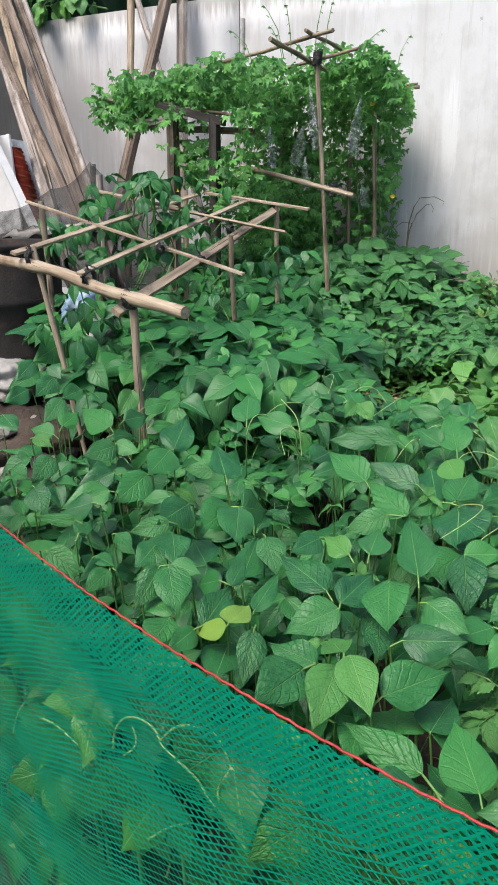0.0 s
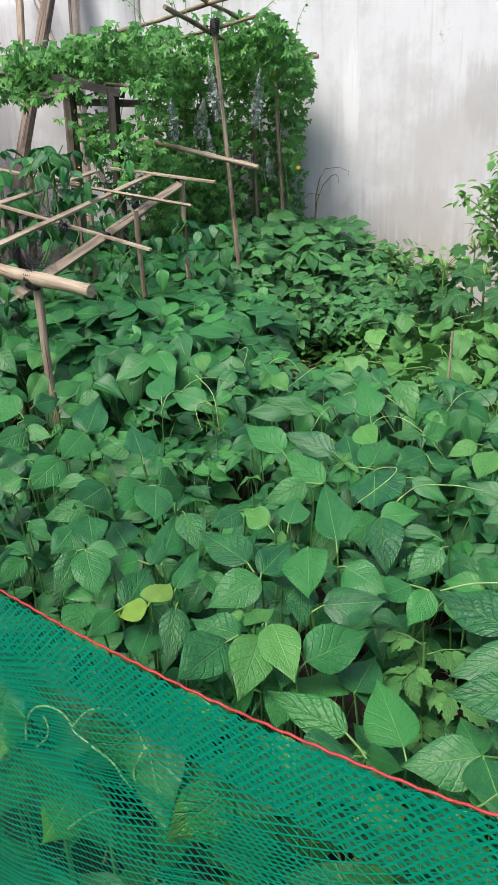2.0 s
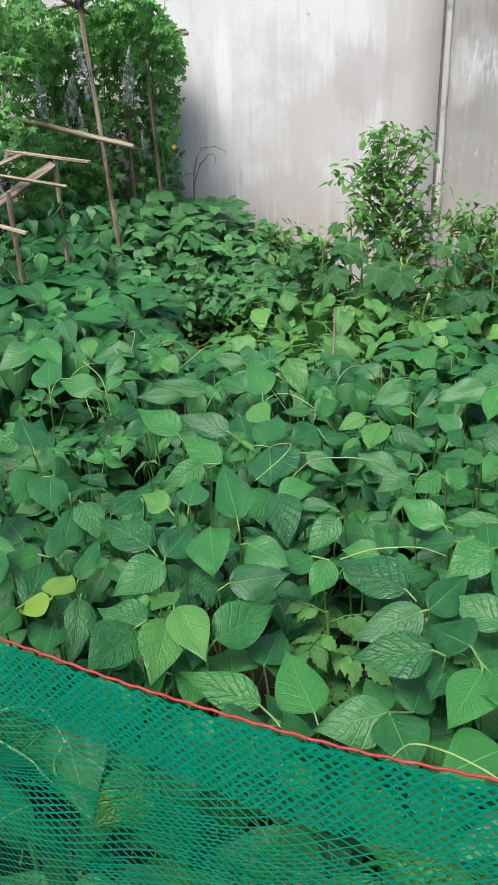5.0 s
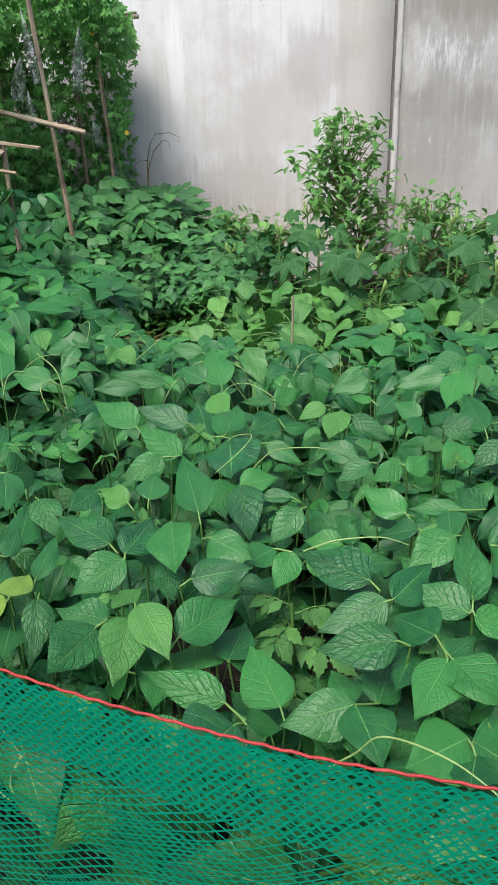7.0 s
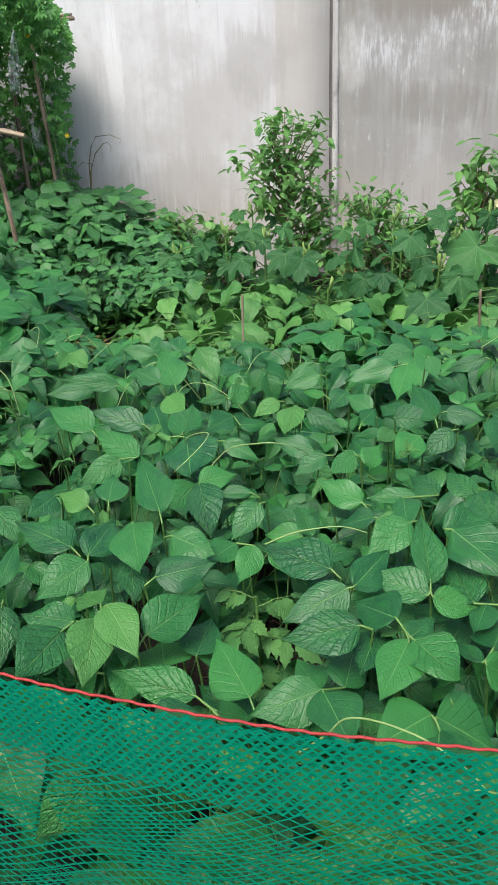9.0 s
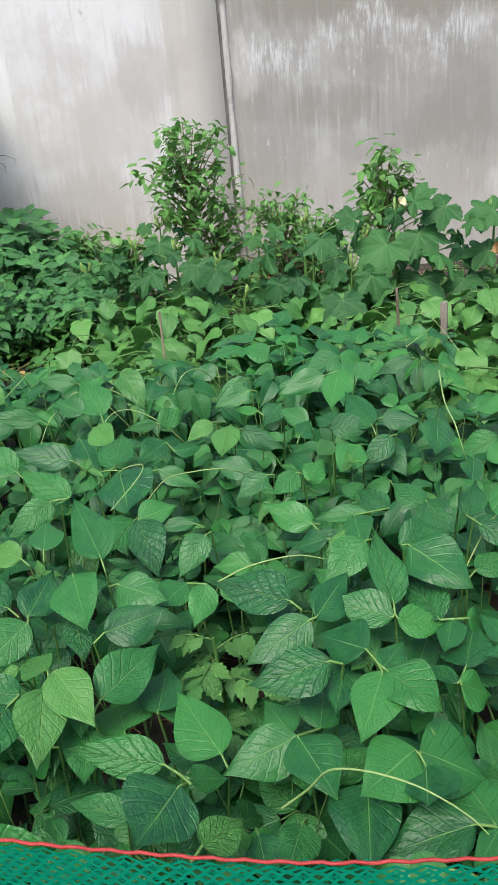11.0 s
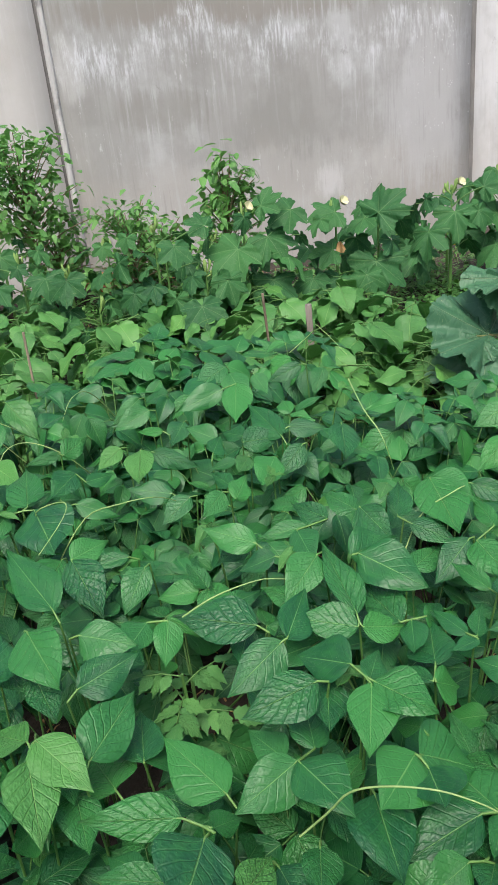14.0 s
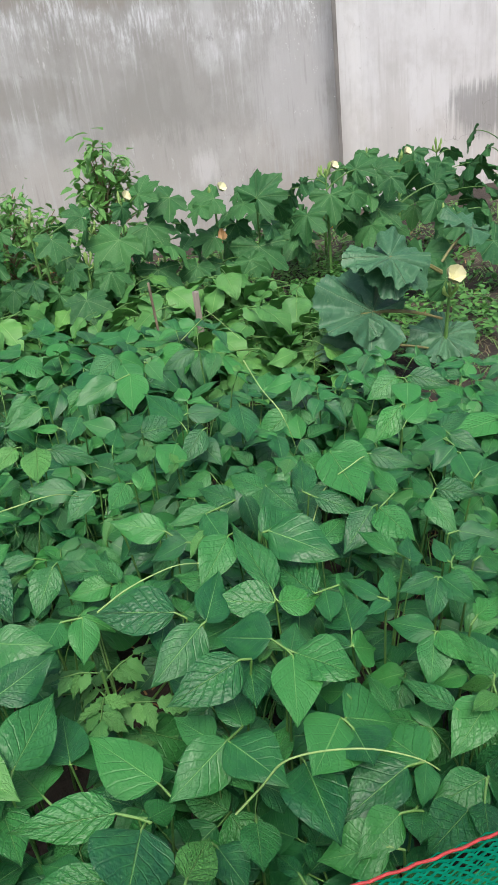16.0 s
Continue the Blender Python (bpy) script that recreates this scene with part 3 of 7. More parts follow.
def bean_layout(rng, leaves, height, spread):
    """Leaf sets of one plant: base of the stalk, place, yaw, tilt and size."""
    out = []
    for i in range(leaves):
        yaw = i * 2.4 + rng.uniform(-0.5, 0.5)
        low = max(i - 5, 0) / leaves
        r = spread * (0.3 + 0.8 * rng.random() ** 0.6)
        h = height * (1.0 - 0.75 * low) + rng.uniform(-0.06, 0.03)
        place = Vector((-math.sin(yaw) * r, math.cos(yaw) * r, h))
        foot = Vector((place.x * 0.2, place.y * 0.2, h * rng.uniform(0.35, 0.6)))
        out.append((foot, place, yaw + rng.uniform(-0.8, 0.8), rng.uniform(-12, 40), rng.uniform(0.105, 0.15) * (0.8 if i == 0 else 1.0)))
    return out


def stalk_of(bm, leaf):
    foot, place, yaw, tilt, size = leaf
    tip = place + Vector((-math.sin(yaw), math.cos(yaw), -0.1)) * 0.22 * size
    tube(bm, arc(foot, place, 0.03, 4) + [tip], [0.0026, 0.0025, 0.0023, 0.0021, 0.002, 0.0014], 5, False)


def bean_plant(seed, leaves, height, spread, near, fine=False, larger=1.0):
    rng = random.Random(seed)
    layout = [(*l[:4], l[4] * larger) for l in bean_layout(rng, leaves, height, spread)]
    plant = thing("bean_plant", "leafy green bean plant with broad three-part leaves", "bean plant", (0, -50, 0), "bean plants in the bed")
    stem, bm = bmesh.new(), None if near else bmesh.new()
    top = max(l[0].z for l in layout) + 0.005
    tube(stem, [(0, 0, -0.08), (0.01, 0.0, top * 0.5), (rng.uniform(-0.02, 0.02), rng.uniform(-0.02, 0.02), top)], [0.006, 0.0045, 0.0012], 5)
    for i, leaf in enumerate(layout):
        foot, place, yaw, tilt, size = leaf
        if near:
            sb = bmesh.new()
            stalk_of(sb, leaf)
            stalk = part("leaf_stalk", sb, M_STEM, plant)
        else:
            stalk_of(stem, leaf)
        for k, m in enumerate(set_of(place, yaw, tilt, size, rng)):
            if near:
                young = i == 0 and seed % 3 == 0
                part("leaflet", rng.choice(MESH_YOUNG if young else MESH_SIDE if k else MESH_TIP), None, stalk).matrix_basis = m
            else:
                add_leaf(bm, BEAN if fine else BEAN_SMALL, m, rng, 4 if fine else 2, rng.uniform(0.1, 0.4), rng.uniform(0.05, 0.3), 0.12 if k else 0)
    part("stem", stem, M_STEM, plant)
    if not near:
        part("foliage", bm, M_BEAN, plant, kind="stuff")
    return plant


NEAR = [bean_plant(20 + i, 6, R.uniform(0.52, 0.66), R.uniform(0.13, 0.19), True) for i in range(14)]
LOW = [bean_plant(90 + i, 9, R.uniform(0.28, 0.42), R.uniform(0.14, 0.2), False, True) for i in range(6)]
TALL = [bean_plant(120 + i, 16, R.uniform(0.84, 0.96), R.uniform(0.18, 0.26), False, True, 1.35) for i in range(7)]
FAR = [bean_plant(60 + i, 11, R.uniform(0.5, 0.64), R.uniform(0.15, 0.22), False, True, 1.22) for i in range(8)]


def net_line(x):
    """How far out the net fence stands at x."""
    return 0.45 if x > 0 else 0.45 - 0.30 * x if x > -0.5 else 0.60 - 0.46 * (x + 0.5)


def in_bed(x, y):
    """Where beans grow: the bed before the camera and the mound towards the arbour."""
    if y < net_line(x) + 0.2 or math.hypot(x + 0.1, y - 1.25) < 0.12 or math.hypot(x - 0.03, y - 0.98) < 0.09 or (3.1 < y < 5.0 and -0.37 < x / y < -0.2) or (1.9 < y < 3.8 and x / y < -0.9):
        return False
    if y < 3.3 - 0.5 * min(max((x + 0.7) / 0.7, 0), 1) + 0.12 * math.sin(3 * x):
        edge = -1.65 - 0.25 * (y - 1.2) if y < 2.4 else -1.95 - 0.7 * (y - 2.4)
        return max(edge, -3.3) < x < (2.2 if y < 1.6 else 0.75 + (2.75 - y) / 1.0)
    if y < 5.0:
        return y > 3.2 and -3.6 < x < -1.05 - 0.55 * (y - 3.4) and not (-1.95 < x < -0.9 and 3.95 < y)
    return -4.2 < x < -0.75 - 0.1 * (y - 5) and y < 7.05


thicket, undergrowth = [], []
y = 0.62
row = 0
while y < 7.1:
    step = 0.245 if y < 3.2 else 0.25
    x = -4.3 + (row % 2) * step / 2
    while x < 3.6:
        px, py = x + R.uniform(-0.06, 0.06), y + R.uniform(-0.05, 0.05)
        if in_bed(px, py) and abs(px - 0.1) < 0.75 + 0.62 * py + (1.2 if px < 0 else 0):
            near = py < 2.7
            grow = (0.97 + 0.2 * noise.noise((px * 1.1, py * 1.1, 3)) + 0.12 * noise.noise((px * 3, py * 3, 8)) + R.uniform(-0.07, 0.07))
            if py < 2.45:
                grow *= 0.78
            if 2.3 < py < 3.2 and -0.36 < px / py < -0.18:
                grow *= 0.82
            if px < -1.1 and 2.6 < py < 4.9 and px / py < -0.4:
                grow *= 1.15
            if py > 4.9:
                grow = R.uniform(0.92, 1.1) * (0.9 + 0.15 * math.exp(-((px + 1.8) ** 2) / 0.25)) * min(0.58 + 0.42 * (py - 4.95), 1.0) * min(0.48 + 0.40 * (-0.75 - px), 1.0)
            m = Matrix.Translation((px, py, ground_height(px, py))) @ Matrix.Rotation(R.uniform(-0.7, 0.7), 4, "Z") @ Matrix.Rotation(R.uniform(-0.12, 0.12), 4, "X") @ Matrix.Scale(grow, 4)
            if py < 5.0:
                copy_thing((NEAR if near else FAR)[R.randrange(14 if near else 8)], m)
            else:
                thicket.append((TALL[R.randrange(7)], m))
        x += step
    y += step * 0.9
    row += 1
# shorter plants along the foot of the mound
for i in range(46):
    px = R.uniform(-3.0, -0.75)
    py = 4.98 + R.uniform(0, 0.3)
    thicket.append((FAR[R.randrange(8)], Matrix.Translation((px, py, ground_height(px, py))) @ Matrix.Rotation(R.uniform(-0.7, 0.7), 4, "Z") @ Matrix.Scale(R.uniform(0.42, 0.72), 4)))
# younger plants fill the space under the tall ones
for i in range(110):
    px, py = R.uniform(-2.0, 1.9), R.uniform(0.6, 2.7)
    if py > net_line(px) + 0.12 and in_bed(px, max(py, net_line(px) + 0.25)) and math.hypot(px + 0.1, py - 1.22) > 0.17 and abs(px - 0.1) < 0.75 + 0.62 * py + (1.0 if px < 0 else 0):
        undergrowth.append((R.choice(LOW), Matrix.Translation((px, py, ground_height(px, py))) @ Matrix.Rotation(R.uniform(-0.7, 0.7), 4, "Z") @ Matrix.Scale(R.uniform(0.8, 1.2), 4)))


def joined(name, label, plants, leaf=M_BEAN):
    """Many plants past counting as one object."""
    bm = bmesh.new()
    for plant, m in plants:
        for child in plant.children:
            me = child.data.copy()
            me.transform(m)
            if child.name.startswith("stem"):
                me.polygons.foreach_set("material_index", [1] * len(me.polygons))
            bm.from_mesh(me)
            bpy.data.meshes.remove(me)
    return tagged(new(name, mesh_of(name, bm, [leaf, M_STEM])), label, "bean plants", kind="stuff")


joined("bean_thicket", "dense thicket of bean plants below the arbour", thicket, M_THICKET)
joined("bean_undergrowth", "short young bean plants under the taller ones", undergrowth)
for p in NEAR + FAR + LOW + TALL:
    for o in (p, *p.children_recursive):
        bpy.data.objects.remove(o)


CLEAR = [(Vector((-0.1, 1.22, 0.40)), 0.15)]
MESH_FLAT = leaf_meshes("leaflet", BEAN, M_BEAN, 12, 6, 15, (0.08, 0.34), (0.0, 0.10), 0.1, (1.0, 1.0))
MESH_PALE = leaf_meshes("leaflet", BEAN, M_YOUNG, 4, 6, 16, (0.15, 0.4), (0.0, 0.1), 0.06, (1.0, 1.0))
MESH_SICK = leaf_meshes("leaflet", BEAN, M_YELLOW, 2, 6, 17, (0.15, 0.4), (0.0, 0.1), 0.06, (1.0, 1.0))
SHOOTS = {"green": (MESH_FLAT, "green bean shoot spreading its leaves over the bed"), "pale": (MESH_PALE, "pale young bean shoot with puckered leaves"),
          "yellow": (MESH_SICK, "yellowing bean shoot beside the net")}


def bean_shoot(kind, *leaves):
    """A shoot at the top of the canopy: each leaflet is given by its base, its tip and its width."""
    meshes, label = SHOOTS[kind]
    rng = random.Random(int(1000 * abs(leaves[0][0][0]) + leaves[0][0][1] * 7777))
    joint = sum((Vector(l[0]) for l in leaves), Vector()) / len(leaves)
    if len(leaves) == 1:
        joint = joint + (Vector(leaves[0][0]) - Vector(leaves[0][1])).normalized() * 0.02 - Vector((0, 0, 0.012))
    root = Vector((joint.x + rng.uniform(-0.05, 0.05), joint.y + rng.uniform(0.02, 0.10), 0))
    plant = thing("bean_shoot", label, "bean plant", root, "bean plants in the bed")
    bm = bmesh.new()
    tube(bm, [v - root for v in arc(root - Vector((0, 0, 0.05)), joint, 0.04, 6)], [0.0028, 0.0027, 0.0026, 0.0025, 0.0024, 0.0022, 0.002], 6)
    part("stem", bm, M_STEM, plant)
    for base, tip, width in leaves:
        b, along = Vector(base), Vector(tip) - Vector(base)
        size, y = along.length, along.normalized()
        bm = bmesh.new()
        tube(bm, [v - root for v in (joint, joint.lerp(b, 0.6), b, b + y * size * 0.06)], [0.0022, 0.0021, 0.0019, 0.001], 5, False)
        stalk = part("leaf_stalk", bm, M_STALK, plant)
        face = (Vector((0, 0, 2.1)) - b).normalized() + Vector((rng.uniform(-0.22, 0.22), rng.uniform(-0.22, 0.22), 0))
        z = (face - y * face.dot(y)).normalized()
        x = y.cross(z)
        o = b - root
        m = Matrix(((x.x, y.x, z.x, o.x), (x.y, y.y, z.y, o.y), (x.z, y.z, z.z, o.z), (0, 0, 0, 1)))
        part("leaflet", rng.choice(meshes), None, stalk).matrix_basis = m @ Matrix.Diagonal((width * 1.13 / 0.67, size * 1.04, size, 1))
        CLEAR.append((b + y * size * 0.45, size * 0.5))


bean_shoot("green", ((-0.465, 1.244, 0.594), (-0.599, 1.310, 0.616), 0.074))
bean_shoot("green", ((-0.412, 1.183, 0.613), (-0.387, 1.303, 0.630), 0.067), ((-0.410, 1.170, 0.609), (-0.483, 1.083, 0.584), 0.070))
bean_shoot("green", ((-0.340, 1.254, 0.644), (-0.302, 1.121, 0.629), 0.083))
bean_shoot("green", ((-0.257, 1.216, 0.638), (-0.171, 1.161, 0.633), 0.065))
bean_shoot("green", ((-0.273, 1.120, 0.608), (-0.170, 1.162, 0.613), 0.063))
bean_shoot("green", ((-0.139, 1.260, 0.595), (-0.187, 1.191, 0.600), 0.056), ((-0.103, 1.243, 0.600), (-0.128, 1.164, 0.569), 0.049))
bean_shoot("pale", ((-0.342, 1.043, 0.603), (-0.275, 0.952, 0.574), 0.068), ((-0.355, 1.013, 0.595), (-0.346, 0.894, 0.564), 0.071), ((-0.353, 1.042, 0.604), (-0.407, 1.105, 0.582), 0.053))
bean_shoot("green", ((-0.395, 1.018, 0.585), (-0.495, 1.042, 0.583), 0.063), ((-0.410, 1.000, 0.581), (-0.441, 0.882, 0.588), 0.083))
bean_shoot("green", ((-0.273, 1.011, 0.564), (-0.185, 1.119, 0.576), 0.075))
bean_shoot("green", ((-0.196, 1.047, 0.494), (-0.182, 1.161, 0.499), 0.068), ((-0.196, 1.045, 0.493), (-0.146, 1.124, 0.441), 0.080))
bean_shoot("green", ((-0.245, 1.006, 0.497), (-0.283, 1.152, 0.454), 0.100), ((-0.225, 0.963, 0.481), (-0.249, 0.986, 0.417), 0.052))
bean_shoot("green", ((-0.165, 0.853, 0.580), (-0.290, 0.878, 0.601), 0.052), ((-0.130, 0.828, 0.575), (-0.084, 0.869, 0.526), 0.036), ((-0.129, 0.818, 0.577), (-0.170, 0.860, 0.523), 0.037))
bean_shoot("green", ((-0.092, 0.918, 0.519), (-0.157, 1.043, 0.532), 0.077))
bean_shoot("green", ((-0.352, 1.108, 0.543), (-0.350, 0.965, 0.480), 0.066))
bean_shoot("green", ((-0.324, 1.059, 0.531), (-0.303, 0.979, 0.535), 0.046))
bean_shoot("green", ((-0.355, 0.985, 0.506), (-0.410, 1.005, 0.446), 0.069))
bean_shoot("green", ((-0.303, 1.011, 0.510), (-0.295, 0.912, 0.502), 0.061))
bean_shoot("green", ((-0.342, 1.215, 0.578), (-0.318, 1.128, 0.557), 0.055))
bean_shoot("green", ((-0.401, 1.287, 0.574), (-0.359, 1.207, 0.559), 0.056))
bean_shoot("green", ((0.043, 1.178, 0.589), (-0.088, 1.251, 0.601), 0.082))
bean_shoot("green", ((0.081, 1.128, 0.586), (0.151, 1.222, 0.604), 0.061), ((0.071, 1.126, 0.584), (-0.041, 1.075, 0.550), 0.068))
bean_shoot("green", ((0.084, 0.994, 0.603), (-0.041, 0.984, 0.589), 0.074))
bean_shoot("green", ((0.139, 0.991, 0.620), (0.081, 1.073, 0.592), 0.071), ((0.154, 0.950, 0.609), (0.103, 0.848, 0.597), 0.069), ((0.160, 0.955, 0.609), (0.211, 0.859, 0.616), 0.073))
bean_shoot("green", ((0.158, 0.965, 0.604), (0.207, 1.033, 0.593), 0.043))
bean_shoot("green", ((0.113, 1.032, 0.563), (0.081, 0.946, 0.548), 0.057))
bean_shoot("green", ((0.211, 1.123, 0.572), (0.113, 1.176, 0.584), 0.061), ((0.218, 1.144, 0.584), (0.219, 1.301, 0.639), 0.059), ((0.219, 1.122, 0.570), (0.300, 1.120, 0.546), 0.055))
bean_shoot("green", ((0.291, 1.119, 0.559), (0.265, 1.235, 0.575), 0.065), ((0.342, 1.119, 0.556), (0.387, 1.149, 0.499), 0.046), ((0.312, 1.119, 0.558), (0.277, 1.043, 0.559), 0.044))
bean_shoot("green", ((0.270, 1.245, 0.636), (0.343, 1.123, 0.621), 0.090), ((0.255, 1.244, 0.637), (0.361, 1.277, 0.628), 0.070))
bean_shoot("green", ((0.301, 1.016, 0.543), (0.355, 1.132, 0.534), 0.076), ((0.281, 0.980, 0.542), (0.341, 1.000, 0.494), 0.057), ((0.277, 0.982, 0.543), (0.242, 1.056, 0.526), 0.025))
bean_shoot("green", ((0.020, 0.925, 0.532), (-0.088, 0.886, 0.516), 0.069), ((0.021, 0.923, 0.533), (0.057, 0.812, 0.542), 0.077), ((0.058, 0.955, 0.511), (0.080, 1.055, 0.512), 0.059))
bean_shoot("green", ((0.021, 0.974, 0.483), (0.029, 0.871, 0.475), 0.064), ((0.015, 0.983, 0.480), (-0.020, 1.061, 0.478), 0.052))
bean_shoot("green", ((0.176, 0.856, 0.552), (0.094, 0.785, 0.567), 0.090), ((0.183, 0.855, 0.549), (0.278, 0.847, 0.494), 0.098), ((0.186, 0.837, 0.541), (0.165, 0.758, 0.562), 0.074))
bean_shoot("green", ((0.208, 0.897, 0.551), (0.198, 0.962, 0.505), 0.040))
bean_shoot("green", ((0.044, 1.249, 0.534), (0.001, 1.175, 0.517), 0.048))
bean_shoot("green", ((-0.524, 2.469, 0.632), (-0.644, 2.469, 0.656), 0.053))
bean_shoot("green", ((-0.411, 2.191, 0.609), (-0.478, 2.346, 0.685), 0.096))
bean_shoot("green", ((-0.468, 2.220, 0.612), (-0.561, 2.287, 0.633), 0.063))
bean_shoot("pale", ((-0.374, 2.488, 0.648), (-0.298, 2.354, 0.562), 0.080))
bean_shoot("green", ((-0.592, 2.195, 0.609), (-0.768, 2.174, 0.645), 0.054))
bean_shoot("green", ((-0.672, 2.197, 0.610), (-0.748, 2.145, 0.572), 0.034), ((-0.668, 2.180, 0.608), (-0.806, 2.129, 0.609), 0.056))
bean_shoot("green", ((-0.455, 1.910, 0.589), (-0.616, 1.940, 0.621), 0.069))
bean_shoot("green", ((-0.595, 1.874, 0.589), (-0.743, 1.967, 0.623), 0.082))
bean_shoot("green", ((-0.426, 1.689, 0.588), (-0.558, 1.787, 0.630), 0.071), ((-0.470, 1.681, 0.588), (-0.559, 1.615, 0.553), 0.065))
bean_shoot("green", ((-0.293, 1.291, 0.648), (-0.362, 1.457, 0.694), 0.074))
bean_shoot("green", ((-0.444, 1.455, 0.586), (-0.458, 1.566, 0.595), 0.067))
bean_shoot("pale", ((-0.477, 1.406, 0.601), (-0.550, 1.450, 0.609), 0.052))
bean_shoot("green", ((-0.574, 1.481, 0.586), (-0.608, 1.398, 0.583), 0.058))
bean_shoot("green", ((-0.336, 1.839, 0.589), (-0.330, 2.014, 0.622), 0.083), ((-0.321, 1.815, 0.589), (-0.291, 1.652, 0.561), 0.132), ((-0.385, 1.816, 0.589), (-0.434, 1.749, 0.573), 0.047))
bean_shoot("green", ((-0.481, 2.169, 0.547), (-0.421, 2.027, 0.499), 0.093))
bean_shoot("green", ((-0.208, 1.972, 0.589), (-0.274, 1.884, 0.583), 0.070), ((-0.187, 1.927, 0.580), (-0.112, 1.967, 0.568), 0.040))
bean_shoot("green", ((-0.223, 1.830, 0.573), (-0.126, 1.805, 0.528), 0.047))
bean_shoot("green", ((-0.254, 1.561, 0.580), (-0.216, 1.426, 0.523), 0.079), ((-0.254, 1.561, 0.580), (-0.169, 1.604, 0.583), 0.058))
bean_shoot("green", ((-0.132, 1.571, 0.547), (-0.230, 1.566, 0.549), 0.033))
bean_shoot("green", ((-0.107, 1.508, 0.552), (-0.169, 1.436, 0.500), 0.057))
bean_shoot("green", ((-0.277, 1.661, 0.527), (-0.330, 1.552, 0.512), 0.076))
bean_shoot("green", ((-0.206, 1.626, 0.518), (-0.204, 1.549, 0.476), 0.051))
bean_shoot("pale", ((-0.079, 2.004, 0.621), (-0.148, 1.961, 0.594), 0.050))
bean_shoot("green", ((-0.232, 2.089, 0.599), (-0.156, 2.147, 0.612), 0.056), ((-0.241, 2.102, 0.600), (-0.334, 2.087, 0.593), 0.032))
bean_shoot("green", ((-0.771, 2.043, 0.594), (-0.782, 1.924, 0.603), 0.079))
bean_shoot("pale", ((-0.826, 2.447, 0.647), (-0.840, 2.364, 0.618), 0.054), ((-0.816, 2.446, 0.647), (-0.744, 2.381, 0.615), 0.062))
bean_shoot("green", ((-0.836, 2.475, 0.633), (-0.910, 2.577, 0.666), 0.066))
bean_shoot("green", ((-0.707, 1.937, 0.590), (-0.761, 1.874, 0.575), 0.046))
bean_shoot("pale", ((-0.415, 2.080, 0.613), (-0.354, 1.980, 0.593), 0.073))
bean_shoot("pale", ((-0.031, 1.964, 0.621), (-0.060, 1.854, 0.581), 0.070))
bean_shoot("green", ((0.016, 1.820, 0.547), (-0.090, 1.866, 0.566), 0.058))
bean_shoot("green", ((0.050, 1.752, 0.563), (-0.033, 1.718, 0.526), 0.054))
bean_shoot("green", ((-0.000, 1.969, 0.607), (0.109, 1.926, 0.553), 0.049))
bean_shoot("green", ((0.116, 1.676, 0.597), (0.053, 1.621, 0.575), 0.051), ((0.147, 1.711, 0.588), (0.117, 1.791, 0.596), 0.040), ((0.140, 1.645, 0.588), (0.193, 1.722, 0.605), 0.052))
bean_shoot("green", ((0.225, 1.392, 0.628), (0.120, 1.404, 0.623), 0.035), ((0.196, 1.379, 0.633), (0.192, 1.286, 0.621), 0.057), ((0.272, 1.400, 0.628), (0.219, 1.475, 0.642), 0.047))
bean_shoot("green", ((0.200, 1.279, 0.633), (0.113, 1.213, 0.596), 0.066))
bean_shoot("green", ((0.138, 1.351, 0.603), (0.070, 1.380, 0.570), 0.042))
bean_shoot("green", ((0.116, 1.409, 0.606), (0.024, 1.484, 0.627), 0.059))
bean_shoot("green", ((0.126, 1.512, 0.549), (0.047, 1.482, 0.535), 0.050))
bean_shoot("green", ((0.313, 2.221, 0.661), (0.265, 2.083, 0.597), 0.084), ((0.272, 2.233, 0.647), (0.125, 2.222, 0.608), 0.068))
bean_shoot("green", ((0.348, 1.907, 0.599), (0.302, 2.069, 0.655), 0.070))
bean_shoot("green", ((0.240, 1.932, 0.596), (0.353, 1.932, 0.589), 0.069), ((0.251, 1.960, 0.601), (0.211, 2.036, 0.594), 0.052))
bean_shoot("green", ((0.295, 1.817, 0.589), (0.228, 1.718, 0.571), 0.074))
bean_shoot("green", ((0.386, 1.852, 0.590), (0.302, 1.807, 0.538), 0.058))
bean_shoot("green", ((0.383, 1.952, 0.604), (0.480, 1.924, 0.591), 0.053))
bean_shoot("green", ((0.533, 1.932, 0.590), (0.490, 1.805, 0.547), 0.081))
bean_shoot("green", ((0.383, 1.908, 0.538), (0.412, 1.821, 0.489), 0.060))
bean_shoot("green", ((0.582, 2.376, 0.629), (0.461, 2.383, 0.588), 0.052))
bean_shoot("green", ((0.375, 2.230, 0.678), (0.390, 2.154, 0.636), 0.047))
bean_shoot("green", ((0.234, 1.485, 0.629), (0.201, 1.560, 0.617), 0.041))
bean_shoot("green", ((0.347, 1.418, 0.620), (0.304, 1.502, 0.638), 0.054), ((0.354, 1.423, 0.625), (0.377, 1.321, 0.597), 0.066))
bean_shoot("pale", ((0.426, 1.436, 0.657), (0.377, 1.369, 0.669), 0.032))
bean_shoot("green", ((0.431, 1.399, 0.593), (0.483, 1.492, 0.625), 0.052), ((0.453, 1.387, 0.578), (0.530, 1.311, 0.550), 0.050))
bean_shoot("green", ((0.044, 2.258, 0.616), (-0.071, 2.238, 0.580), 0.059))
bean_shoot("green", ((0.029, 2.352, 0.625), (-0.068, 2.317, 0.569), 0.051))
bean_shoot("green", ((0.054, 2.099, 0.605), (-0.014, 2.149, 0.602), 0.028))
bean_shoot("green", ((0.124, 2.141, 0.604), (0.066, 2.067, 0.570), 0.059))
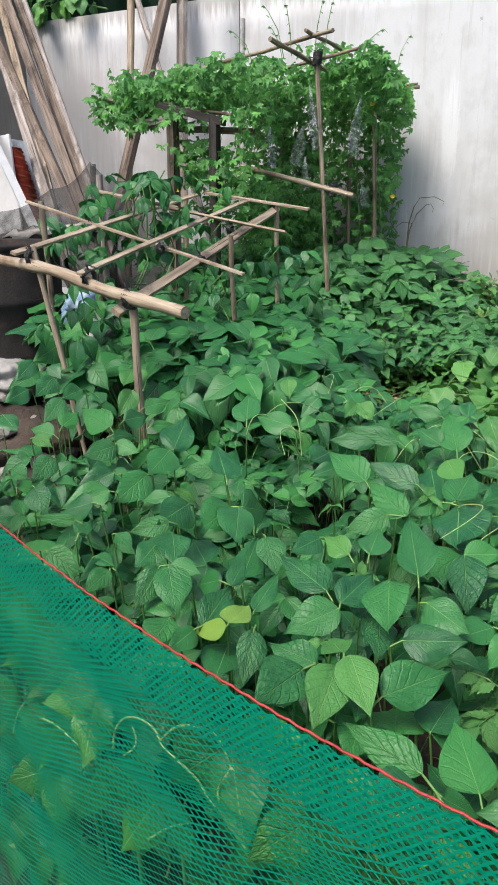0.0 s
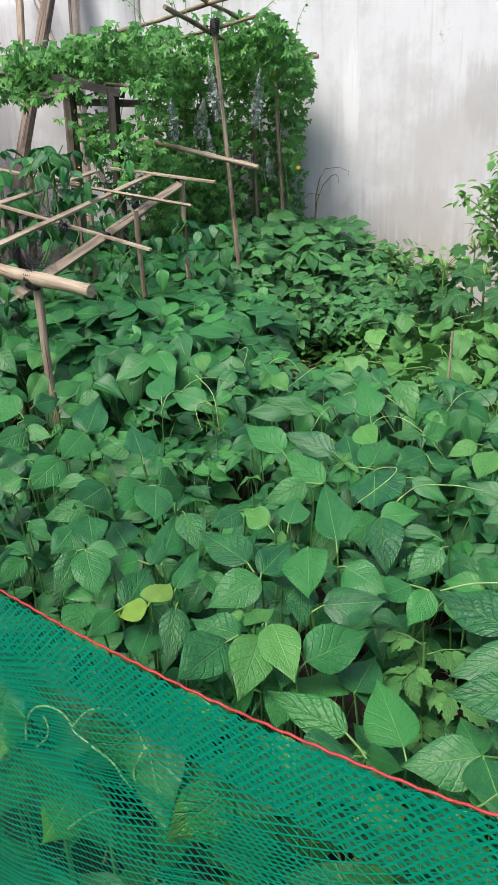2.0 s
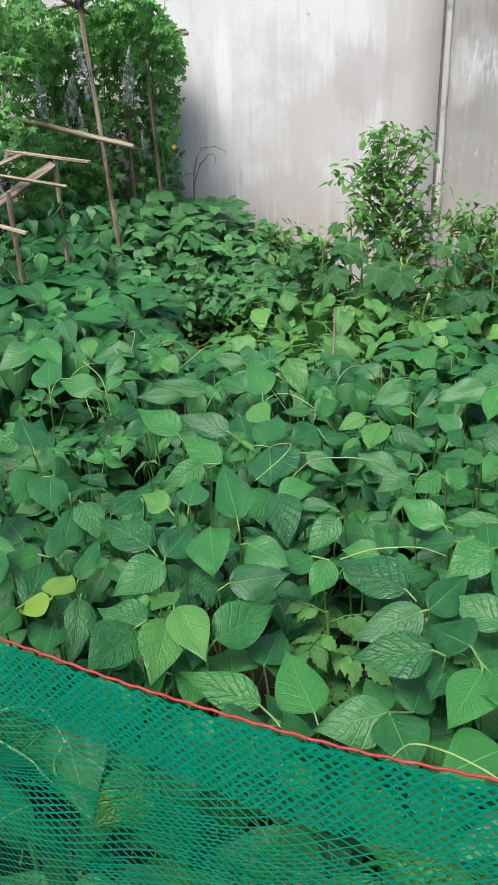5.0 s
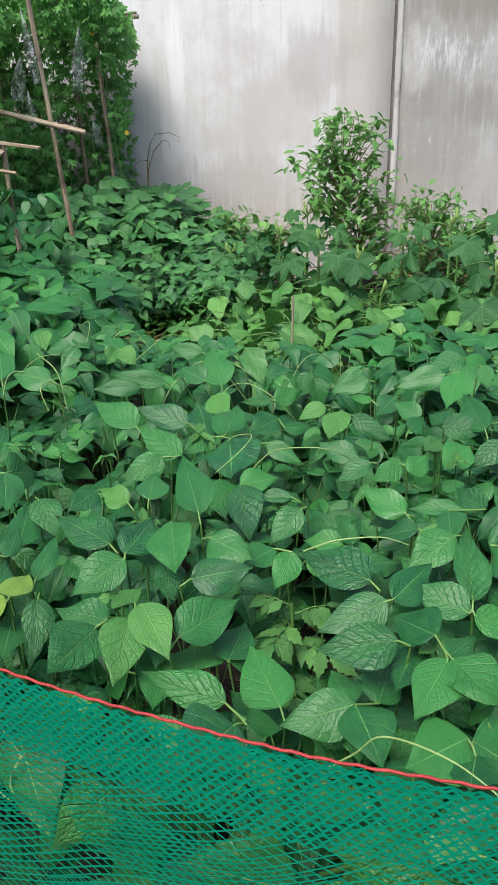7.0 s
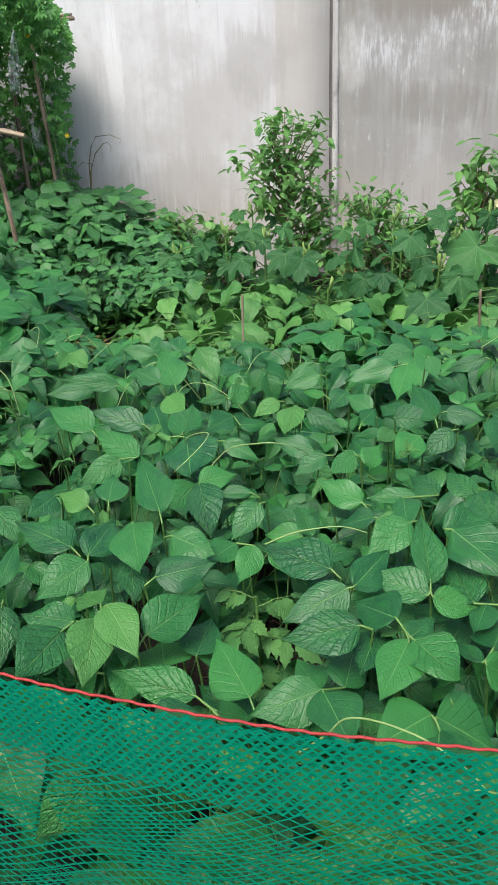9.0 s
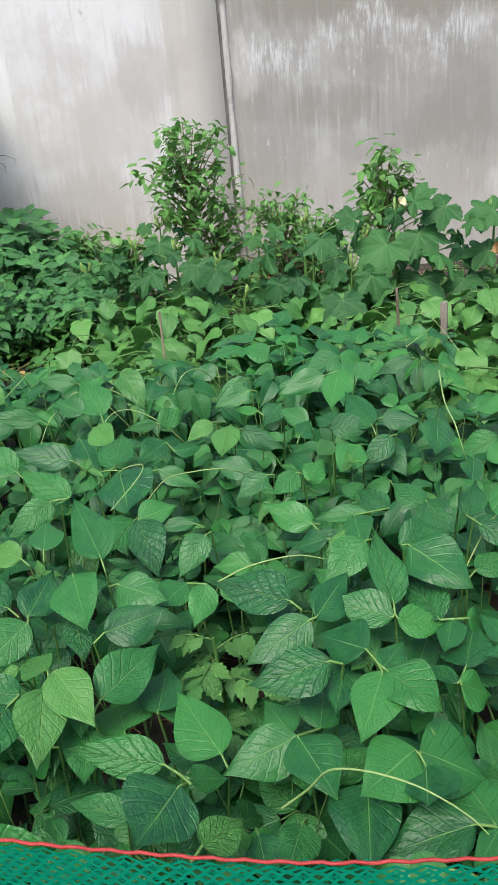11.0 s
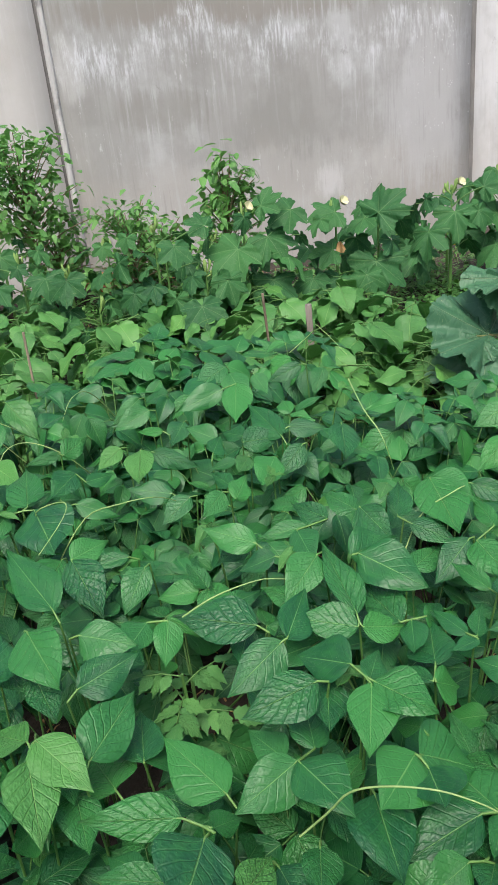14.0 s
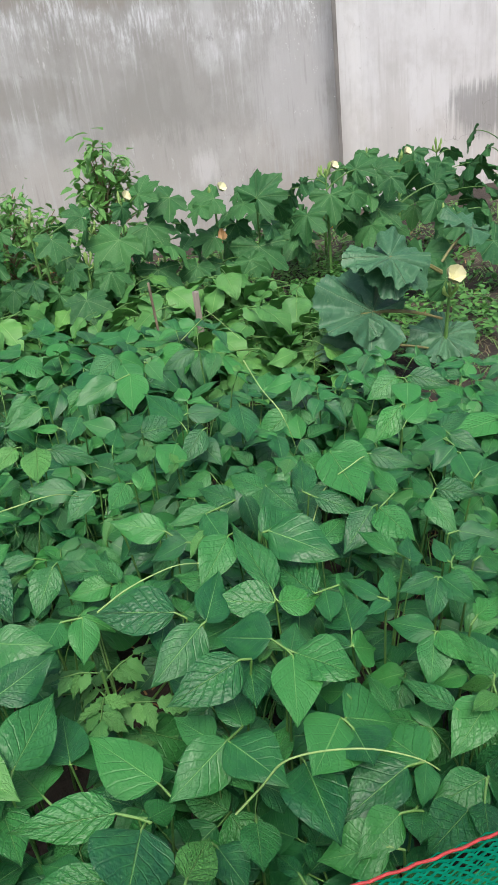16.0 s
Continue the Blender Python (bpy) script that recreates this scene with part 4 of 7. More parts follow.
bean_shoot("green", ((0.184, 1.990, 0.594), (0.116, 2.060, 0.617), 0.053))
bean_shoot("green", ((0.152, 1.911, 0.592), (0.193, 1.988, 0.601), 0.051))
bean_shoot("pale", ((0.224, 1.818, 0.604), (0.178, 1.749, 0.602), 0.044))
bean_shoot("green", ((0.198, 1.842, 0.589), (0.124, 1.874, 0.565), 0.027))
bean_shoot("green", ((0.551, 1.476, 0.622), (0.522, 1.308, 0.583), 0.107), ((0.561, 1.479, 0.620), (0.599, 1.373, 0.600), 0.073))
bean_shoot("green", ((0.992, 1.816, 0.589), (0.886, 1.813, 0.551), 0.065), ((0.988, 1.762, 0.588), (0.915, 1.666, 0.571), 0.074), ((1.026, 1.803, 0.589), (1.105, 1.715, 0.562), 0.060))
bean_shoot("green", ((0.879, 1.647, 0.587), (0.766, 1.610, 0.527), 0.065))
bean_shoot("green", ((0.832, 1.561, 0.587), (0.928, 1.594, 0.610), 0.054))
bean_shoot("green", ((0.634, 1.441, 0.605), (0.714, 1.363, 0.582), 0.045))
bean_shoot("green", ((0.601, 1.298, 0.579), (0.614, 1.401, 0.604), 0.037), ((0.559, 1.297, 0.555), (0.565, 1.186, 0.532), 0.071))
bean_shoot("green", ((0.650, 1.239, 0.578), (0.667, 1.330, 0.591), 0.034), ((0.678, 1.258, 0.580), (0.744, 1.198, 0.569), 0.045), ((0.647, 1.237, 0.577), (0.648, 1.155, 0.531), 0.051))
bean_shoot("green", ((0.836, 1.421, 0.586), (0.835, 1.510, 0.598), 0.045), ((0.846, 1.425, 0.586), (0.763, 1.421, 0.582), 0.032), ((0.832, 1.379, 0.586), (0.753, 1.359, 0.554), 0.044))
bean_shoot("green", ((0.820, 1.345, 0.585), (0.782, 1.244, 0.559), 0.068))
bean_shoot("green", ((0.801, 1.258, 0.580), (0.883, 1.273, 0.571), 0.043))
bean_shoot("green", ((0.872, 1.477, 0.586), (0.962, 1.477, 0.598), 0.039), ((0.865, 1.438, 0.586), (0.903, 1.359, 0.554), 0.042))
bean_shoot("green", ((0.551, 1.311, 0.554), (0.447, 1.263, 0.508), 0.067))
bean_shoot("green", ((0.494, 1.148, 0.549), (0.465, 1.243, 0.563), 0.034), ((0.492, 1.102, 0.559), (0.539, 1.173, 0.556), 0.043))
bean_shoot("green", ((0.424, 1.319, 0.513), (0.505, 1.352, 0.524), 0.052))
bean_shoot("green", ((0.548, 1.061, 0.557), (0.581, 1.143, 0.559), 0.033), ((0.565, 1.068, 0.558), (0.649, 1.087, 0.562), 0.034), ((0.543, 1.046, 0.555), (0.561, 0.965, 0.545), 0.035))
bean_shoot("green", ((0.624, 1.123, 0.564), (0.690, 1.076, 0.544), 0.052))
bean_shoot("green", ((0.608, 1.044, 0.555), (0.678, 1.053, 0.515), 0.048))
bean_shoot("green", ((0.494, 1.031, 0.564), (0.412, 1.033, 0.566), 0.035), ((0.494, 1.025, 0.563), (0.434, 0.968, 0.536), 0.039), ((0.501, 1.026, 0.563), (0.504, 0.944, 0.563), 0.051))
bean_shoot("green", ((0.387, 1.057, 0.548), (0.368, 1.143, 0.550), 0.032), ((0.398, 1.044, 0.549), (0.451, 1.113, 0.551), 0.032), ((0.396, 1.037, 0.548), (0.329, 1.011, 0.564), 0.024))
bean_shoot("green", ((0.422, 0.946, 0.533), (0.376, 1.019, 0.527), 0.045), ((0.418, 0.941, 0.532), (0.358, 0.878, 0.502), 0.054), ((0.426, 0.943, 0.533), (0.423, 0.862, 0.534), 0.040))
bean_shoot("green", ((0.507, 0.938, 0.533), (0.587, 0.965, 0.518), 0.038))
bean_shoot("green", ((0.454, 0.837, 0.506), (0.465, 0.932, 0.519), 0.044), ((0.418, 0.808, 0.496), (0.318, 0.774, 0.469), 0.063))
bean_shoot("pale", ((0.434, 0.820, 0.515), (0.415, 0.878, 0.464), 0.024), ((0.425, 0.802, 0.509), (0.361, 0.784, 0.525), 0.028))
bean_shoot("green", ((0.361, 0.820, 0.499), (0.322, 0.909, 0.510), 0.033))
bean_shoot("green", ((0.332, 0.721, 0.467), (0.238, 0.727, 0.461), 0.060), ((0.336, 0.721, 0.467), (0.375, 0.720, 0.407), 0.059), ((0.306, 0.696, 0.460), (0.262, 0.638, 0.475), 0.047))
bean_shoot("green", ((0.260, 0.773, 0.493), (0.240, 0.890, 0.483), 0.076), ((0.232, 0.772, 0.501), (0.111, 0.761, 0.482), 0.071), ((0.264, 0.770, 0.491), (0.212, 0.711, 0.500), 0.033))
bean_shoot("green", ((0.184, 0.725, 0.487), (0.104, 0.704, 0.478), 0.051), ((0.218, 0.719, 0.475), (0.177, 0.673, 0.495), 0.042), ((0.213, 0.725, 0.480), (0.249, 0.788, 0.440), 0.032))
bean_shoot("green", ((0.147, 0.700, 0.475), (0.064, 0.747, 0.450), 0.065))
bean_shoot("green", ((0.279, 0.697, 0.461), (0.187, 0.669, 0.470), 0.062))
bean_shoot("green", ((0.108, 0.850, 0.508), (0.085, 0.722, 0.502), 0.085))
bean_shoot("green", ((-0.144, 0.811, 0.583), (-0.191, 0.720, 0.597), 0.096))
bean_shoot("pale", ((-0.117, 0.735, 0.564), (-0.065, 0.792, 0.538), 0.048))
bean_shoot("green", ((-0.050, 0.825, 0.465), (-0.041, 0.748, 0.473), 0.048))
bean_shoot("green", ((-0.231, 0.847, 0.522), (-0.271, 0.910, 0.487), 0.038))
bean_shoot("green", ((-0.201, 0.772, 0.580), (-0.287, 0.808, 0.585), 0.034))
bean_shoot("green", ((0.012, 0.825, 0.475), (-0.016, 0.749, 0.486), 0.052))
bean_shoot("green", ((0.023, 0.723, 0.484), (0.020, 0.795, 0.447), 0.024))
bean_shoot("green", ((-2.280, 2.847, 0.645), (-2.366, 2.720, 0.596), 0.087))
bean_shoot("green", ((-2.107, 2.766, 0.642), (-2.107, 2.593, 0.577), 0.122))
bean_shoot("green", ((-2.019, 2.779, 0.643), (-1.892, 2.794, 0.588), 0.077))
bean_shoot("pale", ((-1.864, 2.521, 0.649), (-1.830, 2.406, 0.609), 0.075), ((-1.842, 2.530, 0.649), (-1.766, 2.450, 0.587), 0.069))
bean_shoot("pale", ((-1.690, 2.277, 0.633), (-1.671, 2.159, 0.565), 0.073))
bean_shoot("green", ((-1.557, 1.957, 0.590), (-1.728, 2.022, 0.617), 0.096))
bean_shoot("green", ((-1.555, 2.036, 0.594), (-1.523, 2.141, 0.591), 0.068))
bean_shoot("green", ((-1.562, 2.170, 0.607), (-1.505, 2.259, 0.619), 0.062))
bean_shoot("green", ((-1.229, 1.855, 0.589), (-1.277, 2.022, 0.651), 0.099), ((-1.237, 1.845, 0.589), (-1.214, 1.696, 0.565), 0.093))
bean_shoot("green", ((-1.431, 2.026, 0.593), (-1.379, 2.094, 0.587), 0.041))
bean_shoot("green", ((-1.449, 2.765, 0.642), (-1.571, 2.855, 0.691), 0.075))
bean_shoot("green", ((-1.681, 2.830, 0.644), (-1.609, 2.990, 0.690), 0.079))
bean_shoot("green", ((-1.698, 2.689, 0.640), (-1.544, 2.624, 0.573), 0.094))
bean_shoot("green", ((-1.021, 1.773, 0.588), (-1.111, 1.724, 0.590), 0.052))
bean_shoot("green", ((-0.965, 1.724, 0.588), (-1.070, 1.857, 0.628), 0.079))
bean_shoot("green", ((-1.417, 1.804, 0.589), (-1.464, 1.702, 0.582), 0.071), ((-1.435, 1.827, 0.589), (-1.350, 1.835, 0.568), 0.054))
bean_shoot("green", ((-1.498, 1.895, 0.589), (-1.450, 1.959, 0.567), 0.044))
bean_shoot("green", ((-1.679, 1.805, 0.589), (-1.772, 1.795, 0.600), 0.058))
bean_shoot("green", ((-1.537, 1.636, 0.587), (-1.523, 1.533, 0.541), 0.067))
bean_shoot("green", ((-1.410, 1.420, 0.586), (-1.321, 1.367, 0.541), 0.066))
bean_shoot("green", ((-1.272, 1.606, 0.587), (-1.343, 1.514, 0.556), 0.063))
bean_shoot("green", ((-1.179, 1.642, 0.587), (-1.189, 1.496, 0.559), 0.089))
bean_shoot("green", ((-1.199, 1.489, 0.586), (-1.283, 1.384, 0.558), 0.072))
bean_shoot("green", ((-0.958, 1.511, 0.587), (-0.961, 1.373, 0.589), 0.091))
bean_shoot("green", ((-1.031, 1.529, 0.587), (-1.111, 1.507, 0.570), 0.039))
bean_shoot("green", ((-0.849, 1.545, 0.587), (-0.857, 1.406, 0.582), 0.089), ((-0.833, 1.553, 0.587), (-0.766, 1.416, 0.562), 0.090), ((-0.823, 1.558, 0.587), (-0.799, 1.668, 0.537), 0.088))
bean_shoot("pale", ((-1.684, 1.718, 0.603), (-1.603, 1.708, 0.587), 0.044))
bean_shoot("green", ((-1.571, 1.498, 0.586), (-1.491, 1.473, 0.580), 0.050))
bean_shoot("green", ((-1.717, 1.892, 0.589), (-1.731, 2.005, 0.612), 0.063))
bean_shoot("green", ((-1.925, 2.254, 0.615), (-1.937, 2.145, 0.602), 0.068))
bean_shoot("green", ((-2.639, 3.800, 0.650), (-2.492, 3.835, 0.596), 0.087))
bean_shoot("green", ((-2.473, 3.833, 0.650), (-2.300, 3.816, 0.587), 0.108))
bean_shoot("green", ((-2.214, 4.014, 0.650), (-2.262, 3.857, 0.603), 0.123))
bean_shoot("green", ((-1.909, 3.458, 0.650), (-1.916, 3.630, 0.718), 0.106))
bean_shoot("green", ((-2.069, 3.228, 0.650), (-2.082, 3.400, 0.685), 0.092))
bean_shoot("green", ((-1.884, 3.148, 0.650), (-1.816, 3.266, 0.668), 0.076))
bean_shoot("green", ((-1.134, 1.160, 0.569), (-1.037, 1.165, 0.533), 0.060))
bean_shoot("green", ((-1.157, 1.297, 0.585), (-1.246, 1.246, 0.598), 0.031))
bean_shoot("green", ((-1.098, 1.237, 0.588), (-1.121, 1.321, 0.587), 0.035))
bean_shoot("green", ((-0.979, 1.180, 0.571), (-0.987, 1.097, 0.554), 0.028), ((-0.942, 1.152, 0.568), (-0.946, 1.068, 0.554), 0.043), ((-0.930, 1.157, 0.568), (-0.927, 1.225, 0.520), 0.039))
bean_shoot("green", ((-0.847, 1.208, 0.574), (-0.847, 1.113, 0.519), 0.057), ((-0.822, 1.204, 0.584), (-0.743, 1.110, 0.539), 0.074), ((-0.828, 1.223, 0.576), (-0.747, 1.212, 0.579), 0.046))
bean_shoot("green", ((-0.909, 1.305, 0.585), (-0.909, 1.200, 0.559), 0.066), ((-0.901, 1.343, 0.585), (-0.826, 1.240, 0.580), 0.079))
bean_shoot("green", ((-0.690, 1.199, 0.583), (-0.761, 1.217, 0.545), 0.053), ((-0.664, 1.205, 0.574), (-0.677, 1.297, 0.593), 0.037))
bean_shoot("green", ((-0.652, 1.069, 0.558), (-0.661, 1.203, 0.581), 0.067), ((-0.662, 1.052, 0.556), (-0.668, 0.969, 0.558), 0.045))
bean_shoot("yellow", ((-0.595, 1.060, 0.577), (-0.670, 1.058, 0.545), 0.039), ((-0.596, 1.069, 0.578), (-0.598, 1.158, 0.577), 0.055))
bean_shoot("green", ((-0.581, 1.147, 0.567), (-0.579, 1.256, 0.600), 0.040))
bean_shoot("green", ((-0.619, 1.110, 0.503), (-0.586, 0.995, 0.505), 0.074))
bean_shoot("green", ((-0.727, 1.062, 0.557), (-0.713, 0.964, 0.547), 0.062))
bean_shoot("green", ((-0.555, 1.096, 0.562), (-0.532, 1.007, 0.504), 0.052))
bean_shoot("green", ((-0.843, 1.549, 0.527), (-0.907, 1.493, 0.511), 0.050))
bean_shoot("green", ((-0.704, 1.333, 0.525), (-0.732, 1.463, 0.557), 0.063))
bean_shoot("green", ((-0.694, 1.430, 0.586), (-0.627, 1.354, 0.544), 0.064))
bean_shoot("green", ((-0.817, 1.280, 0.523), (-0.784, 1.202, 0.513), 0.043))
bean_shoot("green", ((-0.859, 1.170, 0.510), (-0.779, 1.145, 0.507), 0.054))
bean_shoot("green", ((-1.025, 1.284, 0.583), (-0.952, 1.246, 0.575), 0.037))
bean_shoot("green", ((-1.191, 1.406, 0.586), (-1.286, 1.383, 0.550), 0.069))
bean_shoot("green", ((-0.943, 1.394, 0.586), (-1.017, 1.327, 0.573), 0.051))
bean_shoot("green", ((-1.008, 1.186, 0.572), (-0.934, 1.155, 0.581), 0.035))
bean_shoot("green", ((-1.139, 2.190, 0.609), (-1.214, 2.347, 0.672), 0.093))
bean_shoot("green", ((-0.973, 2.197, 0.610), (-1.120, 2.225, 0.625), 0.084))
bean_shoot("green", ((-1.703, 3.324, 0.650), (-1.656, 3.453, 0.653), 0.084))
bean_shoot("green", ((-1.652, 3.439, 0.650), (-1.484, 3.411, 0.578), 0.091))
bean_shoot("green", ((-1.385, 3.538, 0.650), (-1.382, 3.368, 0.577), 0.114))
bean_shoot("green", ((-1.414, 2.945, 0.648), (-1.549, 3.006, 0.645), 0.091))
bean_shoot("pale", ((-1.189, 2.647, 0.653), (-1.147, 2.567, 0.604), 0.060))
bean_shoot("green", ((-2.556, 2.868, 0.646), (-2.587, 2.696, 0.584), 0.128))
bean_shoot("green", ((-3.116, 3.316, 0.650), (-3.073, 3.168, 0.547), 0.107))
bean_shoot("green", ((-2.417, 2.512, 0.634), (-2.410, 2.385, 0.574), 0.078))
bean_shoot("green", ((-2.149, 2.341, 0.624), (-2.127, 2.204, 0.575), 0.087))
bean_shoot("green", ((-2.140, 2.178, 0.608), (-2.156, 2.058, 0.580), 0.074))
bean_shoot("green", ((-2.008, 1.902, 0.589), (-1.901, 1.857, 0.560), 0.072))
bean_shoot("green", ((-1.935, 2.146, 0.605), (-1.921, 2.023, 0.544), 0.074))
bean_shoot("green", ((-2.282, 2.456, 0.632), (-2.188, 2.422, 0.600), 0.064))

# pale young tips on thin stalks above the canopy
rs = random.Random(62)
for i in range(24):
    y = 1.0 + 2.0 * rs.random()
    x = rs.uniform(-0.35 * y - 0.3, 0.28 * y + 0.1)
    if not in_bed(x, y):
        continue
    h = rs.uniform(0.54, 0.63)
    lean = Vector((rs.uniform(-0.08, 0.08), rs.uniform(-0.06, 0.06), 0))
    bm = bmesh.new()
    tube(bm, [(0, 0, 0), lean * 0.2 + Vector((0, 0, h * 0.5)), lean * 0.7 + Vector((0, 0, h * 0.9)), lean + Vector((0, 0, h)), lean * 1.5 + Vector((0, 0, h - 0.01))], [0.003, 0.0028, 0.0024, 0.002, 0.001], 5)
    shoot = thing("bean_shoot", "pale young bean tip with small folded leaves", "bean plant", (x, y, ground_height(x, y) - 0.02), "bean plants in the bed", data=mesh_of("bean_shoot", bm, M_STEM))
    for k in range(3):
        m = Matrix.Translation(lean + Vector((0, 0, h))) @ Matrix.Rotation(rs.uniform(-0.4, 0.4) + k * 2.1, 4, "Z") @ Matrix.Rotation(-radians(rs.uniform(-45, 35)), 4, "X") @ Matrix.Scale(rs.uniform(0.03, 0.065), 4)
        part("leaflet", rs.choice(MESH_YOUNG), None, shoot).matrix_basis = m

# leaves that would grow through those shoots are thinned out, stalk and all
thinned = {}
for ob in scene.objects:
    if ob.name.startswith("leaflet") and ob.parent and ob.parent.parent and ob.parent.parent.name.startswith("bean_plant"):
        stalk = ob.parent
        c = stalk.parent.matrix_basis @ ob.matrix_basis @ Vector((0, 0.45, 0))
        entry = thinned.setdefault(stalk.name, [False, stalk])
        entry.append(ob)
        entry[0] |= any((c.xy - p.xy).length < r * 0.85 and c.z > p.z - 0.03 for p, r in CLEAR)
for hit, *obs in thinned.values():
    if hit:
        for ob in obs:
            bpy.data.objects.remove(ob)

# ---- low greens and weeds behind the beans ----
MESH_GREENS = []
for k in range(5):
    bm, rg = bmesh.new(), random.Random(31 + k)
    add_leaf(bm, WAVY, Matrix(), rg, 6, rg.uniform(0.1, 0.4), rg.uniform(0.1, 0.4), 0, 0.08)
    count = len(bm.faces)
    tube(bm, [(0, 0.05, -0.01), (0, -0.25, -0.03), (0, -0.7, -0.22)], [0.014, 0.018, 0.02], 4, False)
    bm.faces.ensure_lookup_table()
    for f in bm.faces[count:]:
        f.material_index = 1
    MESH_GREENS.append(mesh_of("leaf", bm, [M_GREENS, M_STEM]))


def greens_plant(seed):
    rng = random.Random(seed)
    plant = thing("eggplant_seedling", "light green leafy seedling in the garden bed", "seedling", (0, -50, 0), "leafy seedlings")
    bm = bmesh.new()
    tube(bm, [(0, 0, -0.05), (0.01, 0.01, 0.16), (0, 0, 0.3)], [0.006, 0.005, 0.003], 5)
    poses = []
    for i in range(9):
        yaw, h = i * 2.4 + rng.uniform(-0.4, 0.4), 0.10 + 0.022 * i
        r = rng.uniform(0.05, 0.11) * (1.1 - i * 0.06)
        p = Vector((-math.sin(yaw) * r, math.cos(yaw) * r, h + 0.05))
        poses.append(Matrix.Translation(p) @ Matrix.Rotation(yaw, 4, "Z") @ Matrix.Rotation(-radians(rng.uniform(5, 40)), 4, "X") @ Matrix.Rotation(radians(rng.uniform(-20, 20)), 4, "Y") @ Matrix.Scale(rng.uniform(0.11, 0.19), 4))
    part("stem", bm, M_STEM, plant)
    for m in poses:
        part("leaf", rng.choice(MESH_GREENS), None, plant).matrix_basis = m
    return plant


GREENS = [greens_plant(s) for s in range(4)]
for i in range(84):
    x = R.uniform(-1.0, 1.9)
    y = R.uniform(3.25 - 0.4 * (x > -0.3), 5.2)
    if math.hypot(x + 1.5, y - 4.85) < 0.38 or (-0.38 < x / y < -0.27 and y > 3.6):
        continue
    m = Matrix.Translation((x, y, ground_height(x, y))) @ Matrix.Rotation(R.uniform(0, 6.28), 4, "Z") @ Matrix.Scale(R.uniform(0.8, 1.25), 4)
    copy_thing(GREENS[i % 4], m)
for p in GREENS:
    for o in (p, *p.children_recursive):
        bpy.data.objects.remove(o)


def weeds(name, label, area, count, size, seed, material=None, keep=None, tall=0.12):
    rng = random.Random(seed)
    bm = bmesh.new()
    for i in range(count):
        x, y = rng.uniform(area[0], area[1]), rng.uniform(area[2], area[3])
        if keep and not keep(x, y):
            continue
        z0, h = ground_height(x, y), rng.uniform(0.3, 1.0) * tall
        for k in range(5):
            yaw = rng.uniform(0, 6.28)
            m = Matrix.Translation((x + rng.uniform(-0.04, 0.04), y + rng.uniform(-0.04, 0.04), z0 + h * rng.uniform(0.3, 1.0))) @ Matrix.Rotation(yaw, 4, "Z") @ Matrix.Rotation(radians(rng.uniform(-35, 35)), 4, "X") @ Matrix.Scale(size * rng.uniform(0.6, 1.3), 4)
            add_leaf(bm, ((0, 0.05), (0.35, 0.3), (0.75, 0.2), (1, 0.01)), m, rng, 2)
    ob = new(name, mesh_of(name, bm, material or M_WEED))
    return tagged(ob, label, "weeds", kind="stuff")


weeds("weeds", "low mixed green weeds covering the soil", (-1.2, 3.0, 3.0, 6.6), 2600, 0.05, 5, keep=lambda x, y: math.hypot(x + 1.5, y - 4.8) > 0.4 and not (-0.37 < x / y < -0.27), tall=0.2)
weeds("weeds", "leafy weeds along the foot of the bean thicket", (-2.6, -0.7, 4.95, 5.5), 420, 0.07, 16, tall=0.3)
weeds("weeds", "small weeds between the bean plants", (-4.0, -1.2, 3.0, 7.0), 1100, 0.05, 6, tall=0.15)
weeds("weeds", "dry grass and small weeds round the okra", (2.0, 5.5, 3.0, 6.8), 700, 0.05, 8, tall=0.12)


def blades(name, label, area, count, material, seed, length=0.16):
    """Thin grass or straw lying and standing on the soil."""
    rng, bm = random.Random(seed), bmesh.new()
    for i in range(count):
        x, y, a = rng.uniform(*area[:2]), rng.uniform(*area[2:]), rng.uniform(0, 6.28)
        l, up, w = length * rng.uniform(0.4, 1.2), rng.uniform(0.1, 0.9), 0.003
        p = Vector((x, y, ground_height(x, y)))
        d, s = Vector((math.cos(a), math.sin(a), 0)), Vector((-math.sin(a), math.cos(a), 0)) * w
        q = [p + s, p - s, p + d * l * 0.5 - s * 0.7 + Vector((0, 0, l * up * 0.6)), p + d * l * 0.5 + s * 0.7 + Vector((0, 0, l * up * 0.6))]
        v = [bm.verts.new(c) for c in q] + [bm.verts.new(p + d * l + Vector((0, 0, l * up * 0.5)))]
        bm.faces.new(v[:4]), bm.faces.new((v[3], v[2], v[4]))
    return tagged(new(name, mesh_of(name, bm, material)), label, "grass", kind="stuff")


blades("grass", "thin green grass on the bare patch", (-1.9, 1.6, 4.2, 5.6), 900, M_WEED, 3)
blades("grass", "tufts of thin grass under the okra", (1.2, 5.5, 3.3, 6.6), 1500, M_WEED, 4, 0.2)
blades("grass", "upright tuft grass behind the bean bed", (-0.7, 1.0, 2.75, 3.35), 650, M_WEED, 21, 0.42)
blades("straw", "dry brown straw lying on the soil", (-2.0, 4.5, 3.4, 7.1), 900, M_DRY, 9, 0.12)
blades("straw", "dry straw littered between the plants", (-1.5, 1.6, 0.6, 3.3), 1500, M_DRY, 10, 0.05)
blades("straw", "dry straw and twigs on the open soil", (1.0, 2.6, 1.7, 3.4), 900, M_WOODY, 11, 0.12)
blades("grass", "thin green grass on the open soil", (1.0, 2.6, 1.7, 3.4), 700, M_WEED, 12, 0.14)

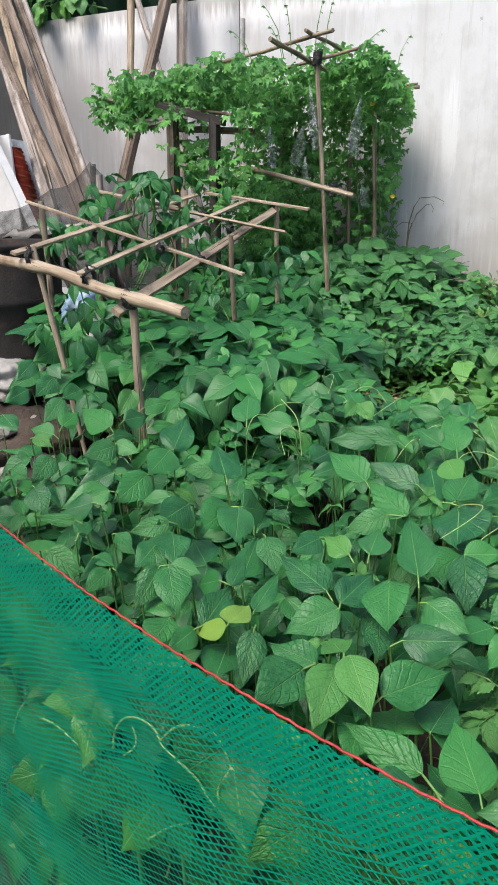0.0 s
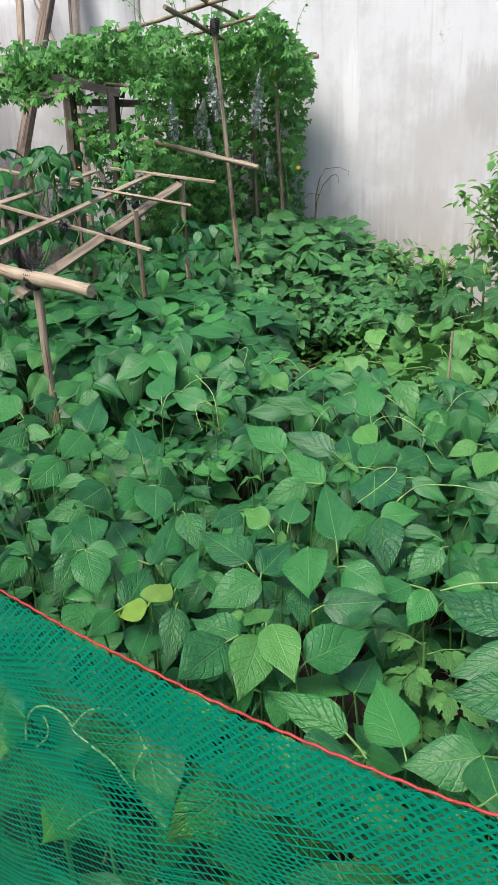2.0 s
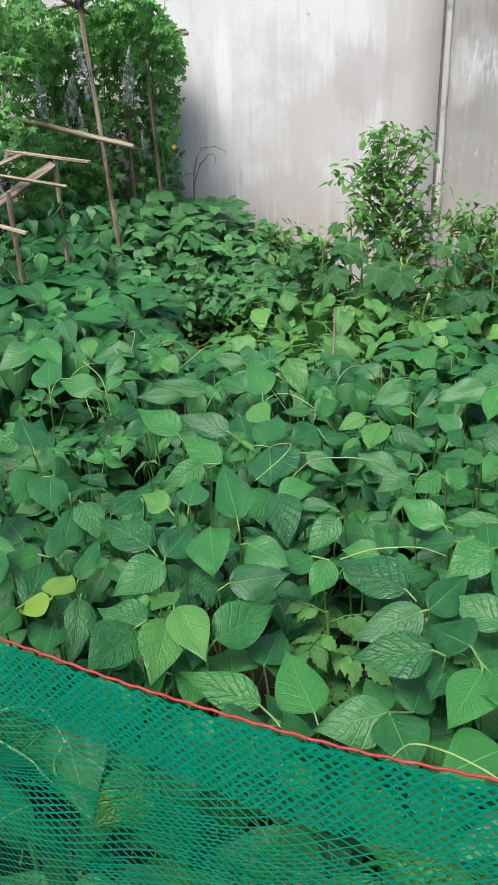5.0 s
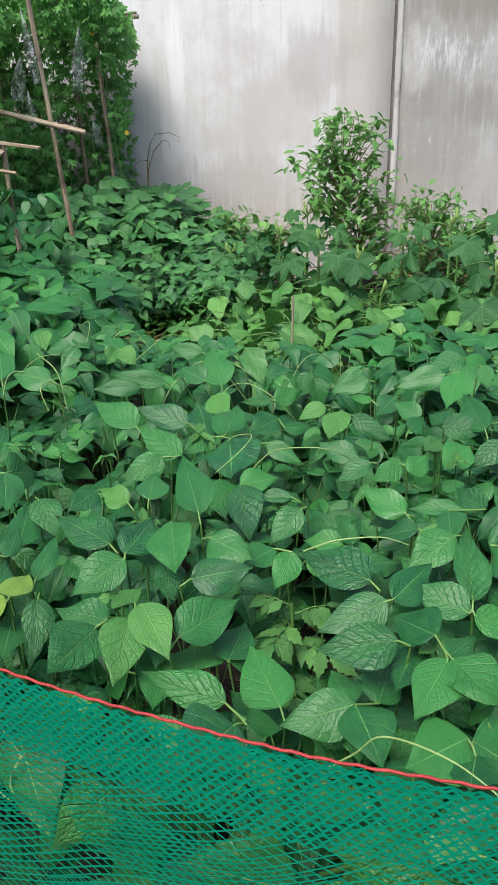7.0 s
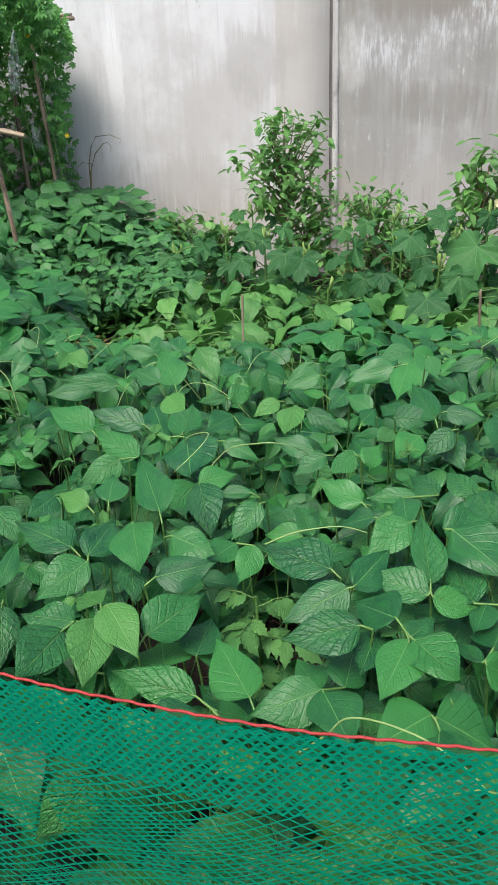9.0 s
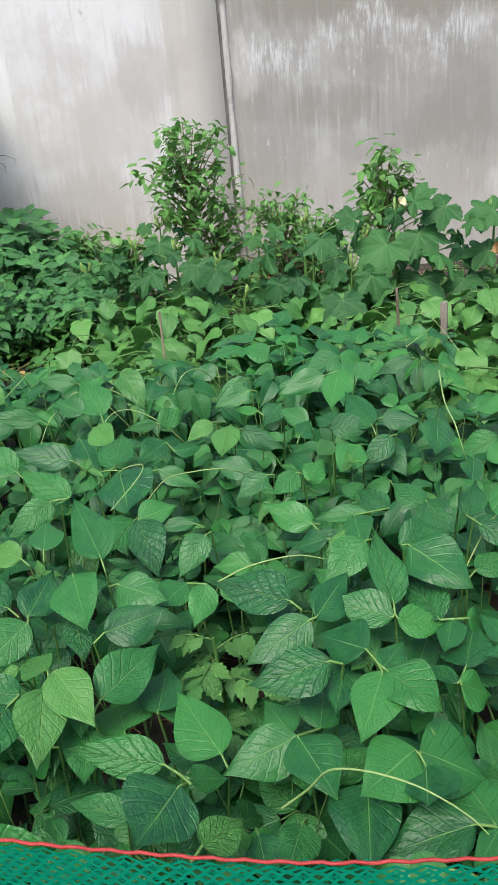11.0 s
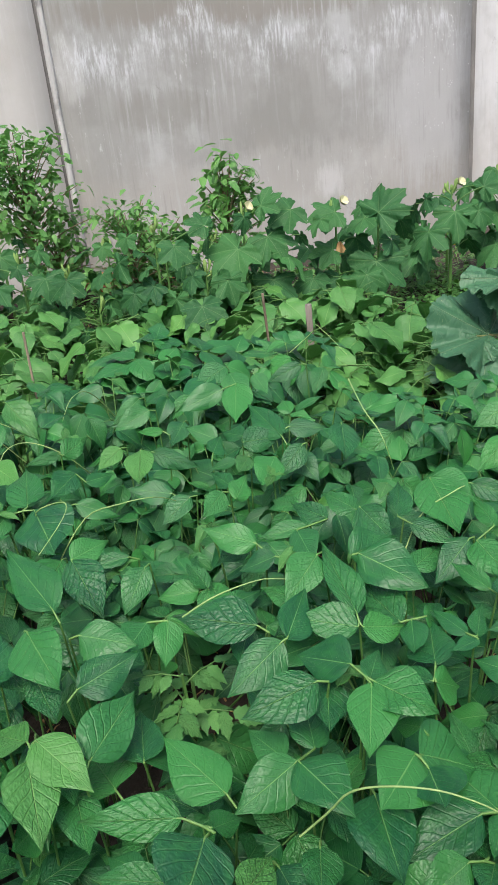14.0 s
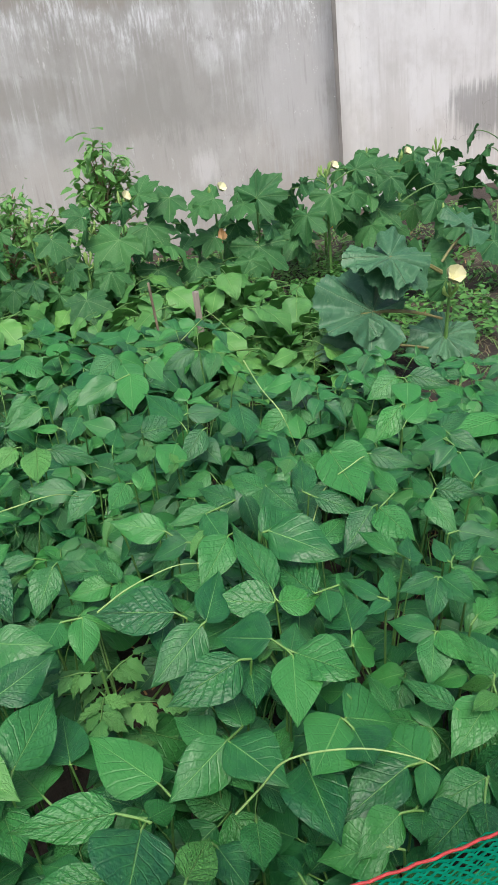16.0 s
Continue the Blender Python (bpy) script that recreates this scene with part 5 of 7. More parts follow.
for i in range(26):
    x, y = -1.5 + R.gauss(0, 0.2), 4.82 + R.gauss(0, 0.2)
    bm = bmesh.new()
    add_leaf(bm, OVAL, Matrix.Scale(R.uniform(0.06, 0.12), 4), R, 2, 0.5, -0.2)
    leaf = thing("dry_leaf", "curled dry brown leaf on the soil", "dry leaf", (x, y, ground_height(x, y) + 0.03), "dry leaves on the bare patch", data=mesh_of("dry_leaf", bm, M_DRY))
    leaf.rotation_euler = (R.uniform(-0.4, 0.4), R.uniform(-0.4, 0.4), R.uniform(0, 6.28))


# ---- okra row ----
def okra_leaf_meshes(edge, material, n, seed, wave=0.12):
    rng, out = random.Random(seed), []
    for i in range(n):
        bm = bmesh.new()
        add_hand(bm, edge, Matrix(), rng, rng.uniform(0.05, 0.4), rng.uniform(0.4, 1.0) * wave)
        out.append(mesh_of("leaf", bm, material))
    return out


MESH_OKRA = okra_leaf_meshes(OKRA_EDGE, M_OKRA, 5, 41)
MESH_OKRA_WIDE = okra_leaf_meshes(OKRA_WIDE, M_OKRA, 3, 42)
MESH_OKRA_OLD = okra_leaf_meshes(OKRA_WIDE, M_OKRA_OLD, 4, 43, 0.2)


def petals(bm, at, up, size, n=5, open_angle=50):
    q = Vector(up).to_track_quat("Z", "Y").to_matrix().to_4x4()
    for k in range(n):
        m = Matrix.Translation(at) @ q @ Matrix.Rotation(2 * math.pi * k / n, 4, "Z") @ Matrix.Rotation(radians(90 - open_angle), 4, "X") @ Matrix.Scale(size, 4)
        add_leaf(bm, ((0, 0.12), (0.4, 0.36), (0.75, 0.46), (1, 0.25)), m, R, 2, 0.2, -0.2)


def okra_plant(at, height, leaves, size, seed, flower=False, meshes=None, label="tall okra plant with broad lobed leaves", faded=False, lean=(0, 0)):
    rng = random.Random(seed)
    plant = thing("okra_plant", label, "okra plant", (at[0], at[1], ground_height(*at)), "okra plants by the wall")
    top = Vector((lean[0], lean[1], height))
    bm = bmesh.new()
    tube(bm, arc((0, 0, -0.08), top, 0.02, 6), [0.014, 0.013, 0.012, 0.011, 0.009, 0.007, 0.005], 7)
    part("stem", bm, M_STEM, plant)
    for i in range(leaves):
        f = 0.3 + 0.68 * (i + 0.5) / leaves
        p0 = Vector((0, 0, 0)).lerp(top, f)
        yaw = math.pi + (i * 2.4 + rng.uniform(-0.5, 0.5) + seed + math.pi) % (2 * math.pi) - math.pi
        yaw = math.pi + (yaw - math.pi) * 0.75
        s = size * rng.uniform(0.75, 1.1) * (1.0 if f < 0.8 else 0.7)
        r = s * rng.uniform(0.8, 1.25)
        p1 = p0 + Vector((-math.sin(yaw) * r, math.cos(yaw) * r, s * rng.uniform(0.1, 0.5)))
        bm = bmesh.new()
        tube(bm, arc(p0, p1, 0.03, 4), [0.005, 0.0045, 0.004, 0.004, 0.0035], 5)
        stalk = part("leaf_stalk", bm, M_STEM, plant)
        leaf = part("leaf", rng.choice(meshes or MESH_OKRA), None, stalk)
        leaf.matrix_basis = Matrix.Translation(p1) @ Matrix.Rotation(yaw + rng.uniform(-0.4, 0.4), 4, "Z") @ Matrix.Rotation(-radians(rng.uniform(25, 75)), 4, "X") @ Matrix.Rotation(radians(rng.uniform(-25, 25)), 4, "Y") @ Matrix.Scale(s * 0.66, 4)
    for k in range(5):
        bm = bmesh.new()
        a = rng.uniform(0, 6.28)
        p = top + Vector((math.cos(a) * 0.035, math.sin(a) * 0.035, rng.uniform(-0.03, 0.05)))
        tube(bm, [top - Vector((0, 0, 0.04)), p, p + Vector((0, 0, 0.018)), p + Vector((0, 0, 0.035))], [0.003, 0.010, 0.009, 0.001], 6)
        part("bud", bm, M_BUD, plant)
    if flower:
        bm = bmesh.new()
        petals(bm, top + Vector((0.03, -0.04, 0.03)), (0.3, -0.8, 0.6), 0.05)
        part("flower", bm, M_FLOWER, plant, "pale cream open flower")
    if faded:
        bm = bmesh.new()
        petals(bm, top * 0.72 + Vector((0.0, -0.05, 0.0)), (0.0, -0.2, -1), 0.075, 5, 20)
        part("flower", bm, M_DRY, plant, "withered brown flower hanging down")
    return plant


okra_plant((0.58, 5.05), 0.78, 7, 0.26, 3, label="okra plant with bare lower stem and curling stalks")
okra_plant((0.30, 5.4), 0.66, 7, 0.26, 17)
okra_plant((-0.30, 5.65), 0.62, 8, 0.27, 4, label="low okra plant with broad lobed leaves")
okra_plant((-0.98, 5.75), 0.52, 7, 0.27, 44, label="low okra plant beside the bean thicket")
okra_plant((-0.42, 6.15), 0.78, 8, 0.25, 45, label="okra plant in bud before the chilli bush")
okra_plant((-0.62, 5.9), 0.62, 7, 0.24, 14, label="low okra plant among weeds")
okra_plant((0.02, 5.5), 0.52, 7, 0.26, 15, label="low okra plant among weeds")
okra_plant((0.15, 5.0), 0.36, 6, 0.24, 16, label="young okra plant among weeds")
okra_plant((0.85, 4.85), 0.5, 7, 0.28, 29, label="young okra plant among weeds")
def okra_leaf(plant, joint, tip, mesh, grow=1.0, turned=(-0.2, -0.62, 0.75)):
    """One more leaf of an okra plant, from where its blade meets the stalk to its tip."""
    j, y = Vector(joint) - plant.location, Vector(tip) - Vector(joint)
    size = y.length * grow
    y.normalize()
    low = max(min(j.z - 0.12, 0.7), 0.05)
    bm = bmesh.new()
    tube(bm, arc((0, 0, low), j, 0.02, 5), [0.007, 0.0065, 0.006, 0.0055, 0.005, 0.004], 6)
    stalk = part("leaf_stalk", bm, M_REDSTALK if mesh in MESH_OKRA_OLD else M_STEM, plant)
    face = Vector(turned)
    z = (face - y * face.dot(y)).normalized()
    x = y.cross(z)
    m = Matrix(((x.x, y.x, z.x, j.x), (x.y, y.y, z.y, j.y), (x.z, y.z, z.z, j.z), (0, 0, 0, 1)))
    part("leaf", mesh, None, stalk).matrix_basis = m @ Matrix.Scale(size, 4)


ROW = [okra_plant((0.62, 4.95), 0.62, 2, 0.26, 46, label="okra plant with curling stalks"), okra_plant((1.17, 5.0), 0.80, 4, 0.30, 5, True, label="flowering okra plant with broad lobed leaves"),
       okra_plant((1.80, 4.92), 0.78, 3, 0.30, 7, True, label="flowering okra plant with a withered bloom", faded=True), okra_plant((2.20, 5.1), 0.72, 5, 0.32, 8),
       okra_plant((2.70, 4.95), 0.80, 4, 0.28, 9, True, label="slender flowering okra plant"), okra_plant((3.34, 4.95), 0.80, 5, 0.33, 11, True, label="flowering okra plant with broad lobed leaves")]
for k, (joint, tip) in enumerate((((1.080, 4.850, 0.612), (0.825, 4.796, 0.437)), ((1.289, 4.850, 0.664), (1.379, 4.649, 0.494)), ((0.963, 4.850, 0.400), (0.824, 4.721, 0.178)), ((1.309, 4.850, 0.376), (1.256, 4.694, 0.173)), ((1.589, 4.850, 0.343), (1.474, 4.748, 0.192)), ((1.462, 4.850, 0.812), (1.243, 4.822, 0.717)), ((1.740, 4.850, 0.512), (1.537, 4.873, 0.527)), ((1.767, 4.850, 0.758), (1.531, 4.873, 0.747)), ((2.061, 4.850, 0.389), (1.985, 4.662, 0.107)))):
    okra_leaf(min(ROW, key=lambda p: abs(p.location.x - joint[0])), joint, tip, MESH_OKRA[k % 5], 0.8)
for k, (joint, tip) in enumerate((((0.877, 4.850, 0.786), (0.727, 4.880, 0.859)), ((2.086, 4.850, 0.715), (2.283, 4.797, 0.914)), ((3.074, 4.850, 0.480), (3.310, 4.700, 0.526)), ((3.004, 4.850, 0.592), (2.786, 4.908, 0.661)), ((3.060, 4.850, 0.760), (3.256, 4.729, 0.829)), ((3.597, 4.850, 0.583), (3.775, 4.774, 0.723)), ((2.667, 4.850, 0.644), (2.631, 4.688, 0.442)), ((2.891, 4.850, 0.784), (3.041, 4.767, 0.887)), ((1.259, 4.850, 0.861), (1.408, 4.763, 0.955)), ((1.776, 4.850, 0.314), (1.647, 4.753, 0.162)), ((2.393, 4.850, 0.435), (2.407, 4.697, 0.293)), ((0.502, 4.850, 0.458), (0.362, 4.786, 0.359)), ((3.172, 4.850, 0.341), (3.200, 4.685, 0.187)))):
    okra_leaf(min(ROW, key=lambda p: abs(p.location.x - joint[0])), joint, tip, MESH_OKRA[(k + 2) % 5], 0.8)
okra_plant((1.05, 5.4), 0.62, 5, 0.30, 6)
okra_plant((1.5, 5.25), 0.55, 5, 0.30, 31)
okra_plant((3.9, 5.2), 0.80, 11, 0.36, 12)
okra_plant((4.4, 5.0), 0.80, 10, 0.36, 13)
okra_plant((3.6, 5.7), 0.74, 9, 0.36, 18)
okra_plant((2.5, 5.6), 0.66, 8, 0.34, 19)
okra_plant((3.0, 5.5), 0.70, 8, 0.34, 10)
okra_plant((3.1, 4.1), 0.5, 6, 0.36, 27, False, MESH_OKRA_WIDE, "big-leaved okra plant on bare soil")
big = okra_plant((1.97, 2.80), 0.46, 0, 0.3, 21, label="big-leaved grey-green okra plant in flower", lean=(0.03, -0.02))
for k, (joint, tip) in enumerate((((1.588, 2.800, 0.450), (1.273, 2.964, 0.618)), ((1.557, 2.800, 0.290), (1.271, 2.902, 0.364)), ((1.692, 2.800, 0.663), (1.423, 2.898, 0.744)), ((1.686, 2.800, 0.672), (1.830, 2.596, 0.517)), ((2.140, 2.800, 0.715), (1.991, 2.922, 0.825)), ((1.984, 2.800, 0.246), (1.730, 2.836, 0.222)), ((1.997, 2.800, 0.243), (2.153, 2.629, 0.161)), ((1.529, 2.800, 0.453), (1.315, 2.828, 0.445)))):
    okra_leaf(big, joint, tip, MESH_OKRA_OLD[k % 4], 0.72, (-0.12, -0.5, 0.85) if k not in (2, 4) else (0.1, -0.2, 1.0))
okra_leaf(big, (1.994, 2.800, 0.505), (1.915, 2.840, 0.630), MESH_OKRA_WIDE[0], 0.8, (-0.3, -0.7, 0.5))
bm = bmesh.new()
petals(bm, Vector((1.959, 2.720, 0.531)) - big.location, (-0.2, -0.75, 0.6), 0.075, 5, 42)
part("flower", bm, M_FLOWER, big, "pale cream open flower")

# ---- pepper bushes against the wall ----
MESH_PEPPER = leaf_meshes("leaf", OVAL, M_PEPPER, 4, 2, 51, (0.1, 0.5), (0.05, 0.4))


def bush(at, height, width, count, seed, label, low=0.35, size=0.075):
    rng = random.Random(seed)
    plant = thing("pepper_bush", label, "pepper bush", (at[0], at[1], ground_height(*at)), "pepper bushes by the wall")
    bm, tips = bmesh.new(), []
    tube(bm, [(0, 0, -0.1), (0.01, 0, height * 0.35), (-0.01, 0.01, height * 0.6)], [0.017, 0.013, 0.009], 6)
    for i in range(38):
        a, f = i * 2.4 + rng.uniform(-0.4, 0.4), low + (1 - low) * (i + 0.5) / 38
        start = Vector((0, 0, height * min(f * 0.75, 0.6)))
        r = width * (0.35 + 0.65 * rng.random()) * (1.25 - f * 0.75)
        end = Vector((math.cos(a) * r, math.sin(a) * r * 0.8, height * (f + rng.uniform(-0.04, 0.05))))
        pts = arc(start, end, 0.03, 4)
        tube(bm, pts, [0.007, 0.006, 0.005, 0.004, 0.003], 5, False)
        tips += [pts[2], pts[3], pts[4], pts[4]]
    part("branch_frame", bm, M_WOODY, plant)
    bm = bmesh.new()
    for i in range(count):
        t = rng.choice(tips) + Vector((rng.gauss(0, 0.05), rng.gauss(0, 0.05), rng.gauss(0, 0.045)))
        m = Matrix.Translation(t) @ Matrix.Rotation(rng.uniform(0, 6.28), 4, "Z") @ Matrix.Rotation(-radians(rng.uniform(-20, 50)), 4, "X") @ Matrix.Rotation(radians(rng.uniform(-30, 30)), 4, "Y") @ Matrix.Scale(size * rng.uniform(0.7, 1.3), 4)
        if i < 90:
            part("leaf", rng.choice(MESH_PEPPER), None, plant).matrix_basis = m
        else:
            add_leaf(bm, ((0, 0.03), (0.3, 0.27), (0.7, 0.2), (1, 0.01)), m, rng, 2, rng.uniform(0.1, 0.5), rng.uniform(0.05, 0.4))
    part("foliage", bm, M_PEPPER, plant, kind="stuff")
    return plant


bush((-0.16, 6.40), 1.47, 0.62, 820, 1, "tall bushy chilli plant against the wall", 0.5, 0.085)
bush((0.0, 6.5), 0.75, 0.5, 420, 7, "low chilli bush at the wall foot", 0.3, 0.085)
bush((1.28, 5.75), 1.13, 0.36, 420, 2, "small dark chilli bush behind the okra", 0.4, 0.09)
bush((0.50, 5.55), 0.95, 0.42, 800, 5, "feathery green bush beside the wall joint", 0.3, 0.06)
bush((0.75, 5.9), 0.72, 0.45, 400, 8, "low green bush at the wall foot", 0.3, 0.08)
bush((-1.15, 6.6), 0.72, 0.4, 380, 12, "low green bush at the wall foot", 0.3, 0.08)
bush((-0.75, 6.5), 0.66, 0.45, 400, 9, "low green bush at the wall foot", 0.3, 0.08)


# ---- the netting fence ----
EDGE = ((-2.14, 1.33, 1.0), (-1.32, 0.89, 0.98), (-0.634, 0.577, 0.98), (-0.322, 0.459, 0.98), (-0.092, 0.397, 0.98), (0.062, 0.374, 0.98), (0.25, 0.365, 0.98), (0.66, 0.38, 0.99), (1.3, 0.42, 1.0))


def along_edge(s):
    """The net's upper edge, s from 0 to 1, smoothly through its points."""
    n = len(EDGE) - 1
    i = min(int(s * n), n - 1)
    f = s * n - i
    p = [Vector(EDGE[min(max(k, 0), n)]) for k in (i - 1, i, i + 1, i + 2)]
    return 0.5 * (2 * p[1] + (p[2] - p[0]) * f + (2 * p[0] - 5 * p[1] + 4 * p[2] - p[3]) * f * f + (3 * p[1] - p[0] - 3 * p[2] + p[3]) * f ** 3)


LINE = [along_edge(i / 400) for i in range(401)]
LENGTHS = [0.0]
for a, b in zip(LINE, LINE[1:]):
    LENGTHS.append(LENGTHS[-1] + (b - a).length)


def edge_at(d):
    d = min(max(d, 0), LENGTHS[-1] - 1e-4)
    i = int(np.searchsorted(LENGTHS, d, side="right")) - 1
    return LINE[i].lerp(LINE[i + 1], (d - LENGTHS[i]) / (LENGTHS[i + 1] - LENGTHS[i]))


def net_point(d, h):
    """A place on the hanging net: d along the edge, h down from it."""
    p = edge_at(d)
    sway = 0.05 * h + 0.018 * noise.noise((d * 2.2, h * 1.5, 0)) * min(h * 8, 1) + 0.010 * noise.noise((d * 9, h * 4, 3)) * min(h * 8, 1)
    drop = h + 0.010 * noise.noise((d * 3, h * 5, 8)) * min(h * 10, 1)
    return Vector((p.x + 0.01 * noise.noise((d * 3, h * 4, 6)) * min(h * 8, 1) - 0.15 * sway, p.y - sway, p.z - drop))


fence = thing("net_fence", "sagging green nylon netting with a red cord edge", "netting", (0, 0, 0))
CELL, ROWS = 0.0084, 235
cells = int(LENGTHS[-1] / CELL)
verts, faces = [], []
for k in range(ROWS):
    h0 = 0.004 + k * 0.0037 + 0.004 * noise.noise((k * 0.11, 3, 1))
    for i in range(cells + 1):
        d = i * CELL
        squeeze = 0.5 + 0.5 * noise.noise((d * 2.3, k * 0.06, 20))
        amp = 0.0021 * (0.55 + 0.75 * squeeze)
        h = max(h0 + (amp if (i + k) % 2 else -amp), 0.0005)
        p = net_point(d, h)
        w = 0.00058 + 0.0009 * min(max(0.5 + 1.1 * noise.noise((d * 4.5, k * 0.05, 9)), 0), 1)
        verts += [(p.x, p.y, p.z + w), (p.x, p.y, p.z - w)]
        if i:
            b = len(verts)
            faces.append((b - 4, b - 3, b - 1, b - 2))
me = bpy.data.meshes.new("netting")
me.from_pydata(verts, [], faces)
me.materials.append(M_NET)
part("netting", me, None, fence, kind="stuff")
# where the net is folded on itself a second layer shows
verts, faces = [], []
for k in range(ROWS):
    last = False
    for i in range(cells + 1):
        d = (i + 0.35) * CELL
        fold = noise.noise((d * 1.6, k * 0.035, 31)) + 0.5 * noise.noise((d * 5, k * 0.1, 33)) > 0.08
        p = net_point(d, 0.006 + k * 0.0037 + (0.0018 if (i + k) % 2 else -0.0018))
        w = 0.0008
        verts += [(p.x, p.y + 0.006, p.z + w), (p.x, p.y + 0.006, p.z - w)]
        if fold and last:
            b = len(verts)
            faces.append((b - 4, b - 3, b - 1, b - 2))
        last = fold
me = bpy.data.meshes.new("fold")
me.from_pydata(verts, [], faces)
me.materials.append(M_NET)
part("fold", me, None, fence, kind="stuff")
# the doubled hem under the cord
verts, faces = [], []
for k in range(15):
    for i in range(cells * 2 + 1):
        d = i * CELL / 2
        p = net_point(d, 0.002 + k * 0.0042 + (0.0016 if (i + k) % 2 else -0.0016))
        verts += [(p.x, p.y - 0.004, p.z + 0.0014), (p.x, p.y - 0.004, p.z - 0.0014)]
        if i:
            b = len(verts)
            faces.append((b - 4, b - 3, b - 1, b - 2))
me = bpy.data.meshes.new("hem")
me.from_pydata(verts, [], faces)
me.materials.append(M_NET)
part("hem", me, None, fence, kind="stuff")
bm = bmesh.new()
pts = [edge_at(i * 0.006) + Vector((0, 0.0005 * math.sin(i * 1.9), 0.0015 + 0.0005 * math.cos(i * 1.9) + 0.0015 * noise.noise((i * 0.07, 0, 0)))) for i in range(int(LENGTHS[-1] / 0.006))]
tube(bm, pts, 0.0011, 6)
part("cord", bm, M_CORD, fence, "twisted red cord along the top edge")
for x in (0.02, 0.5, 0.985):
    p = edge_at(x * LENGTHS[-1])
    bm = bmesh.new()
    tube(bm, [(p.x, p.y - 0.03, -0.2), (p.x, p.y - 0.02, p.z - 0.01)] if x != 0.5 else [(p.x, p.y - 0.02, -0.2), (p.x, p.y - 0.02, 0.3)], 0.014, 8)
    part("stake", bm, M_OLDBAM, fence)


# beans that press against the net from behind, and runners that have grown through it
rn = random.Random(88)
for k in range(34):
    d = LENGTHS[-1] * (0.10 + 0.80 * (k + rn.random()) / 34)
    foot = net_point(d, 0.5)
    plant = thing("bean_plant", "bean plant leaning against the green net", "bean plant", (foot.x, foot.y + 0.13, ground_height(foot.x, foot.y)), "bean plants at the net")
    bm = bmesh.new()
    tube(bm, [(0, 0, -0.05), (0.01, -0.01, 0.3), (0, -0.02, 0.62)], [0.005, 0.004, 0.003], 5)
    part("stem", bm, M_STEM, plant)
    for j in range(4):
        joint = net_point(d + rn.uniform(-0.09, 0.09), 0.13 + 0.14 * j + rn.uniform(-0.06, 0.06)) + Vector((0, rn.uniform(0.020, 0.045), 0)) - plant.location
        bm = bmesh.new()
        tube(bm, arc((0, -0.01, joint.z - 0.12), joint, 0.01, 4), [0.0026, 0.0025, 0.0023, 0.0021, 0.002], 5, False)
        stalk = part("leaf_stalk", bm, M_STEM, plant)
        turn = rn.uniform(-0.6, 0.6)
        for q in range(3):
            m = Matrix.Translation(joint) @ Matrix.Rotation(radians(rn.uniform(-38, -10)), 4, "X") @ Matrix.Rotation(radians(90), 4, "X") @ Matrix.Rotation(math.pi + turn + (q - 1) * 1.25, 4, "Z") @ Matrix.Rotation(radians(rn.uniform(-8, 8)), 4, "Y")
            part("leaflet", rn.choice(MESH_FLAT), None, stalk).matrix_basis = m @ Matrix.Scale(rn.uniform(0.06, 0.095), 4)


def runner(pts, label, r=0.0018):
    """A bean runner that bends smoothly through points."""
    fine = []
    for i in range(len(pts) - 1):
        p = [Vector(pts[min(max(j, 0), len(pts) - 1)]) for j in (i - 1, i, i + 1, i + 2)]
        fine += [0.5 * (2 * p[1] + (p[2] - p[0]) * f + (2 * p[0] - 5 * p[1] + 4 * p[2] - p[3]) * f * f + (3 * p[1] - p[0] - 3 * p[2] + p[3]) * f ** 3) for f in (0, 0.25, 0.5, 0.75)]
    bm = bmesh.new()
    tube(bm, fine, [r * (1 - 0.5 * i / len(fine)) for i in range(len(fine))], 6)
    thing("bean_runner", label, "bean runner", group="bean runners", data=mesh_of("bean_runner", bm, M_TENDRIL))


for pts in (((-0.417, 0.486, 0.802), (-0.413, 0.486, 0.825), (-0.396, 0.480, 0.851), (-0.371, 0.472, 0.867), (-0.345, 0.462, 0.871), (-0.333, 0.457, 0.860), (-0.311, 0.450, 0.858)),
            ((-0.398, 0.479, 0.805), (-0.381, 0.474, 0.825), (-0.376, 0.473, 0.840), (-0.384, 0.476, 0.854)),
            ((-0.337, 0.459, 0.863), (-0.314, 0.453, 0.892), (-0.287, 0.446, 0.908), (-0.265, 0.441, 0.911), (-0.253, 0.437, 0.900), (-0.246, 0.435, 0.885)),
            ((-0.311, 0.450, 0.857), (-0.287, 0.444, 0.851), (-0.274, 0.440, 0.840), (-0.261, 0.436, 0.834)),
            ((-0.593, 0.549, 0.734), (-0.545, 0.532, 0.751), (-0.509, 0.518, 0.757), (-0.474, 0.506, 0.758), (-0.450, 0.497, 0.763)),
            ((-0.617, 0.560, 0.760), (-0.616, 0.558, 0.741), (-0.639, 0.564, 0.709), (-0.652, 0.561, 0.667)),
            ((-0.358, 0.460, 0.731), (-0.323, 0.449, 0.774), (-0.287, 0.441, 0.804)),
            ((-0.246, 0.435, 0.888), (-0.261, 0.437, 0.856), (-0.255, 0.434, 0.838), (-0.245, 0.431, 0.822))):
    runner([(x, y + 0.010, z) for x, y, z in pts], "pale bean runner grown through the green net", 0.0014)


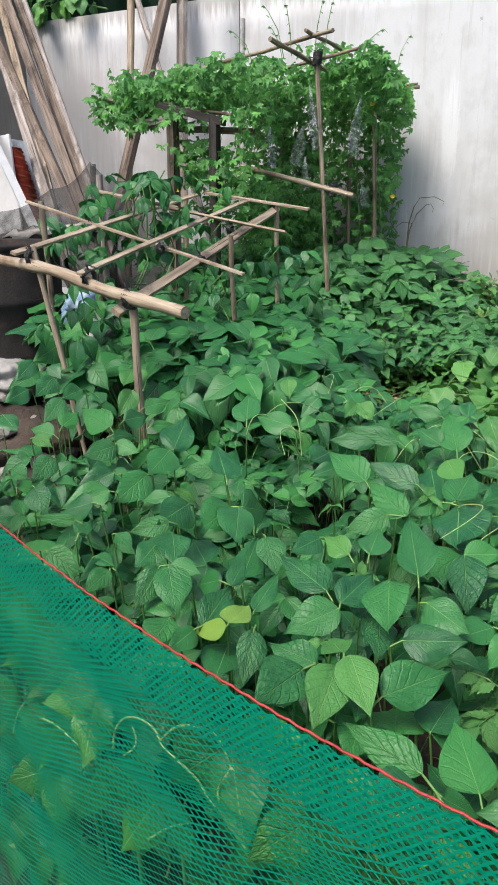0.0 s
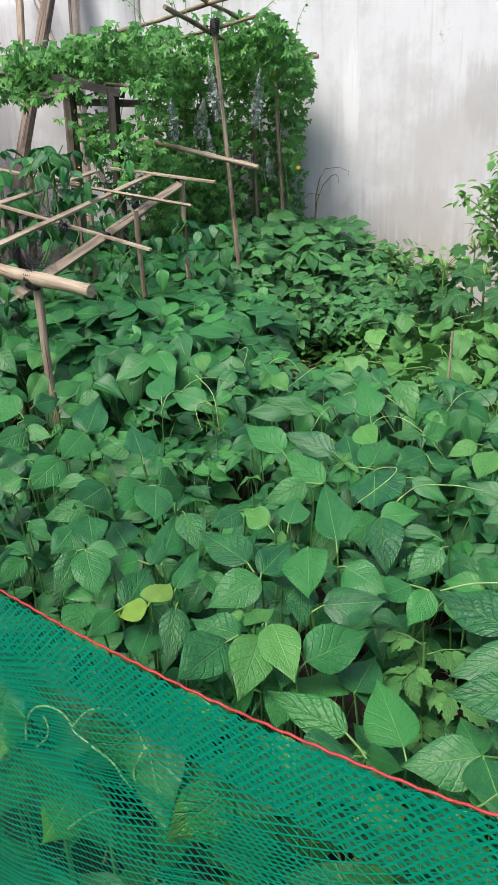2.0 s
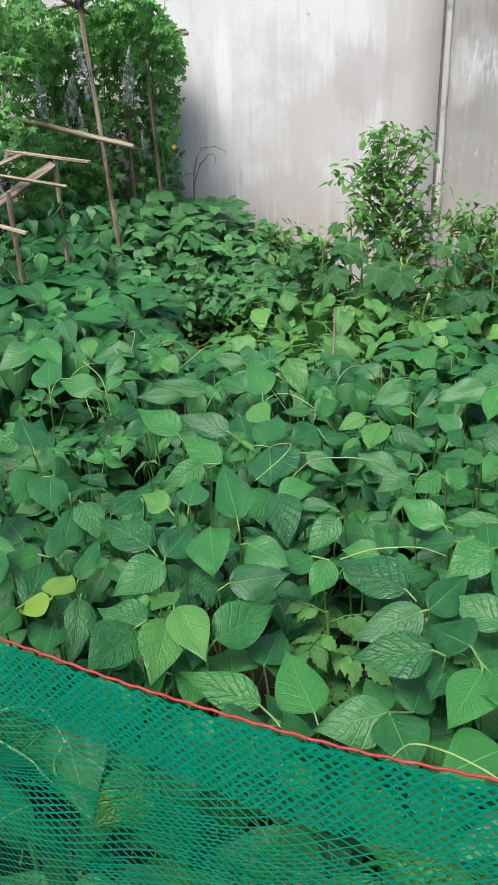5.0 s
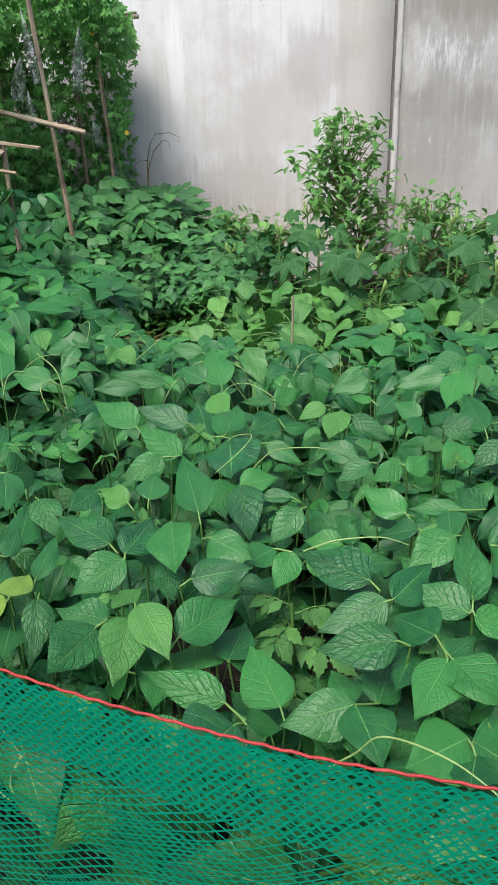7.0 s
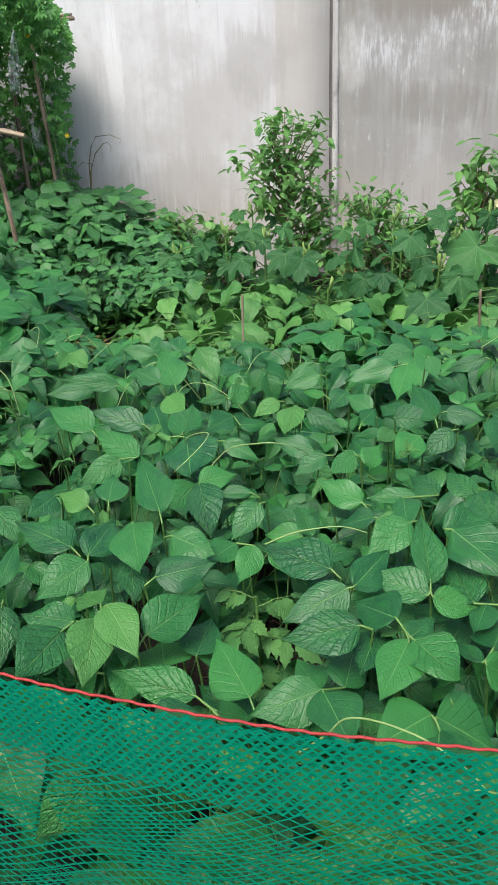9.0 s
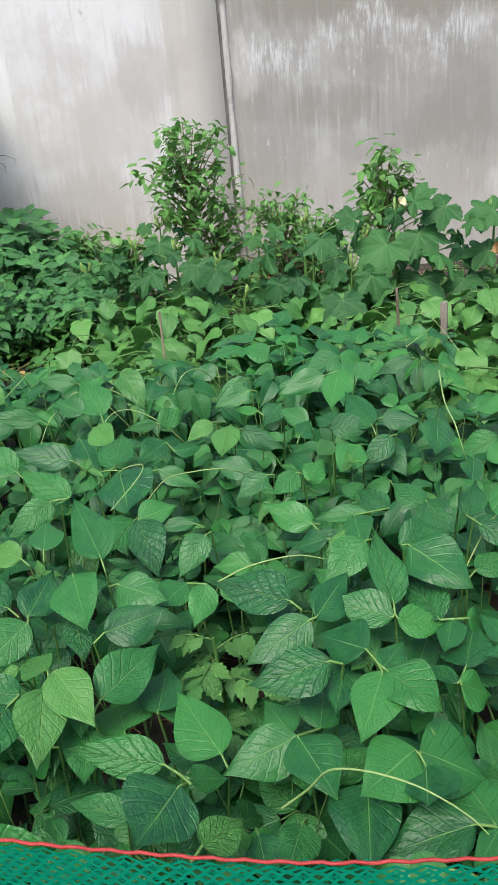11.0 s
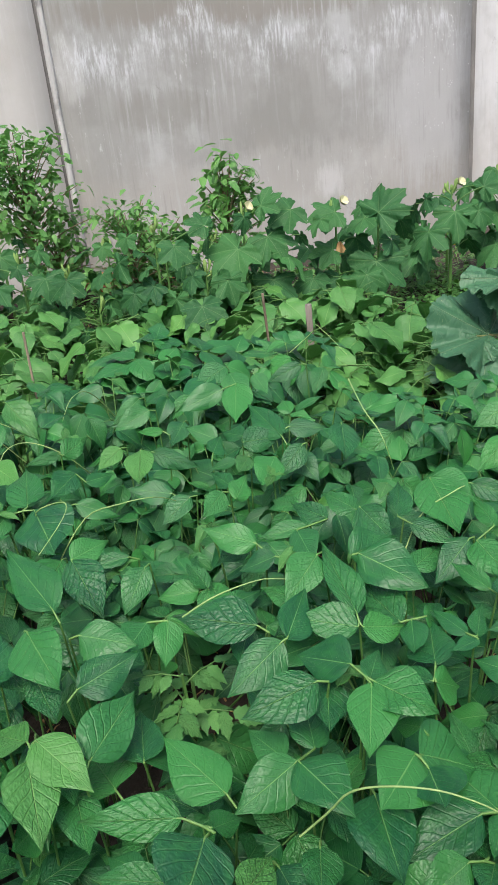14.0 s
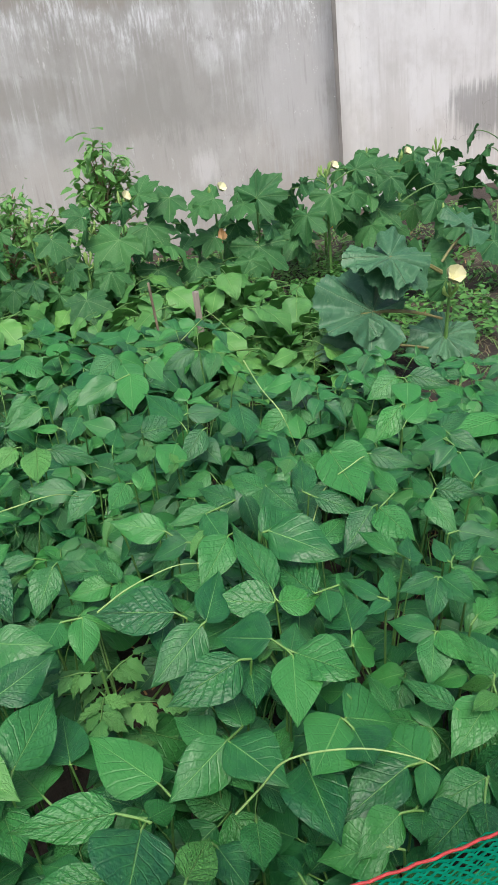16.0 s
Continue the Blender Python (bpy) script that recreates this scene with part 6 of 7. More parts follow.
# ---- poles, sticks and lashings ----
def rod(bm, length, r, bow=0.0, sides=8, nodes=0, rng=R):
    """A stick or bamboo cane along +z, with swollen nodes and a slight bend."""
    n, seed = (12 if nodes else 5), rng.uniform(0, 90)
    pts, rad = [], []
    for i in range(n + 1):
        f = i / n
        pts.append(Vector((r * 0.7 * noise.noise((seed + f * 3, 1, 0)), bow * 4 * f * (1 - f) + r * 0.7 * noise.noise((seed + f * 3, 5, 0)), length * f)))
        rad.append(r * (1 + (0.16 if nodes and i % 3 == 1 else 0.0)) * rng.uniform(0.92, 1.06))
    tube(bm, pts, rad, sides)


def lash(bm, at, r, n=3, axis=(1.0, -0.27, -0.1)):
    """Tight turns of black tie about a crossing, with loose ends."""
    at, axis = Vector(at), Vector(axis).normalized()
    side = axis.cross(Vector((0, 0, 1))).normalized()
    up = side.cross(axis)
    for lean in (-0.35, 0.35):
        pts = [at + axis * (0.011 * (t / 6.283 - n / 2) + lean * r * math.sin(t)) + side * (r * math.cos(t)) + up * (r * 1.15 * math.sin(t)) for t in (6.283 * n * j / (n * 10) for j in range(n * 10 + 1))]
        tube(bm, pts, 0.0036, 5, False)
    for k in range(2):
        tube(bm, [at + up * r, at + up * (r + 0.03) + side * R.uniform(-0.03, 0.03), at + axis * R.uniform(-0.05, 0.05) + up * (r + R.uniform(-0.02, 0.06)) + side * R.uniform(-0.06, 0.06)], 0.003, 4, False)


def plank(bm, length, wide, thick, seed=0.0):
    """A sawn board along +z with uneven edges."""
    n, vs = 8, []
    for i in range(n + 1):
        w = wide / 2 * (1 + 0.08 * noise.noise((seed * 3, i * 0.8, 3)))
        o = 0.01 * noise.noise((seed * 5, i * 0.6, 7))
        vs.append([bm.verts.new(Vector((x * w + o, y * thick / 2, length * i / n))) for x, y in ((-1, -1), (1, -1), (1, 1), (-1, 1))])
    for p, q in zip(vs, vs[1:]):
        for k in range(4):
            bm.faces.new((p[k], p[(k + 1) % 4], q[(k + 1) % 4], q[k]))
    bm.faces.new(vs[0][::-1]), bm.faces.new(vs[-1])


def board_at(a, b, wide, thick, turn=0.0):
    """A board from a to b: its mesh and its pose."""
    m, l = frame_to(a, b)
    bm = bmesh.new()
    plank(bm, l, wide, thick, a[0] + b[1])
    return bm, m @ Matrix.Rotation(turn, 4, "Z")


def cane_at(a, b, r, nodes=1, bow=0.0, sides=9):
    m, l = frame_to(a, b)
    bm = bmesh.new()
    rod(bm, l, r, bow, sides, nodes)
    return bm, m


# ---- low bamboo trellis ----
trellis = thing("bamboo_trellis", "low bamboo lattice lashed with black ties over the beans", "trellis")


def cane(parent, name, a, b, r, material, nodes=1, bow=0.0):
    bm, m = cane_at(a, b, r, nodes, bow)
    ob = part(name, bm, material, parent)
    ob.matrix_basis = m
    return ob


cane(trellis, "pole", (-2.95, 2.75, 1.10), (-1.48, 2.35, 0.94), 0.026, M_BAMBOO)
bm, at = board_at((-1.86, 2.42, 0.905), (-2.12, 4.50, 1.28), 0.042, 0.022, 0.6)
part("rail", bm, M_OLDBAM, trellis, smooth=False).matrix_basis = at
for a, b, r in (((-2.06, 2.45, 1.05), (-2.33, 4.55, 1.34), 0.011), ((-2.55, 2.58, 1.11), (-2.77, 4.6, 1.37), 0.012),
                ((-3.16, 3.35, 1.33), (-1.68, 3.20, 1.00), 0.010), ((-2.52, 3.85, 1.29), (-1.71, 3.75, 1.17), 0.010),
                ((-3.31, 4.10, 1.40), (-2.50, 3.90, 1.29), 0.012), ((-2.65, 4.50, 1.38), (-1.85, 4.40, 1.28), 0.012)):
    bm, at = board_at(a, b, r * 2.4, r * 1.1, R.uniform(-0.5, 0.5))
    part("slat", bm, M_BAMBOO, trellis, smooth=False).matrix_basis = at
for a, b, r in (((-1.80, 2.46, 0.94), (-1.77, 2.45, -0.1), 0.016), ((-2.46, 2.62, 1.14), (-2.18, 2.62, -0.1), 0.012), ((-1.94, 3.55, 1.16), (-1.92, 3.6, -0.1), 0.013),
                ((-2.10, 4.45, 1.30), (-2.08, 4.45, -0.1), 0.014), ((-2.80, 4.5, 1.40), (-2.85, 4.5, -0.1), 0.016), ((-3.1, 3.4, 1.33), (-3.1, 3.45, -0.1), 0.016)):
    cane(trellis, "leg", a, b, r, M_OLDBAM)
for p, r in (((-1.80, 2.44, 0.96), 0.038), ((-2.05, 2.50, 1.03), 0.036), ((-2.47, 2.62, 1.09), 0.036), ((-1.95, 3.25, 1.05), 0.026), ((-2.17, 3.22, 1.10), 0.022),
             ((-2.66, 3.30, 1.20), 0.022), ((-2.26, 3.83, 1.25), 0.024), ((-2.08, 3.8, 1.18), 0.022), ((-2.12, 4.46, 1.28), 0.026)):
    bm = bmesh.new()
    lash(bm, p, r * 0.82)
    part("lashing", bm, M_TIE, trellis, "black tie wound round a crossing")

# ---- bitter gourd arbour ----
arbour = thing("gourd_arbour", "stick arbour lashed together beside the wall", "arbour")
for a, b, r, m in (((-3.58, 5.9, 2.36), (-1.97, 5.0, 2.37), 0.016, M_OLDBAM), ((-3.59, 6.0, 2.21), (-1.86, 5.2, 2.29), 0.014, M_OLDBAM),
                   ((-2.37, 4.9, 2.34), (-2.21, 5.95, 2.20), 0.02, M_OLDBAM), ((-2.16, 5.0, 2.39), (-2.18, 5.95, 2.38), 0.016, M_OLDBAM),
                   ((-4.04, 5.2, 2.10), (-2.70, 5.2, 1.91), 0.014, M_OLDBAM), ((-3.46, 5.6, 2.35), (-3.35, 6.7, 2.34), 0.02, M_DARKWOOD),
                   ((-2.40, 6.65, 2.22), (-1.78, 6.4, 2.21), 0.011, M_OLDBAM), ((-2.84, 5.36, 1.58), (-1.88, 5.27, 1.36), 0.022, M_BAMBOO),
                   ((-3.9, 6.9, 2.25), (-1.9, 6.9, 2.25), 0.02, M_OLDBAM), ((-4.0, 5.3, 2.12), (-4.0, 6.9, 2.2), 0.018, M_OLDBAM)):
    cane(arbour, "cross_pole", a, b, r * 0.82, m)
for a, b, r in (((-2.20, 5.30, 2.30), (-2.00, 5.30, -0.1), 0.019), ((-2.10, 6.3, 2.25), (-2.00, 6.3, -0.1), 0.019), ((-2.95, 6.4, 2.33), (-2.97, 6.4, -0.1), 0.02),
                ((-3.9, 6.8, 2.25), (-3.9, 6.8, -0.1), 0.025), ((-2.5, 6.9, 2.3), (-2.5, 6.9, -0.1), 0.02)):
    cane(arbour, "post", a, b, r * 0.85, M_OLDBAM)
for p in ((-2.19, 5.29, 2.27), (-2.05, 5.3, 1.40), (-2.10, 6.3, 2.20)):
    bm = bmesh.new()
    lash(bm, p, 0.027, 8, (0.1, 0, 1))
    part("lashing", bm, M_TIE, arbour)

frame_t = thing("timber_frame", "old dark timber posts and rails under the vine", "timber frame")
for a, b, w, t, m in (((-3.28, 5.1, 2.02), (-3.30, 5.1, -0.1), 0.085, 0.06, M_DARKWOOD), ((-2.86, 5.0, 1.90), (-2.88, 5.0, -0.1), 0.07, 0.06, M_BLACKWOOD),
                      ((-3.63, 5.12, 1.88), (-3.22, 5.12, 1.93), 0.07, 0.05, M_GREYWOOD), ((-3.34, 5.03, 2.0), (-2.78, 5.0, 1.86), 0.07, 0.05, M_BLACKWOOD),
                      ((-3.55, 5.6, 1.89), (-2.85, 5.6, 1.84), 0.08, 0.05, M_DARKWOOD)):
    bm, at = board_at(a, b, w, t)
    part("post" if b[2] < 0 else "rail", bm, m, frame_t, smooth=False).matrix_basis = at


def to_ground(a, b):
    a, b = Vector(a), Vector(b)
    d = b - a
    return a + d * (a.z + 0.05) / -d.z


for a, b, w, t, m, text in (((-5.12, 7.25, 3.48), (-4.81, 6.6, 1.47), 0.075, 0, M_BAMBOO, "pale bamboo pole leaning on the wall"), ((-5.04, 7.2, 3.36), (-4.65, 6.9, 2.76), 0.06, 0, M_GREYWOOD, "thin grey pole leaning on the wall"),
                            ((-4.60, 7.2, 3.45), (-4.63, 6.2, 1.36), 0.13, 0.06, M_DARKWOOD, "dark weathered plank leaning on the wall"), ((-4.50, 7.26, 3.45), (-4.34, 6.9, 1.63), 0.14, 0.05, M_GREYWOOD, "grey weathered board leaning on the wall"),
                            ((-6.30, 6.6, 3.44), (-4.17, 5.0, 1.38), 0.085, 0.05, M_DARKWOOD, "long grey plank leaning on the wall"), ((-6.02, 6.2, 2.76), (-4.39, 4.9, 1.33), 0.085, 0.045, M_GREYWOOD, "bleached plank leaning with the others"),
                            ((-6.40, 6.9, 3.45), (-4.15, 5.1, 1.38), 0.08, 0.05, M_DARKWOOD, "brown plank leaning with the others"), ((-6.15, 6.7, 3.44), (-4.05, 5.05, 1.40), 0.05, 0, M_GREYWOOD, "thin barked pole leaning with the planks"), ((-6.5, 6.75, 3.44), (-4.45, 5.0, 1.36), 0.07, 0.04, M_OLDBAM, "narrow split board leaning with the others"), ((-6.17, 6.3, 2.94), (-4.28, 5.0, 1.36), 0.08, 0.05, M_DARKWOOD, "split plank leaning with the others")):
    bm, at = board_at(a, to_ground(a, b), w, t, R.uniform(0.2, 0.9)) if t else cane_at(a, to_ground(a, b), w / 2)
    ob = thing("leaning_pole" if not t else "leaning_plank", text, "plank", group="planks leaning on the wall", data=mesh_of("plank", bm, m, not t))
    ob.matrix_basis = at

# ---- roofing sheets, board and black mesh in the corner ----
def corrugated(a, b, c, material, name, label):
    """A wavy roofing sheet from corner a, b along its waves and c across."""
    a, b, c = Vector(a), Vector(b), Vector(c)
    across, along = c - a, b - a
    up = across.cross(along).normalized()
    bm, n = bmesh.new(), 120 if across.length > 1.5 else 48
    rows = []
    for j in range(3):
        rows.append([bm.verts.new(a + across * i / n + along * j / 2 + up * 0.012 * math.sin(i * 1.05 * (2.4 if across.length > 1.5 else 1.0))) for i in range(n + 1)])
    for p, q in zip(rows, rows[1:]):
        for i in range(n):
            bm.faces.new((p[i], p[i + 1], q[i + 1], q[i]))
    bmesh.ops.solidify(bm, geom=bm.faces[:], thickness=0.003)
    return thing(name, label, "roofing sheet", data=mesh_of(name, bm, material))


corrugated((-4.96, 5.02, 1.78), (-4.72, 5.0, 1.74), (-4.30, 4.96, -0.05), M_RED, "red_roofing_sheet", "red painted corrugated roofing sheet stood on edge")
corrugated((-5.40, 5.12, 1.90), (-4.90, 5.06, -0.05), (-4.75, 5.08, 1.80), M_BLUEGREY, "grey_roofing_sheet", "grey-blue corrugated roofing sheet behind the red one")
bm, at = board_at((-5.08, 4.86, 2.15), to_ground((-5.08, 4.86, 2.15), (-4.58, 4.80, 1.31)), 0.07, 0.03, 0.3)
thing("white_board", "narrow white painted board leaning in the corner", "board", data=mesh_of("white_board", bm, M_WHITE, False)).matrix_basis = at
bm = bmesh.new()
box(bm, (-0.36, -0.012, 0.0), (0.36, 0.012, 1.86))
bmesh.ops.bevel(bm, geom=bm.edges[:], offset=0.004, segments=1, affect="EDGES")
thing("white_sheet", "wide white sheet standing behind the narrow board", "board", data=mesh_of("white_sheet", bm, M_WHITE, False)).matrix_basis = pose(-5.0, 4.90, -0.03, -3, -6, 0)

black = thing("black_garden_mesh", "black garden mesh draped over short posts", "garden mesh")
bm = bmesh.new()
uvb = bm.loops.layers.uv.verify()
TOP = ((-4.75, 4.15, 1.20), (-4.35, 4.2, 1.25), (-3.77, 4.25, 1.41), (-3.45, 4.3, 1.585), (-3.22, 4.4, 1.46), (-2.95, 4.5, 1.30))
grid = []
for j in range(9):
    row = []
    for i in range(41):
        f = i / 40 * (len(TOP) - 1)
        k = min(int(f), len(TOP) - 2)
        p = Vector(TOP[k]).lerp(Vector(TOP[k + 1]), f - k)
        sag = 0.03 * math.sin(i * 0.9) * j / 8
        row.append((bm.verts.new(p + Vector((0.02 * j * math.sin(i * 0.5), -0.03 * j + sag, -(p.z - 0.75) * j / 8 - 0.05 * math.sin(math.pi * (f - k)) * (1 - j / 8)))), (i / 40 * 1.9, j / 8 * 0.7)))
    grid.append(row)
for p, q in zip(grid, grid[1:]):
    for i in range(40):
        f = bm.faces.new((p[i][0], p[i + 1][0], q[i + 1][0], q[i][0]))
        for loop, s in zip(f.loops, (p[i], p[i + 1], q[i + 1], q[i])):
            loop[uvb].uv = s[1]
part("mesh_sheet", bm, M_MESH, black)
for x, y, h in ((-3.45, 4.32, 1.57), (-3.22, 4.1, 1.49), (-4.5, 4.25, 1.2)):
    cane(black, "post", (x, y, h), (x + 0.02, y, -0.1), 0.022, M_GREYWOOD, 0)
cane(black, "rail", (-4.6, 4.18, 1.04), (-2.9, 4.1, 1.22), 0.018, M_GREYWOOD, 0)

# a crumpled strip of old plastic over the rail
bm = bmesh.new()
rows = [[bm.verts.new((-4.7 + 0.035 * i, 4.12 + 0.10 * j - 0.05 + 0.05 * noise.noise((i * 0.3, j * 2, 1)), 1.04 + 0.0038 * i + 0.06 * noise.noise((i * 0.25, j * 1.5, 5)) - 0.05 * abs(j - 1))) for i in range(46)] for j in range(4)]
for p, q in zip(rows, rows[1:]):
    for i in range(45):
        bm.faces.new((p[i], p[i + 1], q[i + 1], q[i]))
bmesh.ops.solidify(bm, geom=bm.faces[:], thickness=0.004)
thing("plastic_sheet", "crumpled grey plastic sheet laid over the rail", "plastic sheet", data=mesh_of("plastic_sheet", bm, M_SACK))

# a burnt drum, rubble and plastic at the edge of the bed
prof = tuple((r * 1.25, z * 1.18) for r, z in ((0.30, 0.0), (0.305, 0.02), (0.295, 0.03), (0.295, 0.28), (0.31, 0.30), (0.295, 0.32), (0.295, 0.58), (0.31, 0.60), (0.295, 0.62), (0.295, 0.86), (0.31, 0.885), (0.30, 0.90), (0.28, 0.895), (0.275, 0.4)))
drum = thing("burnt_drum", "charred rusty metal drum beside the bean bed", "drum", (-3.68, 3.62, 0.02))
for name, span in (("body", prof[:10]), ("rim", prof[9:])):
    bm = bmesh.new()
    rings = [[bm.verts.new((r * math.cos(a) * (1 + 0.03 * noise.noise((math.cos(a), math.sin(a), z * 2))), r * math.sin(a), z)) for a in (6.2832 * k / 36 for k in range(36))] for r, z in span]
    for p, q in zip(rings, rings[1:]):
        for k in range(36):
            bm.faces.new((p[k], p[(k + 1) % 36], q[(k + 1) % 36], q[k]))
    part(name, bm, M_CHAR, drum)


def lump(r, seed, flat=0.7, rough=0.35, detail=2):
    bm = bmesh.new()
    bmesh.ops.create_icosphere(bm, subdivisions=detail, radius=r)
    for v in bm.verts:
        q = v.co / r
        v.co *= 1 + rough * noise.noise(q * 1.6 + Vector((seed, seed * 2, 0))) + rough * 0.6 * noise.noise(q * 4.5 + Vector((seed, 3, 0))) + rough * 0.35 * noise.noise(q * 10 + Vector((seed, 9, 0)))
        v.co.z *= flat
    return bm


for i in range(60):
    x, y = R.uniform(-3.7, -2.15), R.uniform(1.9, 3.4)
    if x > -1.95 - 0.35 * (y - 1.2) or math.hypot(x + 3.68, y - 3.62) < 0.45:
        continue
    r = R.uniform(0.03, 0.11)
    thing("rubble_lump", "grey lump of broken cement on the ground", "rubble", (x, y, ground_height(x, y) + r * 0.35), "rubble by the bed", data=mesh_of("rubble", lump(r, i), M_RUBBLE, False))
thing("ash_mound", "low mound of dark soil and ash under the sack", "soil mound", (-3.12, 2.98, 0.02), data=mesh_of("ash_mound", lump(0.48, 31, 0.55, 0.4, 4), M_SOIL))
for i in range(34):
    a, d = R.uniform(0, 6.28), 0.42 * R.random() ** 0.5
    r = R.uniform(0.03, 0.08)
    thing("rubble_lump", "grey lump of broken cement on the ground", "rubble", (-3.08 + d * math.cos(a), 2.92 + d * math.sin(a), 0.03 + 0.26 * (1 - (d / 0.5) ** 2)), "rubble by the bed", data=mesh_of("rubble", lump(r, 200 + i), M_RUBBLE, False))
thing("woven_sack", "pale woven sack slumped on rubble", "sack", (-3.14, 3.06, 0.36), data=mesh_of("woven_sack", lump(0.19, 77, 0.55, 0.3, 4), M_SACK))
thing("plastic_bag", "crumpled blue and white plastic bag", "plastic bag", (-2.80, 3.32, 0.74), data=mesh_of("plastic_bag", lump(0.09, 99, 1.1, 0.6, 4), M_BLUEBAG))
thing("plastic_bag", "crumpled grey plastic sheet by the drum", "plastic bag", (-2.62, 3.25, 0.66), data=mesh_of("plastic_bag", lump(0.085, 45, 1.4, 0.6, 4), M_SACK))
cane(thing("bag_stick", "stick holding plastic bags off the ground", "stick"), "cane", (-2.68, 3.34, 0.85), (-2.65, 3.34, -0.1), 0.02, M_OLDBAM)

# ---- the vine on the arbour ----
vine = thing("gourd_vine", "bitter gourd vine covering the arbour with lobed leaves", "gourd vine")
rv = random.Random(5)
spots = []


def leafy(n, x, y, z, keep=None):
    for _ in range(n):
        p = Vector((rv.uniform(*x), rv.uniform(*y), rv.uniform(*z)))
        if keep is None or keep(p):
            spots.append(p)


def lumpy(p):
    return noise.noise(p * 1.7) > -0.28


def inside(p):
    """Keeps the wing of the vine within its true outline."""
    return p.x < -0.281 * p.y - 0.14 * max(noise.noise(p * 2.2), 0) - 0.16 * max(1.9 - p.z, 0) - 1.1 * max(p.z - 2.16, 0)


# roof, drooping skirts, the hanging wall of leaves and the wing to the side
leafy(2550, (-4.05, -1.75), (5.1, 7.2), (2.12, 2.34), lambda p: inside(p) and lumpy(p) and p.y > 5.1 + 0.25 * (p.x < -3.3) and p.y > 5.6 - 0.9 * (p.x < -2.6))
leafy(480, (-2.5, -1.75), (5.6, 7.0), (2.2, 2.44), lambda p: inside(p) and lumpy(p))
leafy(630, (-4.1, -2.9), (5.1, 5.5), (1.88, 2.2), lambda p: lumpy(p) and p.z > 2.02 - 0.14 * noise.noise((p.x * 5, 0, 0)) - 0.12 * (p.x < -3.55))
leafy(5100, (-3.35, -1.95), (6.3, 7.2), (0.55, 2.2), lambda p: inside(p) and noise.noise(p * 1.9 + Vector((3, 0, 0))) > -0.3 and (p.x < -2.62 or p.z > 1.98 + 0.2 * noise.noise(p * 3)) and not (-2.75 < p.x < -2.1 and p.y < 6.9 and p.z < 1.95))
leafy(620, (-2.62, -2.12), (6.95, 7.28), (0.8, 2.1), lambda p: noise.noise(p * 2.3) > -0.3)
leafy(1500, (-3.2, -2.62), (5.5, 6.6), (0.7, 2.2), lambda p: noise.noise(p * 2.1) > -0.15)
leafy(260, (-2.62, -2.35), (6.2, 6.7), (0.9, 2.1), lambda p: noise.noise(p * 2.6) > 0.1)
leafy(1200, (-2.1, -1.6), (5.7, 7.15), (1.6, 2.4), lambda p: inside(p) and p.z < 2.28 + 0.3 * noise.noise(p * 2.5) and p.z > 1.90 + 0.45 * (p.x + 2.05) - 0.25 * noise.noise(p * 4))
leafy(170, (-2.25, -1.75), (6.2, 6.9), (0.7, 1.75), lambda p: inside(p) and p.x < -1.85 - 0.12 * (1.7 - p.z) and noise.noise(p * 3) > 0.05)
leafy(630, (-3.35, -2.5), (4.85, 5.4), (1.2, 1.8), lambda p: noise.noise(p * 2.4 + Vector((9, 0, 0))) > 0.08)
leafy(520, (-3.75, -2.3), (4.85, 5.25), (1.84, 2.25), lambda p: noise.noise(p * 2.6 + Vector((2, 0, 0))) > -0.12)
MESH_GOURD = []
for i in range(5):
    bm = bmesh.new()
    add_hand(bm, GOURD_EDGE, Matrix(), rv, rv.uniform(0.1, 0.5), 0.07, (0.5, 1.0))
    MESH_GOURD.append(mesh_of("leaf", bm, M_GOURD))
bm = bmesh.new()
spots.sort(key=lambda p: p.y - 0.6 * p.z)
for i, p in enumerate(spots):
    yaw = rv.gauss(math.pi, 1.1)
    m = Matrix.Translation(p) @ Matrix.Rotation(yaw, 4, "Z") @ Matrix.Rotation(-radians(rv.uniform(15, 85)), 4, "X") @ Matrix.Rotation(radians(rv.uniform(-30, 30)), 4, "Y") @ Matrix.Scale(rv.uniform(0.04, 0.072), 4)
    if i % 5 == 0 and i < 1300:
        part("leaf", rv.choice(MESH_GOURD), None, vine).matrix_basis = m
    else:
        add_hand(bm, GOURD_FEW, m, rv, 0.3, 0.06, (1.0,))
part("foliage", bm, M_GOURD, vine, kind="stuff")
bm = bmesh.new()
for i in range(60):
    a, b = rv.choice(spots), rv.choice(spots)
    if (a - b).length < 1.2:
        tube(bm, arc(a, b, -0.06, 6), 0.003, 4, False)
for x, y in ((-2.9, 6.5), (-2.6, 6.7), (-2.3, 6.6), (-2.02, 6.35), (-2.8, 6.1)):
    tube(bm, [(x, y, -0.05), (x + 0.05, y, 0.8), (x - 0.04, y, 1.6), (x, y, 2.2)], 0.005, 5, False)
part("vine_stem", bm, M_STEM, vine, kind="stuff")
